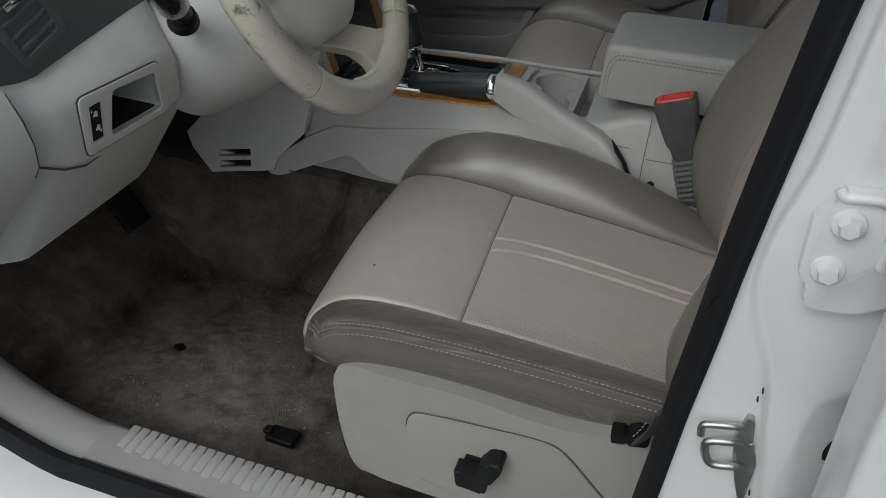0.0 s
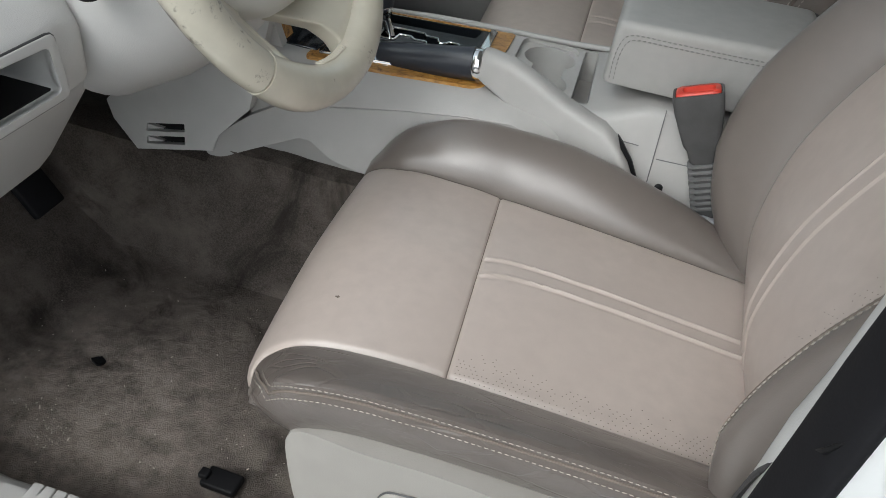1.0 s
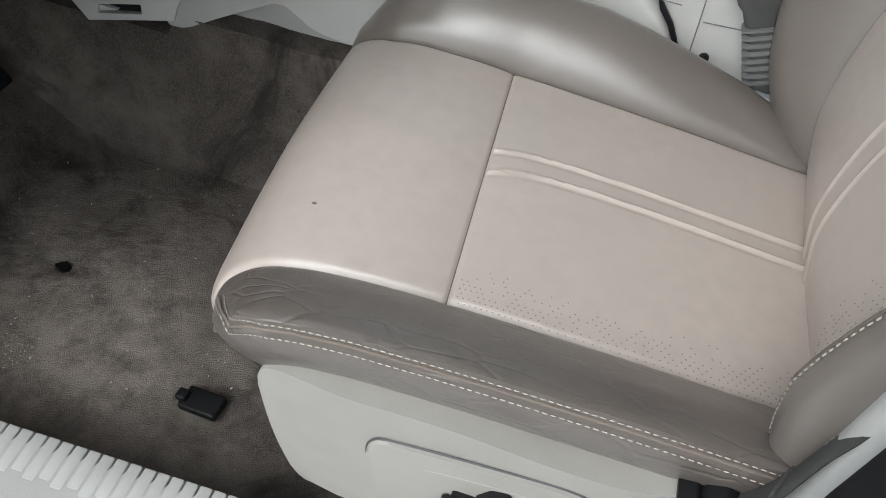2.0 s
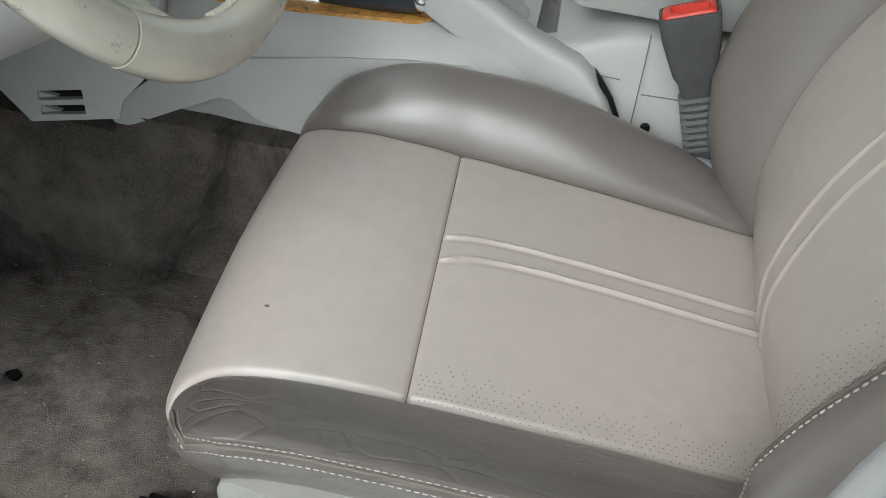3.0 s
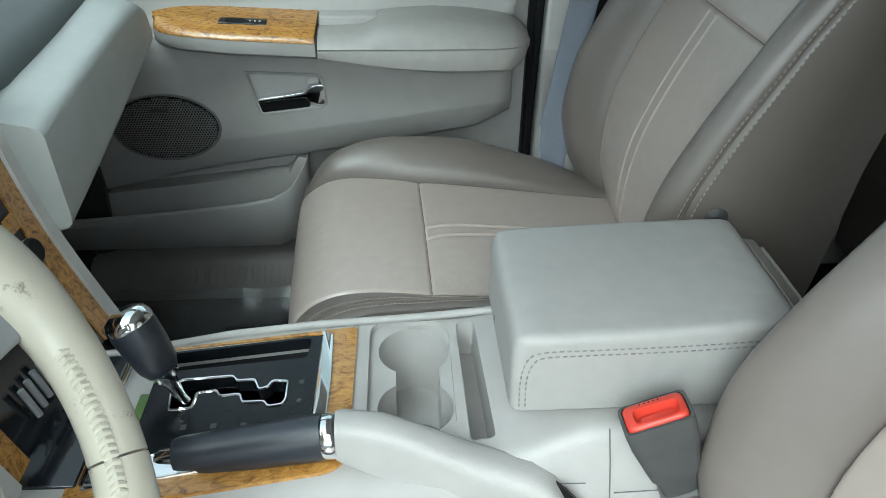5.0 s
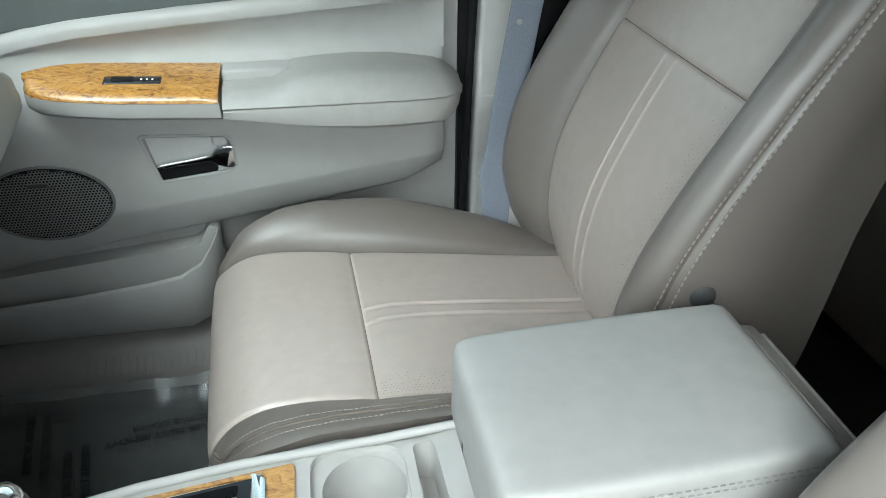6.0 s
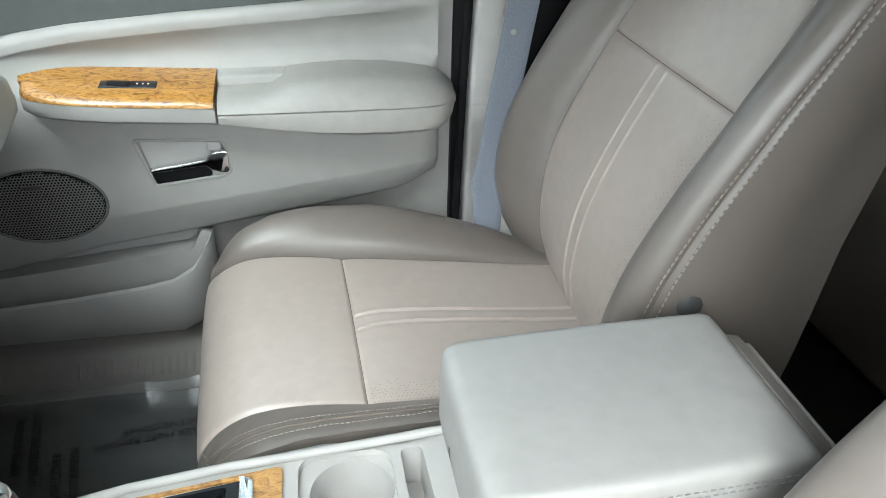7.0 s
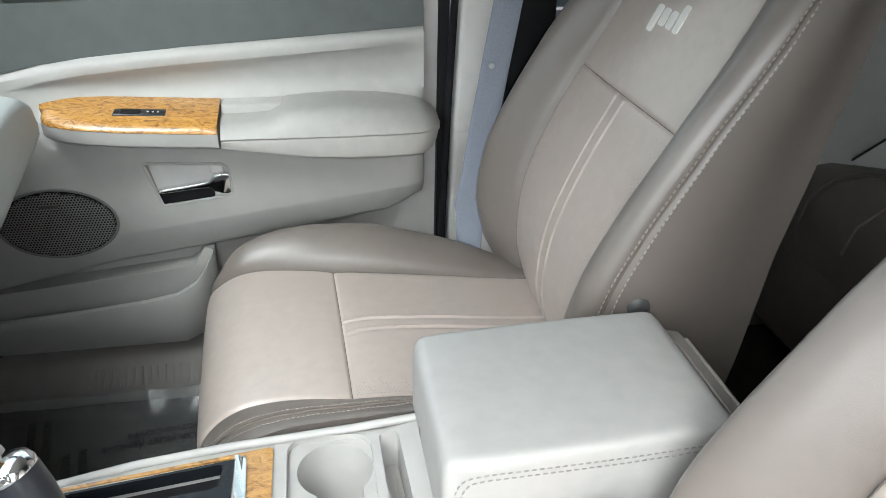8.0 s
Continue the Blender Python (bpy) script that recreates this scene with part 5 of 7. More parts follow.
# ---- passenger door ----
def passenger_door():
    d = thing("door_1", (-0.1, 0.70, 0.08), "closed front passenger door with grey-beige lining", "car door", kind="structure")
    # lining in section from the belt line to the bottom, along the door
    def zb(x):
        return lerp_table([(-0.6, 0.525), (-0.459, 0.540), (-0.377, 0.560), (-0.218, 0.574), (-0.053, 0.584), (0.164, 0.599), (0.22, 0.603)], x)
    def zf(x):
        return lerp_table([(-0.6, 0.185), (-0.531, 0.200), (-0.351, 0.238), (-0.17, 0.262), (0.035, 0.294), (0.10, 0.305), (0.139, 0.325), (0.16, 0.33)], x)
    def zc(x):
        return lerp_table([(-0.6, 0.260), (-0.325, 0.294), (-0.166, 0.314), (0.137, 0.353)], x)
    def zl(x):
        return lerp_table([(-0.6, 0.10), (-0.2, 0.10), (0.2, 0.10)], x)
    xs = [-0.62, -0.55, -0.46, -0.40, -0.34, -0.28, -0.2, -0.12, -0.04, 0.04, 0.10, 0.13, 0.142, 0.150, 0.156, 0.160]
    upper = []
    for x in xs:
        e = max(0.0, (x - 0.128) / 0.032)
        y0 = 0.662 + 0.018 * e ** 2
        b, f = zb(x), zf(x)
        a = 0.455
        # inner face profile, top to bottom: roll at belt, scoop, arm ledge, lower face
        scoop = 0.020 * min(1, max(0, (x + 0.45) / 0.15)) * (1 - e)
        pts = [(0.715, b + 0.001), (0.704, b + 0.002), (0.696, b), (0.690, b - 0.004), (0.687, b - 0.010), (0.686 + scoop * 0.12, b - 0.020), (0.686 + scoop * 0.45, b * 0.62 + 0.53 * 0.38), (0.686 + scoop * 0.8, b * 0.3 + 0.53 * 0.7), (0.686 + scoop, 0.527), (0.684 + scoop * 0.9, 0.510), (y0 + 0.016, 0.490), (y0 + 0.003, 0.472), (y0, 0.46), (y0 - 0.001, 0.40), (y0 - 0.002, zc(x) + 0.003), (y0 - 0.001, zc(x) - 0.002), (y0 + 0.014, f + 0.006), (y0 + 0.018, f), (0.70, f - 0.004), (0.715, f - 0.004)]
        upper.append([(x, y, z) for y, z in pts])
    face = part("lining", carve(loft(upper), extrude(rounded([(-0.276, 0.412), (-0.160, 0.406), (-0.152, 0.398), (-0.148, 0.358), (-0.158, 0.351), (-0.256, 0.340)], 0.005, 3), lambda x, z, q: Vector((x, q, z)), 0.5, 0.690)), PLASTIC_DOOR, d, "", 50)
    # slate upper band under the window
    band = [[(x, y, z) for y, z in ((0.735, zb(x)), (0.702, zb(x) + 0.002), (0.704, zb(x) + 0.03), (0.712, 0.655 + (x * 0.02)), (0.722, 0.662 + x * 0.02), (0.735, 0.662 + x * 0.02))] for x in (-0.60, -0.5, -0.4, -0.2, 0.0, 0.1, 0.162)]
    part("upper_band", loft(band), PLASTIC_SLATE, d, "slate grey upper door trim")
    # door edge and lower panel behind
    edge = [(-0.62, 0.095), (0.02, 0.095), (0.12, 0.13), (0.183, 0.20), (0.186, 0.66), (-0.62, 0.655)]
    part("shell", extrude(rounded(edge, 0.02, 3), lambda x, z, q: Vector((x, q, z)), 0.7125, 0.74), PLASTIC_DOOR, d)
    # lower pocket
    secs = []
    for x in (-0.62, -0.5, -0.4, -0.3, -0.25, -0.22, -0.205, -0.195, -0.190):
        f = min(1.0, max(0.0, (-0.188 - x) / 0.045)) ** 0.5
        zt = lerp_table([(-0.62, 0.165), (-0.522, 0.171), (-0.376, 0.182), (-0.26, 0.196), (-0.22, 0.214), (-0.20, 0.238), (-0.188, 0.260)], x)
        zbm = 0.100 + (1 - f) * 0.06
        yi = 0.688 - 0.066 * f
        secs.append([(x, y, z) for y, z in ((0.695, zbm), (yi + 0.020, zbm - 0.004), (yi + 0.004, zbm + 0.02), (yi, zbm + 0.05), (yi - 0.004, zt - 0.012), (yi - 0.001, zt - 0.002), (yi + 0.006, zt), (yi + 0.011, zt - 0.006), (yi + 0.010, zt - 0.045), (0.695, zt - 0.055))])
    part("map_pocket", loft(secs), PLASTIC_DOOR, d, "moulded storage pocket")
    part("pocket_back", extrude(rounded([(-0.62, 0.10), (-0.20, 0.10), (-0.192, 0.25), (-0.206, 0.256), (-0.224, 0.222), (-0.38, 0.207), (-0.532, 0.192), (-0.62, 0.185)], 0.006, 3), lambda x, z, q: Vector((x, q, z)), 0.676, 0.712, 0.004), PLASTIC_DOOR, d)
    # armrest: wood capped front and padded rear
    def arm(x):
        inn = lerp_table([(-0.40, 0.640), (-0.385, 0.618), (-0.35, 0.602), (-0.28, 0.592), (-0.15, 0.590), (0.0, 0.585), (0.10, 0.584), (0.14, 0.586), (0.165, 0.600), (0.176, 0.635)], x)
        return inn
    secs = []
    for x in (-0.398, -0.392, -0.38, -0.36, -0.33, -0.28, -0.2, -0.152):
        i = arm(x)
        top = lerp_table([(-0.40, 0.492), (-0.15, 0.478)], x)
        secs.append([(x, y, z) for y, z in ((0.69, top - 0.03), (i + 0.012, top - 0.026), (i + 0.002, top - 0.020), (i, top - 0.012), (i, top - 0.001), (0.69, top + 0.004))])
    part("arm_base", loft(secs), PLASTIC_DOOR, d)
    secs = []
    for x in (-0.397, -0.393, -0.384, -0.37, -0.35, -0.32, -0.28, -0.2, -0.153):
        i = arm(x) + 0.001
        top = lerp_table([(-0.40, 0.492), (-0.15, 0.478)], x)
        far = lerp_table([(-0.40, 0.642), (-0.39, 0.655), (-0.37, 0.674), (-0.34, 0.688), (-0.30, 0.690)], x)
        secs.append([(x, y, z) for y, z in ((far, top + 0.006), (i + 0.004, top - 0.003), (i - 0.001, top), (i + 0.001, top + 0.005), (i + 0.008, top + 0.010), ((i + far) / 2, top + 0.017), (far, top + 0.023))])
    wc = part("wood_cap", loft(secs), WOOD, d, "lacquered orange burl cap")
    sw = Matrix.Translation((-0.262, 0.636, 0.5000)) @ Matrix.Rotation(radians(7), 4, "X") @ Matrix.Rotation(radians(3), 4, "Y")
    part("switch_bezel", shift(box(-0.036, 0.036, -0.010, 0.010, -0.004, 0.0018, 0.0015), sw), BLACK_GLOSS, wc, "black window switch")
    part("rocker", shift(box(-0.026, 0.002, -0.006, 0.006, 0.0, 0.004, 0.0015), sw), BLACK, wc)
    for k in range(3):
        part("switch_mark", shift(box(0.010 + 0.007 * k, 0.0125 + 0.007 * k, -0.002, 0.002, 0.0016, 0.0021), sw), WHITE_INK, wc)
    # pad
    secs = []
    for x in (-0.149, -0.146, -0.13, -0.10, -0.08, -0.068, -0.055, -0.02, 0.03, 0.08, 0.12, 0.145, 0.160, 0.170, 0.176, 0.178):
        i = arm(x)
        e = min(1.0, max(0.0, (0.1795 - x) / 0.032)) ** 0.5
        dip = lerp_table([(-0.15, 0.0), (-0.10, 0.010), (-0.03, 0.024), (0.05, 0.031), (0.14, 0.029)], x)
        tt = lerp_table([(-0.15, 0.487), (-0.08, 0.489), (-0.055, 0.502), (0.0, 0.507), (0.06, 0.507), (0.12, 0.499), (0.178, 0.490)], x)
        mid = 0.467
        top, bot = mid + (tt - mid) * e, mid - 0.006 - (0.010 + dip) * e
        secs.append([(x, y, z) for y, z in ((0.69, bot + 0.006), (i + 0.045, bot), (i + 0.016, bot + 0.006), (i + 0.003, bot + 0.3 * (mid - bot)), (i, mid - 0.002), (i + 0.0015, mid), (i - 0.001, mid + 0.003), (i + 0.002, mid + 0.4 * (top - mid)), (i + 0.012, top - 0.004), (i + 0.03, top), (0.66, top + 0.002), (0.69, top))])
    part("arm_pad", loft(secs), PAD, d, "padded grey vinyl arm pad", 50)
    part("pull_cup", box(-0.150, -0.058, 0.652, 0.690, 0.470, 0.502, 0.004), PLASTIC_DOOR, d)
    # handle
    cup = part("recess", extrude(rounded([(-0.276, 0.412), (-0.160, 0.406), (-0.152, 0.398), (-0.148, 0.358), (-0.158, 0.351), (-0.256, 0.340)], 0.005, 3), lambda x, z, q: Vector((x, q + 0.25 * (z - 0.345), z)), 0.668, 0.690), PLASTIC, d, "pale handle cup")
    ring = [(x, 0.661, z) for x, z in rounded([(-0.276, 0.412), (-0.160, 0.406), (-0.152, 0.398), (-0.148, 0.358), (-0.158, 0.351), (-0.256, 0.340)], 0.005, 3)]
    part("recess_rim", tube(ring + ring[:1], 0.0025, 8), PLASTIC_DOOR, d)
    lev = part("handle", loft([[(x, y, z) for y, z in rounded([(0.657, zz - h), (0.672, zz - h), (0.672, zz + h), (0.657, zz + h)], 0.003, 3)] for x, zz, h in ((-0.259, 0.3640, 0.0022), (-0.252, 0.3650, 0.0036), (-0.21, 0.3700, 0.0042), (-0.182, 0.3735, 0.0055), (-0.175, 0.374, 0.013), (-0.163, 0.374, 0.017), (-0.154, 0.374, 0.0175), (-0.151, 0.374, 0.015))]), CHROME, d, "chrome pull lever")
    # black plate drawn as the shade under the pull lever
    part("recess_shade", extrude(rounded([(-0.262, 0.364), (-0.178, 0.374), (-0.176, 0.350), (-0.256, 0.341)], 0.003, 2), lambda x, z, q: Vector((x, q, z)), 0.6655, 0.676), BLACK, d)
    part("lock_slider", box(-0.180, -0.158, 0.664, 0.682, 0.388, 0.404, 0.005), PLASTIC, d, "pale lock slider")
    # loudspeaker grille
    cx, cz, rx, rz = -0.415, 0.320, 0.088, 0.057
    rim = [(cx + rx * math.cos(t), 0.659, cz + rz * math.sin(t)) for t in np.linspace(0, 2 * math.pi, 49)]
    sp = part("speaker_rim", tube(rim, 0.0022, 8), GRILLE, d, "round loudspeaker grille")
    part("speaker_back", extrude([(cx + (rx - 0.001) * math.cos(t), cz + (rz - 0.001) * math.sin(t)) for t in np.linspace(0, 2 * math.pi, 49)[:-1]], lambda x, z, q: Vector((x, q, z)), 0.6585, 0.664), BLACK, sp)
    bm = bmesh.new()
    step = 0.0046
    for r in range(-16, 17):
        for q in range(-24, 25):
            x, z = cx + (q + (0.5 if r % 2 else 0)) * step, cz + r * step * 0.87
            if ((x - cx) / (rx - 0.004)) ** 2 + ((z - cz) / (rz - 0.004)) ** 2 > 1:
                continue
            o = [(x + 0.00265 * math.cos(math.pi / 6 + k * math.pi / 3), z + 0.00265 * math.sin(math.pi / 6 + k * math.pi / 3)) for k in range(6)]
            i = [(x + 0.00165 * math.cos(math.pi / 6 + k * math.pi / 3), z + 0.00165 * math.sin(math.pi / 6 + k * math.pi / 3)) for k in range(6)]
            vo = [bm.verts.new((a, 0.6560, b)) for a, b in o]
            vi = [bm.verts.new((a, 0.6565, b)) for a, b in i]
            for k in range(6):
                bm.faces.new((vo[k], vo[(k + 1) % 6], vi[(k + 1) % 6], vi[k]))
    part("speaker_mesh", bm, GRILLE, sp)
    part("speaker_tab", box(cx - 0.02, cx + 0.008, 0.653, 0.657, cz + 0.029, cz + 0.034, 0.001), PLASTIC_DARK, sp)


def passenger_pillar():
    s = thing("wall_side", (0.25, 0.70, 0.08), "pale trimmed door pillar with black door seal", "door pillar", kind="structure")
    part("seal", tube([(0.194, 0.700, 0.17), (0.197, 0.702, 0.30), (0.203, 0.700, 0.5), (0.21, 0.690, 0.7), (0.215, 0.65, 1.0)], 0.0062, 10), RUBBER, s, "black rubber door seal")
    part("gap", box(0.187, 0.204, 0.712, 0.74, 0.10, 1.0), BLACK, s)
    secs = []
    for z, x0, x1, y in ((0.10, 0.206, 0.40, 0.690), (0.22, 0.207, 0.38, 0.690), (0.40, 0.209, 0.36, 0.690), (0.425, 0.210, 0.36, 0.690), (0.43, 0.211, 0.36, 0.694), (0.6, 0.216, 0.36, 0.690), (0.8, 0.222, 0.36, 0.67), (1.06, 0.225, 0.36, 0.62)):
        secs.append([(x, yy, z) for x, yy in rounded([(x0, y + 0.05), (x0, y), (x1, y - 0.004), (x1, y + 0.05)], 0.008, 3)])
    part("pillar_trim", loft(secs), PLASTIC, s)


def seat_belt():
    b = thing("seat_belt", (0.2, 0.55, 0.28), "blue-grey seat belt webbing hanging beside the passenger seat", "seat belt")
    path = curve([(0.215, 0.56, 0.270), (0.217, 0.575, 0.33), (0.232, 0.600, 0.42), (0.256, 0.612, 0.56), (0.280, 0.625, 0.70), (0.30, 0.63, 0.90)], 6)
    secs = []
    for i, p in enumerate(path):
        f = i / (len(path) - 1)
        w = 0.016 + 0.006 * math.sin(math.pi * min(1, f * 3)) * (1 if f < 0.33 else 0) + 0.005 * (f > 0.2)
        dirx = Vector((0.93, -0.25, -0.2)).normalized()
        nrm = Vector((-0.25, -0.95, 0.1)).normalized()
        secs.append([Vector(p) + dirx * a * w + nrm * q for a, q in ((-1, 0), (-0.9, 0.0012), (-0.6, 0.0016), (0.6, 0.0016), (0.9, 0.0012), (1, 0), (0.9, -0.0012), (-0.9, -0.0012))])
    part("webbing", loft(secs), WEBBING, b)
    part("anchor_cover", tube([(0.250, 0.585, 0.262), (0.244, 0.582, 0.280), (0.232, 0.576, 0.296), (0.226, 0.575, 0.306)], [0.018, 0.016, 0.012, 0.011], 14, flat=0.6), PLASTIC, b, "pale plastic belt anchor cover")
    part("stop_button", disc((0.2505, 0.6125, 0.560), (-0.25, -0.95, 0.1), 0.005, 0.004, 0.003, 16), SILVER, b, "grey plastic stop button")
    # black box put in as the shade behind the webbing
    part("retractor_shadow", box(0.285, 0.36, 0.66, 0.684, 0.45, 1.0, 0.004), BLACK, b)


# ---- dashboard ----
def dashboard():
    d = thing("dashboard", (-0.55, 0.0, 0.40), "two-tone dashboard, slate top over pale lower panels", "dashboard")
    # passenger fascia: an upright face, a crease and a flat shelf under the dash top
    secs = []
    for y, xf, zl, zc in ((0.128, -0.352, 0.444, 0.549), (0.20, -0.355, 0.452, 0.554), (0.35, -0.361, 0.472, 0.562), (0.46, -0.366, 0.488, 0.566), (0.52, -0.370, 0.494, 0.560), (0.555, -0.374, 0.497, 0.544), (0.578, -0.382, 0.499, 0.526), (0.60, -0.410, 0.502, 0.520), (0.63, -0.46, 0.505, 0.518)):
        secs.append([(x, y, z) for x, z in ((-0.60, zl - 0.01), (xf - 0.03, zl - 0.005), (xf - 0.006, zl - 0.001), (xf - 0.001, zl + 0.004), (xf, zl + 0.012), (xf - 0.003, zc - 0.010), (xf - 0.005, zc - 0.004), (xf - 0.010, zc), (xf - 0.018, zc + 0.0025), (xf - 0.055, zc + 0.010), (-0.60, zc + 0.02))])
    part("fascia", loft(secs), PLASTIC_COOL, d, "cool grey passenger fascia", 60)
    secs = []
    for y, x, z in ((-0.70, -0.44, 0.585), (-0.4, -0.44, 0.61), (-0.1, -0.44, 0.64), (0.11, -0.44, 0.632), (0.135, -0.425, 0.600), (0.16, -0.414, 0.588), (0.20, -0.411, 0.580), (0.27, -0.412, 0.584), (0.35, -0.414, 0.587), (0.46, -0.420, 0.586), (0.55, -0.44, 0.575), (0.62, -0.47, 0.560), (0.69, -0.50, 0.540)):
        secs.append([(xx, y, zz) for xx, zz in ((-1.05, z - 0.02), (x - 0.02, z - 0.05), (x, z - 0.016), (x - 0.004, z - 0.002), (x - 0.02, z + 0.010), (x - 0.10, z + 0.025), (-0.75, z + 0.03), (-1.05, z + 0.03))])
    part("top_pad", loft(secs), PLASTIC_SLATE, d, "slate grey padded dash top")
    # dark plastic here stands in for the shade below the fascia
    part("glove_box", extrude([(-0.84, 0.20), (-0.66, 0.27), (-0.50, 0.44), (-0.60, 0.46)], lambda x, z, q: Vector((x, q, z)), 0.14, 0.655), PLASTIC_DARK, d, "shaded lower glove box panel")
    # centre stack
    def stack(y, t, off=0.0):
        """A point of the stack's face: t from 0 at the console to 1 at the top."""
        return Vector((-0.335 - 0.072 * t - 0.012 * math.sin(math.pi * t) + off, y, 0.335 + 0.285 * t))
    ts = np.linspace(0, 1, 13)
    def slab(y0, y1, o0, o1):
        return loft([[stack(y0, t, o0), stack(y1, t, o0), stack(y1, t, o1), stack(y0, t, o1)] for t in ts])
    part("stack_body", slab(-0.118, 0.118, -0.25, -0.004), BLACK, d)
    for s in (1, -1):
        part("side_strip", slab(s * 0.128, s * 0.113, -0.26, 0.006), PLASTIC, d, "pale strip beside the centre stack")
        part("wood_strip", slab(s * 0.1125, s * 0.086, -0.02, 0.002), WOOD, d, "orange burl strip")
    cs = part("control_face", slab(-0.085, 0.085, -0.01, 0.0), BLACK_GLOSS, d, "gloss black control panel")
    part("radio_screen", loft([[stack(y, t, 0.0015) for y in (-0.06, 0.06)] + [stack(y, t, 0.003) for y in (0.06, -0.06)] for t in (0.74, 0.96)]), PANEL, cs, "dark radio display")
    for s, t in ((1, 0.42), (-1, 0.42), (0, 0.30)):
        c0 = stack(s * 0.060, t, 0.0)
        k = part("knob", lathe(c0, (0.95, 0, 0.3), ((0, 0.0165), (0.003, 0.0165), (0.004, 0.013), (0.018, 0.0125), (0.020, 0.011))), BLACK, cs, "black rotary knob")
        part("knob_band", lathe(c0 + Vector((0.95, 0, 0.3)).normalized() * 0.013, (0.95, 0, 0.3), ((0, 0.0132), (0.003, 0.0132))), CHROME, k)
    for t in (0.56, 0.64):
        for k in range(5):
            y = -0.052 + 0.026 * k
            part("key", loft([[stack(y + a, tt, 0.0) for a in (-0.010, 0.010)] + [stack(y + a, tt, 0.004) for a in (0.010, -0.010)] for tt in (t - 0.025, t + 0.025)]), BLACK, cs)
    part("wood_bar", loft([[stack(y, t, 0.0) for y in (-0.085, 0.085)] + [stack(y, t, 0.003) for y in (0.085, -0.085)] for t in (0.48, 0.53)]), WOOD, cs)
    # small trays with bars near the bottom
    for k in range(4):
        part("socket_bar", tube([stack(-0.05 + 0.012 * k, 0.10, 0.006), stack(-0.05 + 0.012 * k, 0.20, 0.008)], 0.003, 8), SILVER, cs)
    # driver side lower panel
    secs = []
    for y, xf, zl, zm, zt in ((-0.659, -0.386, 0.450, 0.490, 0.519), (-0.656, -0.384, 0.448, 0.492, 0.517), (-0.622, -0.368, 0.432, 0.494, 0.510), (-0.618, -0.3665, 0.4305, 0.4935, 0.5092), (-0.600, -0.365, 0.426, 0.491, 0.508), (-0.55, -0.365, 0.428, 0.492, 0.517), (-0.47, -0.365, 0.430, 0.494, 0.530), (-0.447, -0.365, 0.432, 0.488, 0.5335), (-0.439, -0.368, 0.434, 0.484, 0.5345), (-0.432, -0.378, 0.438, 0.480, 0.535)):
        secs.append([(x, y, z) for x, z in ((-0.56, zl + 0.004), (xf - 0.02, zl - 0.004), (xf - 0.003, zl), (xf, zl + 0.004), (xf, zm - 0.006), (xf - 0.003, zm + 0.002), (-0.400, zt), (-0.56, zt + 0.004))])
    pocket = extrude(rounded([(-0.562, 0.440), (-0.478, 0.438), (-0.484, 0.480), (-0.550, 0.484)], 0.006, 3), lambda y, z, q: Vector((q, y, z)), -0.44, -0.30)
    lower = part("driver_panel", carve(loft(secs), pocket), PLASTIC, d, "pale lower dash panel with open pocket", 50)
    put = lambda y, z, q: Vector((q, y, z))
    frame_out = rounded([(-0.597, 0.432), (-0.468, 0.430), (-0.474, 0.489), (-0.596, 0.492)], 0.008, 3)
    fr = carve(extrude(frame_out, put, -0.370, -0.3625, 0.002), extrude(rounded([(-0.562, 0.440), (-0.478, 0.438), (-0.484, 0.480), (-0.550, 0.484)], 0.006, 3), put, -0.44, -0.30), extrude([(-0.588, 0.444), (-0.571, 0.444), (-0.567, 0.480), (-0.584, 0.480)], put, -0.44, -0.30))
    part("pocket_frame", fr, PLASTIC, lower)
    ringf = [put(y, z, -0.3652) for y, z in frame_out]
    part("frame_joint", tube(ringf + ringf[:1], 0.0012, 6), PLASTIC_DARK, lower, "dark joint round the pocket frame")
    part("pocket_floor", box(-0.437, -0.372, -0.56, -0.48, 0.4385, 0.4400), BLACK, lower)
    part("pocket_back", box(-0.4395, -0.437, -0.565, -0.475, 0.435, 0.486), BLACK, lower)
    swp = part("pedal_switch", extrude([(-0.5875, 0.4445), (-0.5715, 0.4445), (-0.5675, 0.4795), (-0.5835, 0.4795)], put, -0.375, -0.3635, 0.001), BLACK, lower, "black switch plate")
    for z in (0.456, 0.470):
        # a pedal with an arrow beside it
        for shape in ([(-0.5800, z - 0.0022), (-0.5752, z - 0.0030), (-0.5738, z + 0.0012), (-0.5756, z + 0.0030), (-0.5778, z + 0.0026), (-0.5784, z + 0.0004), (-0.5802, z + 0.0002)], [(-0.5822, z + 0.0024), (-0.5800, z + 0.0036), (-0.5812, z + 0.0058)] if z > 0.46 else [(-0.5752, z - 0.0036), (-0.5724, z - 0.0030), (-0.5744, z - 0.0058)]):
            part("switch_mark", extrude(shape, put, -0.3640, -0.3630), WHITE_INK, swp)
    part("panel_joint", tube([(-0.377, -0.6597, 0.5195), (-0.3645, -0.6597, 0.4970), (-0.3590, -0.6597, 0.4755), (-0.3600, -0.6597, 0.4545), (-0.3670, -0.6597, 0.4420)], 0.0013, 6), PLASTIC_DARK, lower, "dark joint at the end cap")
    part("panel_joint", tube([(-0.3845, -0.6570, 0.4475), (-0.3690, -0.6230, 0.4310), (-0.3660, -0.6000, 0.4250), (-0.3660, -0.5800, 0.4258)], [0.0012, 0.0012, 0.0010, 0.0003], 6), PLASTIC_DARK, lower, "dark joint over the knee panel")
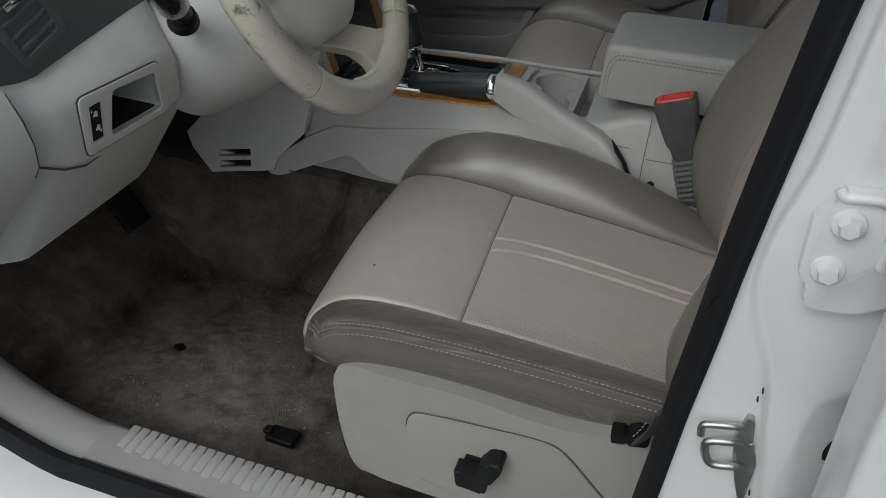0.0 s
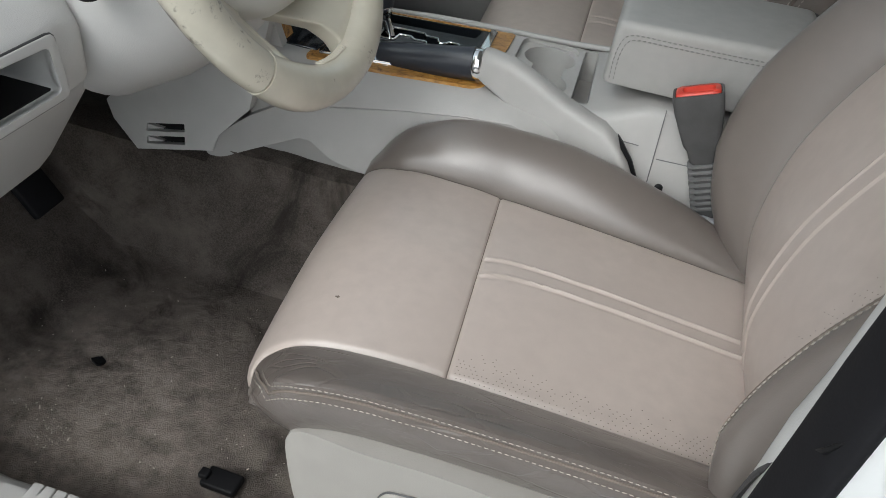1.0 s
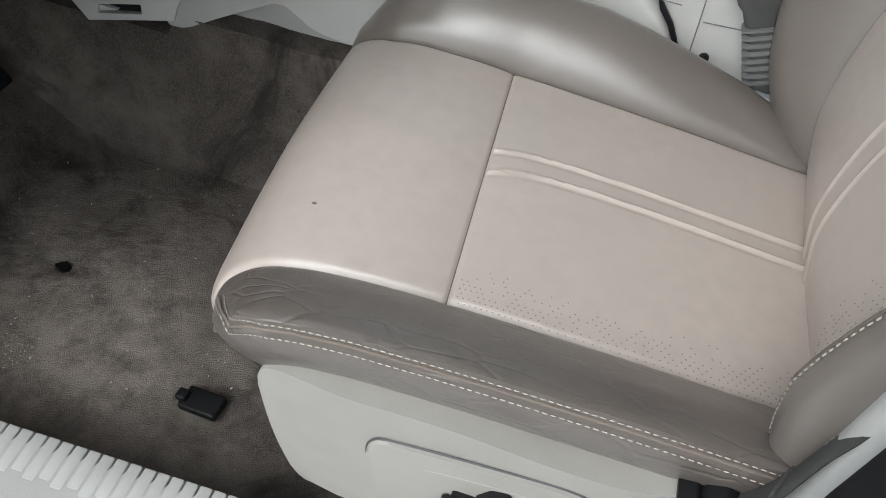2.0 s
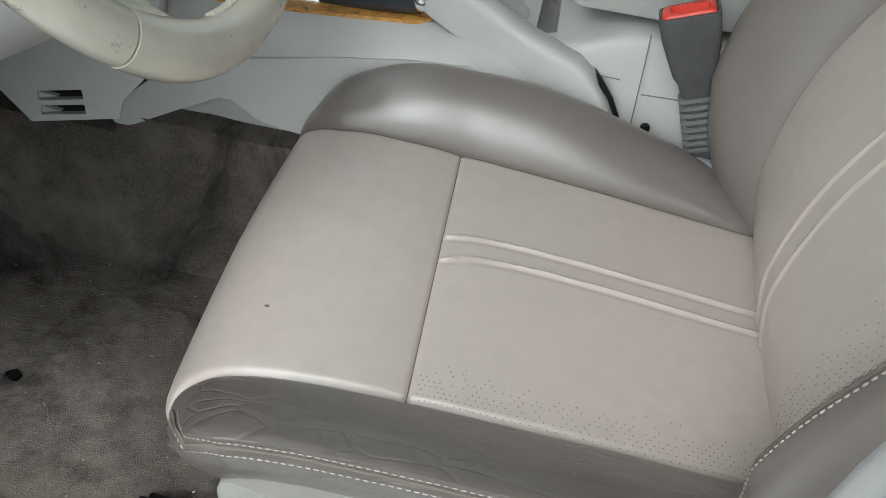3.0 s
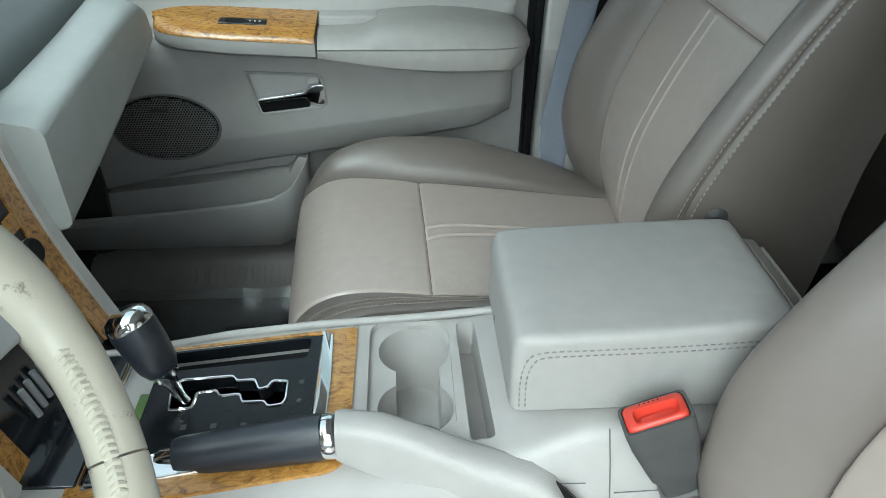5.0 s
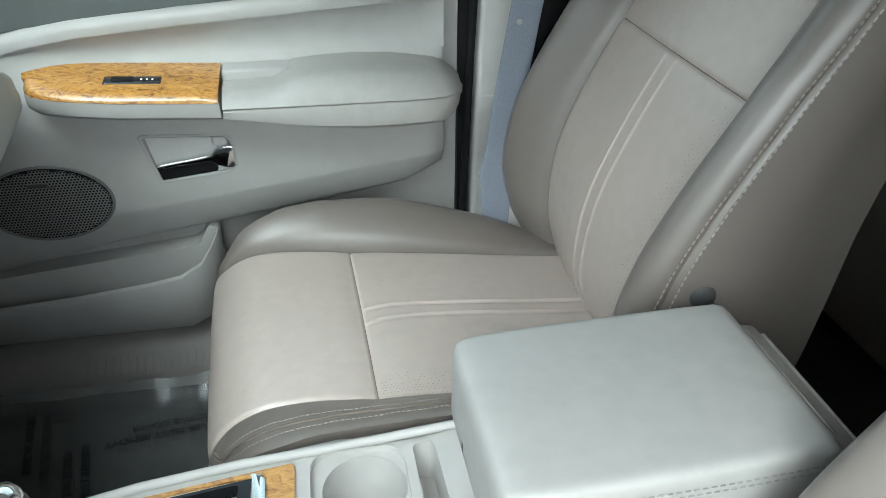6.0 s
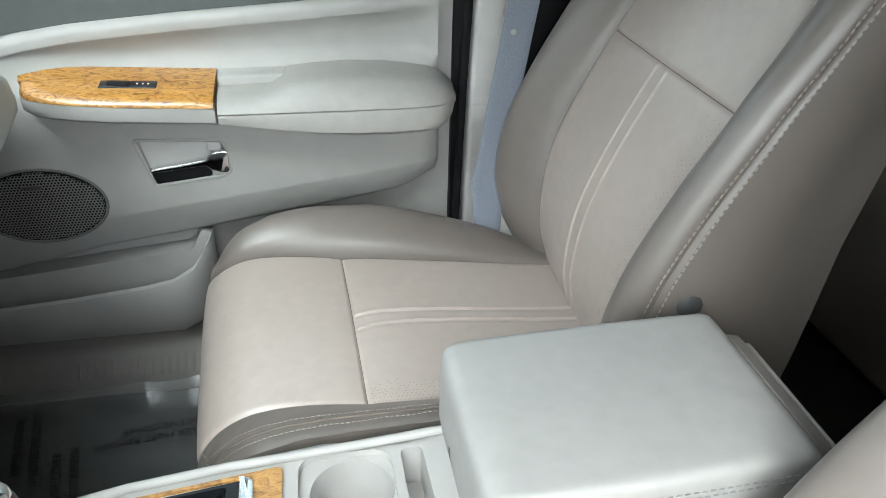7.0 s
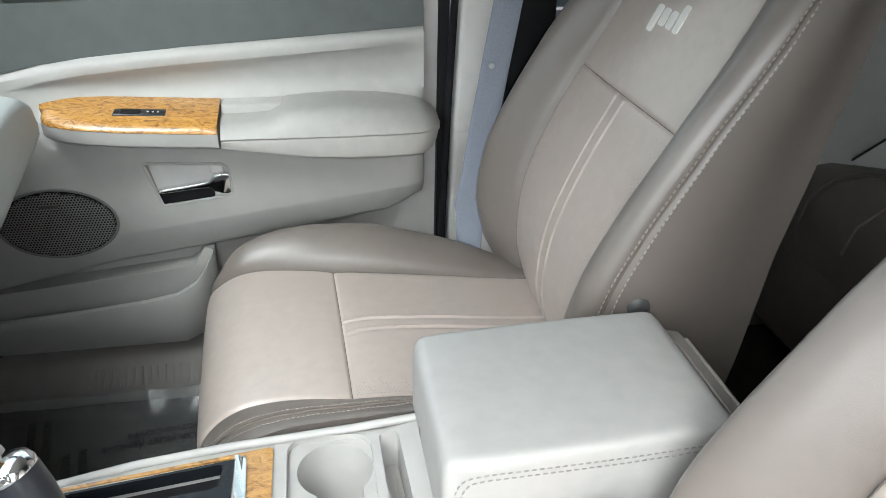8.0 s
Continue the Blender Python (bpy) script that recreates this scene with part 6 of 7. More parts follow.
    # knee panel under it and end cap
    part("knee_panel", loft([[(x + o, y, z) for x, z in ((-0.40, 0.436 + e), (-0.374, 0.430 + e), (-0.385, 0.405 + e), (-0.452, 0.294 + f * 0.3), (-0.462, 0.290 + f * 0.3), (-0.62, 0.30), (-0.62, 0.34), (-0.5, 0.42))] for y, o, e, f in ((-0.658, -0.060, 0.015, 0.0), (-0.618, -0.014, 0.001, 0.001), (-0.610, -0.010, -0.002, 0.002), (-0.5, -0.010, 0.0, 0.010), (-0.42, -0.010, 0.0, 0.018), (-0.395, -0.016, 0.0, 0.022))]), PLASTIC, d, "", 35)
    part("end_cap", loft([[(x, y, z) for x, z in ((-0.70, 0.20), (-0.50, 0.27), (-0.432, 0.36), (-0.377, 0.425), (-0.359, 0.454), (-0.358, 0.475), (-0.364, 0.497), (-0.376, 0.521), (-0.42, 0.56), (-0.70, 0.60))] for y in (-0.735, -0.70, -0.668, -0.6605)]), PLASTIC, d, "pale end cap beside the door opening", 40)
    part("kick_panel", loft([[(x, y, z) for x, z in ((-0.95, 0.10), (-0.80, 0.06), (-0.74, 0.08), (-0.72, 0.26), (-0.66, 0.40), (-0.95, 0.5))] for y in (-0.72, -0.665)]), PLASTIC, d)
    # passenger copy of the pale kick panel, coloured dark as footwell shade
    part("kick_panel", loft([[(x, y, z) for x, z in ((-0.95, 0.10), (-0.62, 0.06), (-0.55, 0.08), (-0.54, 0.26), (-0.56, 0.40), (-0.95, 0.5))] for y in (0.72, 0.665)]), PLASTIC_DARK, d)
    # vent in the slate band
    band = part("instrument_band", loft([[(x, y, z) for x, z in ((-0.58, z0), (-0.403, z0), (-0.401, z0 + 0.015), (-0.428, z0 + 0.10), (-0.58, z0 + 0.10))] for y, z0 in ((-0.70, 0.500), (-0.6, 0.507), (-0.45, 0.528), (-0.30, 0.540), (-0.12, 0.545))]), PLASTIC_SLATE, d, "slate grey band with air vent")
    on_band = lambda u, v, q: Vector((-0.401 - 0.318 * (0.957 * v + 0.15 * u) + q, -0.600 + 0.957 * u - 0.29 * v, 0.523 + 0.29 * u + 0.957 * v))
    hole = rounded([(-0.004, 0.006), (0.046, 0.006), (0.046, 0.066), (-0.004, 0.066)], 0.005, 3)
    rim_out = rounded([(-0.012, -0.001), (0.054, -0.001), (0.054, 0.075), (-0.012, 0.075)], 0.008, 3)
    vent = part("side_vent", carve(extrude(rim_out, on_band, -0.012, 0.0035, 0.001), extrude(hole, on_band, -0.006, 0.05)), PLASTIC_SLATE, band, "slatted side air vent")
    part("vent_hole", extrude(hole, on_band, -0.010, -0.005), BLACK, vent)
    for k in range(5):
        z = 0.011 + 0.0115 * k
        part("slat", extrude([(-0.004, z), (0.046, z), (0.046, z + 0.0030), (-0.004, z + 0.0030)], on_band, -0.004, 0.002, 0.0008), PLASTIC_SLATE, vent)
    part("vent_tab", extrude(rounded([(0.006, 0.045), (0.028, 0.045), (0.028, 0.051), (0.006, 0.051)], 0.002, 2), on_band, 0.0, 0.008, 0.001), CHROME, vent)
    # brake pedal, its black colour standing in for the footwell's shade
    p = thing("pedal", (-0.66, -0.25, 0.10), "worn metal brake pedal deep in the footwell, coloured black for shade", "pedal")
    part("pad", shift(box(-0.035, 0.035, -0.028, 0.028, -0.006, 0.006, 0.004), Matrix.Translation((-0.652, -0.245, 0.105)) @ Matrix.Rotation(radians(55), 4, "Y")), RUBBER, p)
    part("arm", tube([(-0.660, -0.245, 0.11), (-0.70, -0.245, 0.20), (-0.73, -0.245, 0.36)], 0.007, 8), BLACK, p)


# ---- driver side opening ----
def driver_sill():
    s = thing("trim", (-0.1, -0.66, 0.05), "pale ribbed plastic scuff plate on the door sill", "sill plate", kind="structure")
    def run(x):
        return lerp_table([(-0.75, -0.560), (-0.62, -0.588), (-0.52, -0.608), (-0.41, -0.622), (0.2, -0.612)], x)
    secs = []
    for x in np.linspace(-0.80, 0.24, 40):
        y = run(x)
        up = 0.10 * max(0.0, (-0.42 - x) / 0.35) ** 2
        secs.append([(x, yy, z + up) for yy, z in ((y + 0.018, 0.005), (y + 0.010, 0.060), (y, 0.078), (y - 0.014, 0.084), (y - 0.052, 0.082), (y - 0.062, 0.076), (y - 0.062, 0.04), (y, 0.0))])
    plate = part("scuff_plate", loft(secs), PLASTIC_CONSOLE, s)
    slab = [[(x, y, z) for y, z in ((run(x) - 0.060, 0.080), (run(x) - 0.060, 0.0865), (run(x) - 0.012, 0.0872), (run(x) - 0.008, 0.0855), (run(x) - 0.008, 0.080))] for x in np.linspace(-0.385, 0.23, 24)]
    part("step_plate", loft(slab), PLASTIC_CONSOLE, s, "flat ribbed step plate")
    for k in range(44):
        x = -0.36 + 0.0125 * k
        y = run(x)
        part("rib", box(x, x + 0.0113, y - 0.034 - 0.004 * (k % 2), y + 0.0010, 0.0745, 0.0877, 0.0020, 2), PLASTIC_CONSOLE, plate)
    sec = [[(x, y - 0.062 - o, z + 0.10 * max(0.0, (-0.42 - x) / 0.35) ** 2) for o, z in ((0, 0.085), (0.006, 0.093), (0.014, 0.093), (0.020, 0.083), (0.018, 0.05), (0.0, 0.05))] for x, y in ((x, run(x)) for x in np.linspace(-0.85, 0.24, 40))]
    part("sill_seal", loft(sec), RUBBER, s, "black rubber door seal")
    sec = [[(x, y - 0.078 - o, z + 0.10 * max(0.0, (-0.42 - x) / 0.35) ** 2) for o, z in ((0, 0.065), (0.03, 0.062), (0.075, 0.045), (0.10, 0.0), (0.10, -0.1), (0, -0.1))] for x, y in ((x, run(x)) for x in np.linspace(-0.95, 0.24, 40))]
    part("sill_paint", loft(sec), PAINT, s, "white painted body sill")


def passenger_sill():
    s = thing("trim", (-0.1, 0.62, 0.05), "ribbed sill plate by the passenger door, darkened for shade", "sill plate", kind="structure")
    secs = [[(x, yy, z) for yy, z in ((0.606, 0.005), (0.612, 0.028), (0.640, 0.060), (0.655, 0.072), (0.72, 0.080), (0.72, 0.0))] for x in (-0.62, -0.3, 0.0, 0.3)]
    plate = part("scuff_plate", loft(secs), SILL_PLASTIC_SHADED, s)
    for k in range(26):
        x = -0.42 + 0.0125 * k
        part("rib", shift(box(x, x + 0.005, -0.016, 0.016, -0.002, 0.002, 0.001, 2), Matrix.Translation((0, 0.626, 0.0445)) @ Matrix.Rotation(radians(49), 4, "X")), SILL_PLASTIC_SHADED, plate)


def b_pillar():
    b = thing("wall_driver", (0.26, -0.68, 0.0), "white painted door pillar with black rubber seal", "door pillar", kind="structure")
    # the seal is a deep bulb over the flange, with a soft lip towards the outside
    secs = []
    for z, x0, x1 in ((0.05, 0.214, 0.203), (0.25, 0.216, 0.203), (0.31, 0.2176, 0.205), (0.39, 0.219, 0.205), (0.46, 0.222, 0.2075), (0.52, 0.2233, 0.209), (0.58, 0.226, 0.212), (0.70, 0.233, 0.220), (0.85, 0.244, 0.232), (1.05, 0.258, 0.246)):
        secs.append([(x, y, z) for x, y in rounded([(x0 + 0.002, -0.674), (x0, -0.684), (x0 - 0.006, -0.687), (x0 - 0.011, -0.679), (x1, -0.655), (x1, -0.641), (x1 + 0.006, -0.634), (x0 + 0.008, -0.640), (x0 + 0.008, -0.668)], 0.005, 3)])
    part("seal", loft(secs), RUBBER, b, "thick black rubber door seal")
    part("seal_split", tube([(0.2135, -0.6795, 0.505), (0.2118, -0.6765, 0.497), (0.2102, -0.673, 0.488), (0.2090, -0.668, 0.482)], [0.0004, 0.0016, 0.0020, 0.0005], 6), BLACK, b)
    # painted pillar: a plain strip along the seal, a winding pressed step, the proud hinge field, then the turn behind the rear door
    bead = [(-0.1, 0.30), (0.30, 0.292), (0.33, 0.288), (0.3775, 0.276), (0.436, 0.264), (0.454, 0.2573), (0.48, 0.2445), (0.50, 0.237), (0.518, 0.2325), (0.54, 0.2315), (0.56, 0.233), (0.58, 0.237), (0.602, 0.241), (0.63, 0.2435), (0.72, 0.248), (1.06, 0.262)]
    def skin(x, z):
        step = lerp_table([(-0.1, 0.002), (0.36, 0.004), (0.45, 0.009), (0.7, 0.010), (1.06, 0.010)], z)
        q = min(1.0, max(0.0, (x - lerp_table(bead, z)) / 0.008 + 0.5))
        back = max(0.0, 1.0 - max(0.0, x - lerp_table(bead, z)) / 0.022)
        y = -0.679 + step * q * q * (3 - 2 * q) * back * back - 0.004 * (1 - back)
        turn = lerp_table([(-0.1, 0.292), (0.40, 0.292), (0.436, 0.294), (0.455, 0.312), (0.52, 0.335), (1.06, 0.345)], z)
        return y + 0.9 * max(0.0, x - turn) ** 1.2
    xs = [0.228 + 0.0012 * k for k in range(64)] + [0.308 + 0.004 * k for k in range(10)]
    secs = [[(0.2255 + lerp_table([(-0.1, -0.012), (0.31, -0.009), (0.46, -0.003), (0.58, 0.0), (1.05, 0.03)], z), -0.678, z)] + [(x, skin(x, z) + max(0.0, z - 0.62) * 0.06, z) for x in xs] + [(0.42, -0.62, z), (0.42, -0.60, z), (0.245, -0.60, z), (0.238, -0.64, z)] for z in [-0.10 + 0.08 * k for k in range(5)] + [0.28 + 0.005 * k for k in range(90)] + [0.74 + 0.08 * k for k in range(5)]]
    part("painted_post", loft(secs), PAINT, b, "", 60)
    tr = [[(x + d, y, z) for x, y in rounded([(0.219, -0.612), (0.219, -0.600), (0.226, -0.585), (0.40, -0.575), (0.40, -0.620), (0.232, -0.622)], 0.004, 3)] for z, d in ((0.08, -0.004), (0.3, 0.0), (0.38, 0.0), (0.43, 0.001), (0.47, 0.006), (0.6, 0.012), (1.05, 0.05))]
    part("inner_trim", loft(tr), PLASTIC, b, "pale inner pillar trim")
    for x, z in ((0.2602, 0.434), (0.2592, 0.4255), (0.279, 0.334)):
        part("paint_chip", extrude(rounded([(x - 0.0004, z - 0.0014), (x + 0.0005, z - 0.0008), (x + 0.0002, z + 0.0016), (x - 0.0004, z + 0.0008)], 0.0002, 2), lambda a, c, q: Vector((a, q, c)), -0.676, -0.6832), BLACK, b)
    # door striker: a waisted plate, a closed loop and a bent hook above it
    face = lambda x, z, q: Vector((x, q, z))
    st = part("striker_plate", extrude(rounded([(0.2574, 0.410), (0.2626, 0.408), (0.2675, 0.384), (0.2745, 0.3685), (0.2757, 0.337), (0.2763, 0.327), (0.2717, 0.328), (0.2651, 0.345), (0.2570, 0.370), (0.2539, 0.387)], 0.003, 3), face, -0.678, -0.685, 0.0015), STEEL, b, "zinc door striker")
    part("striker_loop", tube([tuple(p) for p in curve([(0.2590, -0.684, 0.3830), (0.2530, -0.689, 0.3872), (0.2385, -0.690, 0.3837), (0.2357, -0.690, 0.3780), (0.2388, -0.690, 0.3672), (0.2450, -0.690, 0.3616), (0.2600, -0.689, 0.3640), (0.2680, -0.684, 0.3590)], 5)], 0.0031, 10), STEEL, st)
    part("striker_hook", tube([tuple(p) for p in curve([(0.2580, -0.684, 0.3985), (0.2497, -0.689, 0.4025), (0.2340, -0.690, 0.3990), (0.2298, -0.690, 0.3965), (0.2296, -0.690, 0.3910), (0.2304, -0.690, 0.3870)], 5)], 0.0029, 10), STEEL, st)
    part("rivet", lathe((0.2665, -0.685, 0.384), (0, -1, 0), ((-0.001, 0.0026), (0.0006, 0.0024), (0.0010, 0.0012)), 12), STEEL, st)
    # hinge of the rear door with two bolts
    hg = part("hinge_plate", extrude(rounded([(0.2558, 0.598), (0.2558, 0.589), (0.2468, 0.579), (0.2503, 0.5395), (0.2575, 0.533), (0.2580, 0.5224), (0.2631, 0.517), (0.2884, 0.520), (0.330, 0.548), (0.330, 0.612), (0.2787, 0.600)], 0.002, 3), face, -0.684, -0.6935, 0.0015), PAINT, b, "white painted hinge leaf")
    part("hinge_lip", tube([tuple(p) for p in curve([(0.2550, -0.690, 0.5985), (0.2590, -0.692, 0.5945), (0.2680, -0.693, 0.5960), (0.2790, -0.694, 0.5970), (0.2860, -0.694, 0.5900), (0.2890, -0.694, 0.575), (0.291, -0.694, 0.555)], 6)], 0.0034, 10), PAINT, hg)
    for x, z in ((0.2656, 0.5791), (0.2646, 0.5470)):
        part("washer", lathe((x, -0.6935, z), (-0.05, -1, 0.05), ((-0.002, 0.0098), (0.0014, 0.0098), (0.0026, 0.0088), (0.0030, 0.006)), 28), PAINT, hg)
        part("bolt", lathe((x, -0.6960, z), (-0.05, -1, 0.05), ((0, 0.0066), (0.0056, 0.0064), (0.0066, 0.0055), (0.0068, 0.003)), 6), PAINT, hg, "white painted hex bolt")
    part("grommet", lathe((0.3125, -0.665, 0.388), (-0.6, -1, 0), ((-0.012, 0.016), (0.0, 0.016), (0.004, 0.012), (0.006, 0.006)), 20), RUBBER, b, "black rubber cable grommet")
    rd = thing("door_2", (0.30, -0.76, 0.0), "white painted edge of the rear door", "car door", kind="structure")
    part("edge_panel", loft([[(x + d, y, z) for x, y in rounded([(0.281, -0.750), (0.284, -0.800), (0.60, -0.805), (0.60, -0.750)], 0.006, 3)] for z, d in ((-0.1, 0.03), (0.3, 0.018), (0.42, 0.010), (0.51, 0.003), (0.57, 0.0), (0.95, -0.006))]), PAINT, rd)


def side_shield():
    s = thing("seat_side_panel", (0.05, -0.60, 0.1), "taupe plastic skirt of the driver seat with power switches", "seat trim")
    out = [(-0.116, 0.222), (-0.108, 0.237), (-0.084, 0.249), (-0.042, 0.255), (0.0, 0.258), (0.045, 0.257), (0.10, 0.252), (0.15, 0.255), (0.20, 0.275), (0.30, 0.31), (0.30, 0.12), (0.20, 0.10), (-0.05, 0.096), (-0.086, 0.094), (-0.098, 0.110), (-0.111, 0.150), (-0.119, 0.206)]
    put = lambda x, z, d: Vector((x, -0.572 - d + 0.012 * max(0, (-0.02 - x) / 0.08) ** 2, z))
    part("skirt", extrude([tuple(p) for p in curve(out, 4, closed=True)], put, 0.0, 0.022, 0.014, 5), SEAT_PLASTIC, s)
    inner = [(-0.026, 0.187), (-0.022, 0.214), (0.0, 0.221), (0.063, 0.227), (0.114, 0.230), (0.137, 0.222), (0.165, 0.195), (0.205, 0.150), (0.20, 0.128), (0.10, 0.120), (0.005, 0.120), (-0.012, 0.132)]
    part("control_panel", extrude([tuple(p) for p in curve(inner, 4, closed=True)], put, 0.018, 0.026, 0.004, 3), SEAT_PLASTIC, s, "raised switch panel")
    rim = [put(x, z, 0.0225) for x, z in curve(inner, 6, closed=True)]
    part("panel_joint", tube(rim + rim[:1], 0.0010, 6), PLASTIC_DARK, s, "dark joint round the switch panel")
    part("panel_crease", tube([put(x, z, 0.0258) for x, z in ((0.0, 0.196), (0.03, 0.203), (0.075, 0.2085), (0.12, 0.208))], [0.0002, 0.0007, 0.0007, 0.0002], 6), SEAT_PLASTIC, s)
    part("switch", extrude(rounded([(0.033, 0.178), (0.046, 0.178), (0.056, 0.183), (0.066, 0.188), (0.070, 0.160), (0.066, 0.155), (0.037, 0.155)], 0.004, 3), put, 0.028, 0.046, 0.005, 3), BLACK, s, "black cushion adjuster switch")
    part("switch_stem", extrude(rounded([(0.040, 0.185), (0.062, 0.185), (0.062, 0.160), (0.040, 0.160)], 0.003, 2), put, 0.020, 0.030), BLACK, s)
    part("recline_switch", extrude(rounded([(0.056, 0.186), (0.066, 0.203), (0.080, 0.206), (0.083, 0.198), (0.072, 0.172), (0.066, 0.172)], 0.004, 3), put, 0.024, 0.048, 0.005, 3), BLACK, s, "black recline switch")
    return s


def belt_anchor():
    b = thing("seat_belt", (0.22, -0.60, 0.30), "dark grey lap belt and bracket beside the driver seat", "seat belt")
    path = curve([(0.203, -0.590, 0.270), (0.210, -0.594, 0.285), (0.217, -0.597, 0.313), (0.221, -0.596, 0.348), (0.224, -0.595, 0.373), (0.230, -0.594, 0.400), (0.255, -0.585, 0.48), (0.30, -0.575, 0.62)], 6)
    web = material("dark_webbing", (0.085, 0.082, 0.082), 0.8, vary=0.35, scale=900, bump=0.6, bump_scale=1500)
    part("webbing", tube([tuple(p) for p in path], 0.021, 12, flat=0.12), web, b)
    # doubled end sewn round the anchor tongue
    part("sewn_end", tube([tuple(p + Vector((-0.004, -0.004, 0))) for p in path[3:15]], 0.0215, 12, flat=0.14), web, b)
    for s in (-1, 1):
        part("stitch", stitches([p + Vector((-0.006, -0.0068 + 0.0005 * s, 0.0)) + Vector((0.009 * s, 0, 0.003 * s)) for p in path[4:12]], 0.0035, 0.0022, 0.0007), THREAD, b)
    part("tongue", extrude(rounded([(0.186, 0.276), (0.198, 0.286), (0.208, 0.284), (0.208, 0.266), (0.190, 0.262)], 0.004, 3), lambda x, z, q: Vector((x, q, z)), -0.600, -0.586, 0.003), BLACK, b)
    part("socket", extrude(rounded([(0.173, 0.2725), (0.184, 0.276), (0.190, 0.271), (0.188, 0.264), (0.1755, 0.261)], 0.002, 2), lambda x, z, q: Vector((x, q, z)), -0.601, -0.580, 0.002), BLACK, b, "black anchor socket")


def lost_cap():
    c = thing("plastic_cover", (-0.235, -0.515, 0.005), "small broken black plastic cover lying on the carpet", "plastic piece")
    m = Matrix.Translation((-0.225, -0.513, 0.012)) @ Matrix.Rotation(radians(-6), 4, "Z") @ Matrix.Rotation(radians(-8), 4, "Y")
    part("shell", shift(box(-0.022, 0.022, -0.013, 0.013, -0.006, 0.004, 0.003), m), BLACK, c)
    part("clip", shift(box(-0.026, -0.014, -0.008, 0.004, 0.002, 0.010, 0.002), m), BLACK, c)


# ---- passenger floor film ----
def film():
    f = thing("protective_film", (-0.35, 0.42, 0.0), "clear printed protective film over the passenger carpet", "plastic film")
    secs = []
    for x in np.linspace(-0.62, -0.19, 44):
        row = []
        for y in np.linspace(0.20, 0.585, 40):
            z = 0.008 + 0.004 * noise.noise(Vector((x * 14, y * 14, 2))) + 0.003 * noise.noise(Vector((x * 40, y * 25, 7))) + max(0, y - 0.55) * 0.9 + max(0.0, -0.57 - x) * 0.6
            if x > -0.27:
                z += 0.016 * min(1.0, (x + 0.27) / 0.05) * abs(noise.noise(Vector((x * 60, y * 45, 1)))) + 0.10 * max(0.0, x + 0.235)
            row.append((x, y, z + 0.004))
        secs.append(row)
    sh = part("sheet", loft(secs, closed=False, caps=False), FILM, f)
    sh.visible_shadow = False
    def line(text, x, y, ang, size=0.020):
        letters(text, size, 0.0003, Matrix.Translation((x, y, 0.0195)) @ Matrix.Rotation(radians(ang), 4, "Z"), INK, "print", f)
    line("DEALER MUST REMOVE", -0.285, 0.487, 187, 0.0165)
    line("PROTECTIVE COVER", -0.262, 0.512, 187, 0.0165)
    line("DEALER MUST REMOVE", -0.381, 0.40, 101, 0.0165)
    line("PROTECTIVE COVER", -0.405, 0.40, 101, 0.0165)
    line("PROTECTIVE COVER", -0.455, 0.50, 101, 0.0165)
    line("REMOVE BEFORE", -0.478, 0.50, 101, 0.0165)


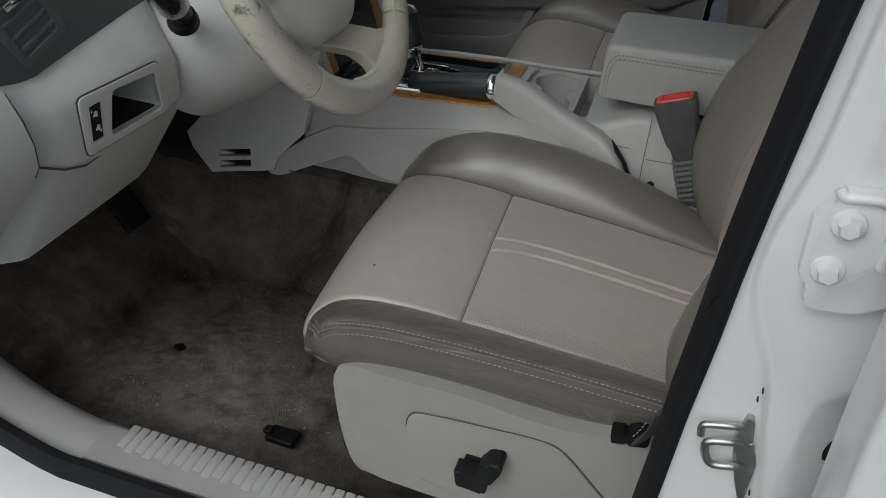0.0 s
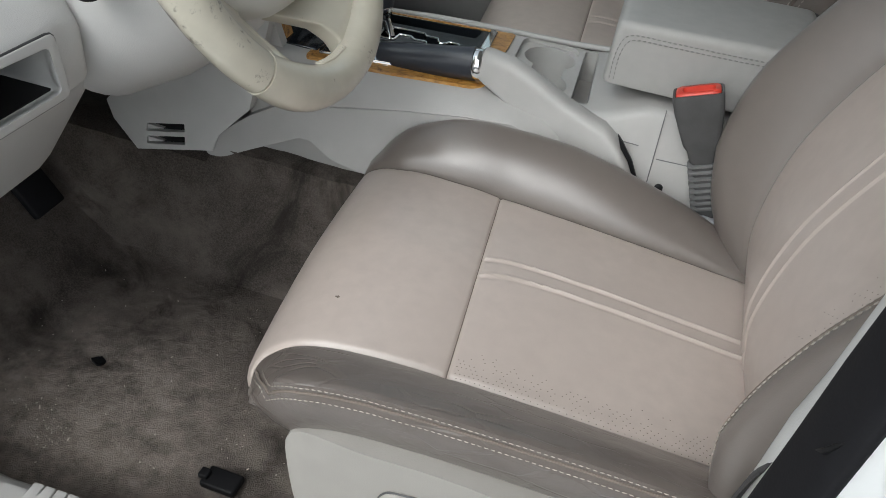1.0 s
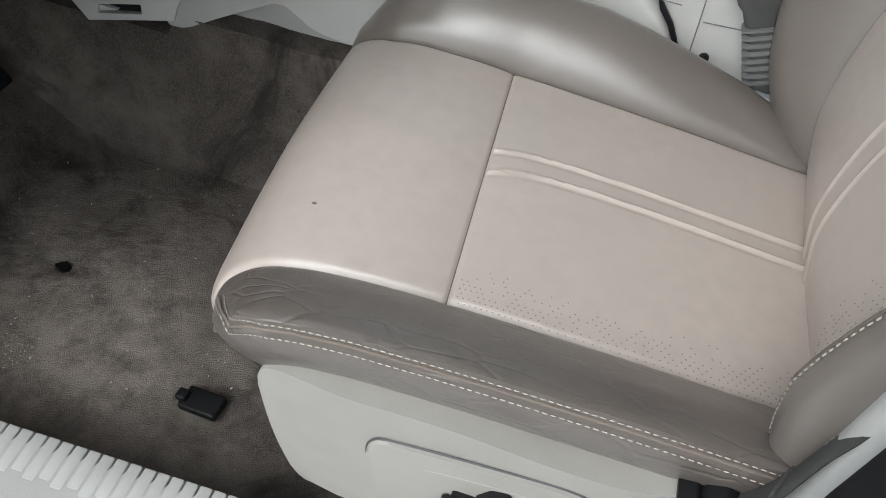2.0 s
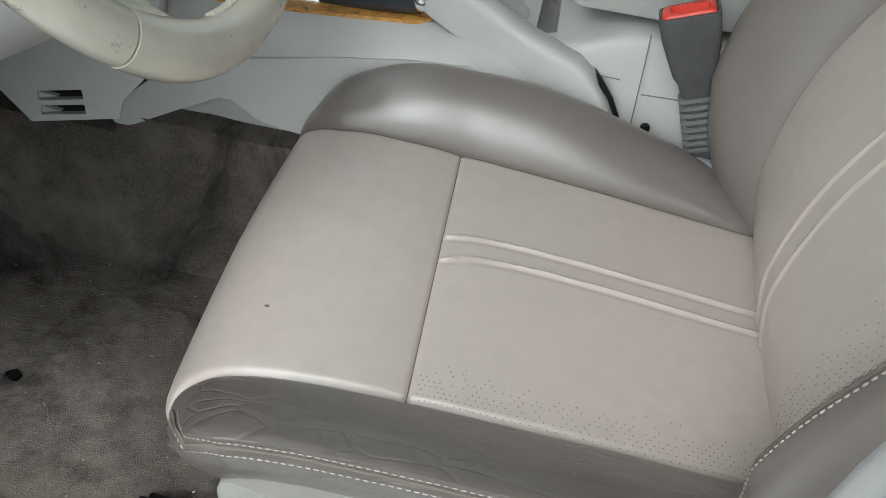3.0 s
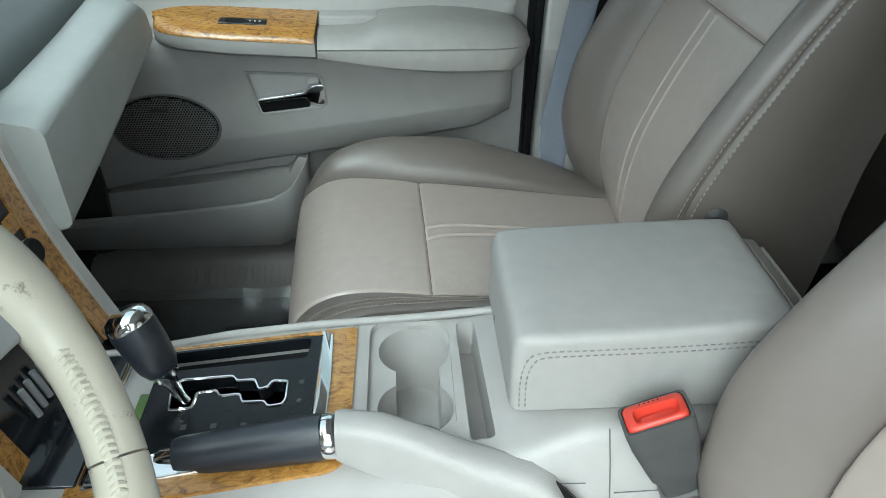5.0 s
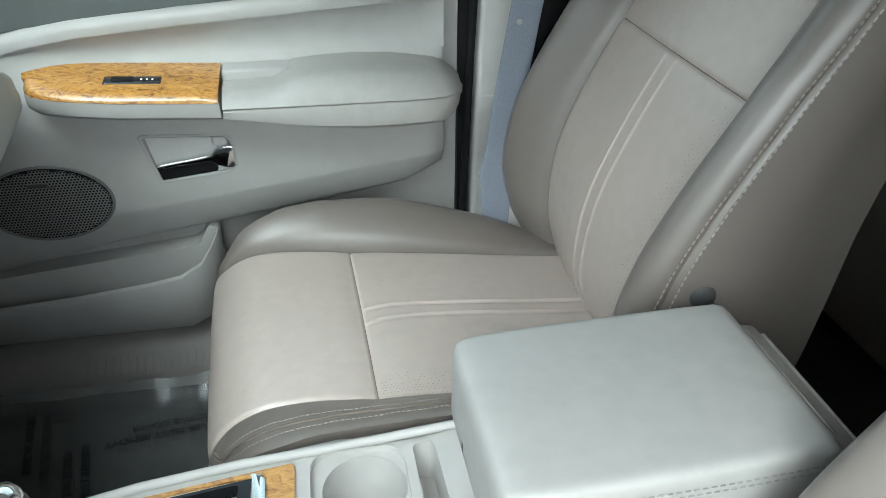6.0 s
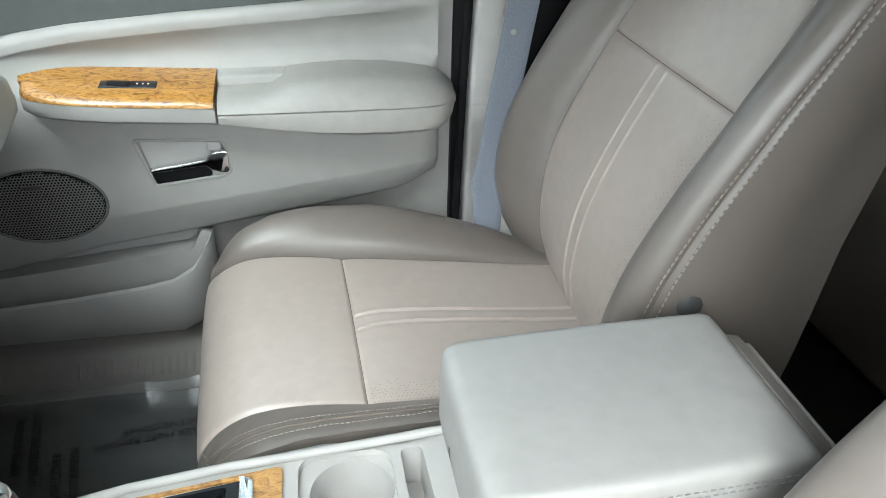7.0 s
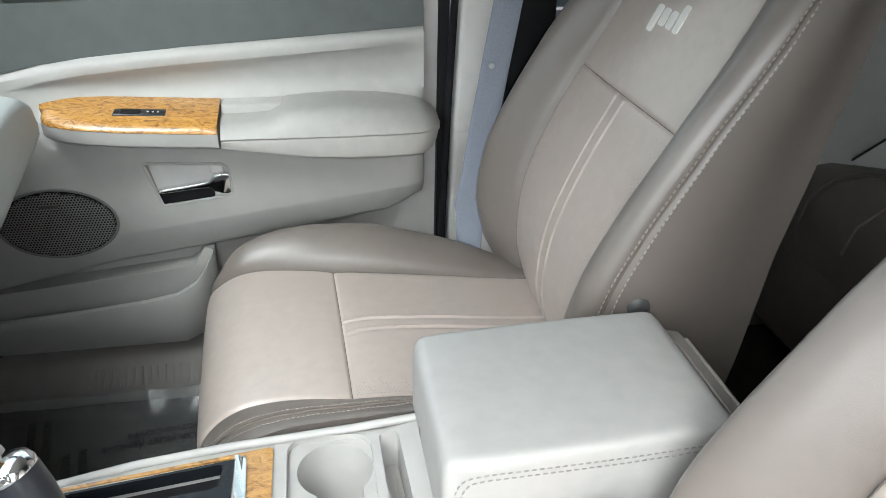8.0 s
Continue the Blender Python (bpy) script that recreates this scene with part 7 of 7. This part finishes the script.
def rear_bench():
    b = thing("rear_bench", (1.1, 0.0, 0.0), "brown-taupe leather rear bench seat with welts", "rear seat")
    for yc in (0.36, -0.36):
        secs = []
        for x, z, w in ((0.80, 0.20, 0.30), (0.785, 0.29, 0.32), (0.80, 0.335, 0.33), (0.84, 0.362, 0.335), (0.90, 0.368, 0.335), (1.0, 0.352, 0.335), (1.2, 0.32, 0.33)):
            secs.append([(x, yc + w * q, z - 0.03 * abs(q) ** 6 - (0.012 if abs(abs(q) - 0.62) < 0.03 else 0.0)) for q in (-1, -0.97, -0.9, -0.8, -0.65, -0.62, -0.59, -0.4, -0.15, 0, 0.15, 0.4, 0.59, 0.62, 0.65, 0.8, 0.9, 0.97, 1)])
        part("cushion", loft(secs, closed=False, caps=False), REAR_HIDE, b)
        for q in (-0.62, 0.62, -0.25, 0.25):
            part("welt", tube([(x, yc + w * q, z - 0.03 * abs(q) ** 6 + 0.002) for x, z, w in ((0.785, 0.29, 0.32), (0.80, 0.335, 0.33), (0.84, 0.362, 0.335), (0.90, 0.368, 0.335), (1.0, 0.352, 0.335), (1.2, 0.32, 0.33))], 0.003, 8), REAR_HIDE, b, "sewn welt")
        part("front_face", box(0.795, 0.85, yc - 0.32, yc + 0.32, 0.05, 0.27, 0.02), REAR_HIDE, b)
        secs = []
        for x, z, w in ((1.18, 0.28, 0.32), (1.20, 0.4, 0.325), (1.25, 0.6, 0.32), (1.30, 0.78, 0.30), (1.33, 0.82, 0.28), (1.37, 0.83, 0.27)):
            secs.append([(x - 0.03 * abs(q) ** 2, yc + w * q, z) for q in (-1, -0.9, -0.62, -0.59, -0.3, 0, 0.3, 0.59, 0.62, 0.9, 1)])
        part("backrest", loft(secs, closed=False, caps=False), REAR_HIDE, b)
    strap = thing("seat_belt", (0.95, 0.66, 0.36), "dark rear seat belt webbing across the pale trim", "seat belt")
    part("webbing", tube([(0.94, 0.655, 0.36), (0.98, 0.60, 0.44), (1.05, 0.50, 0.56)], 0.016, 10, flat=0.15), BLACK, strap)
    part("base", box(0.83, 1.4, -0.64, 0.64, 0.0, 0.24, 0.02), BLACK, b)


terrain()
floor_pan()
roof_and_glass()
rear_sides()
passenger_door()
passenger_pillar()
driver_sill()
passenger_sill()
b_pillar()
dashboard()
console()
vent_panel()
car_seat(-0.362, "taupe leather driver seat, pale inserts, worn bolsters", "front seats", -0.024)
car_seat(0.353, "taupe leather passenger seat, pale inserts and darker bolsters", "front seats")
rear_bench()
side_shield()
belt_anchor()
steering_wheel()
armrest()
handbrake()
shifter()
buckle(Matrix.Translation((0.219, -0.134, 0.270)) @ Matrix.Rotation(radians(-21.5), 4, "Y") @ Matrix.Rotation(radians(-3), 4, "X"), "seat belt buckle with red button on a ribbed stalk")
seat_belt()
film()
lost_cap()
dirt_on_floor()
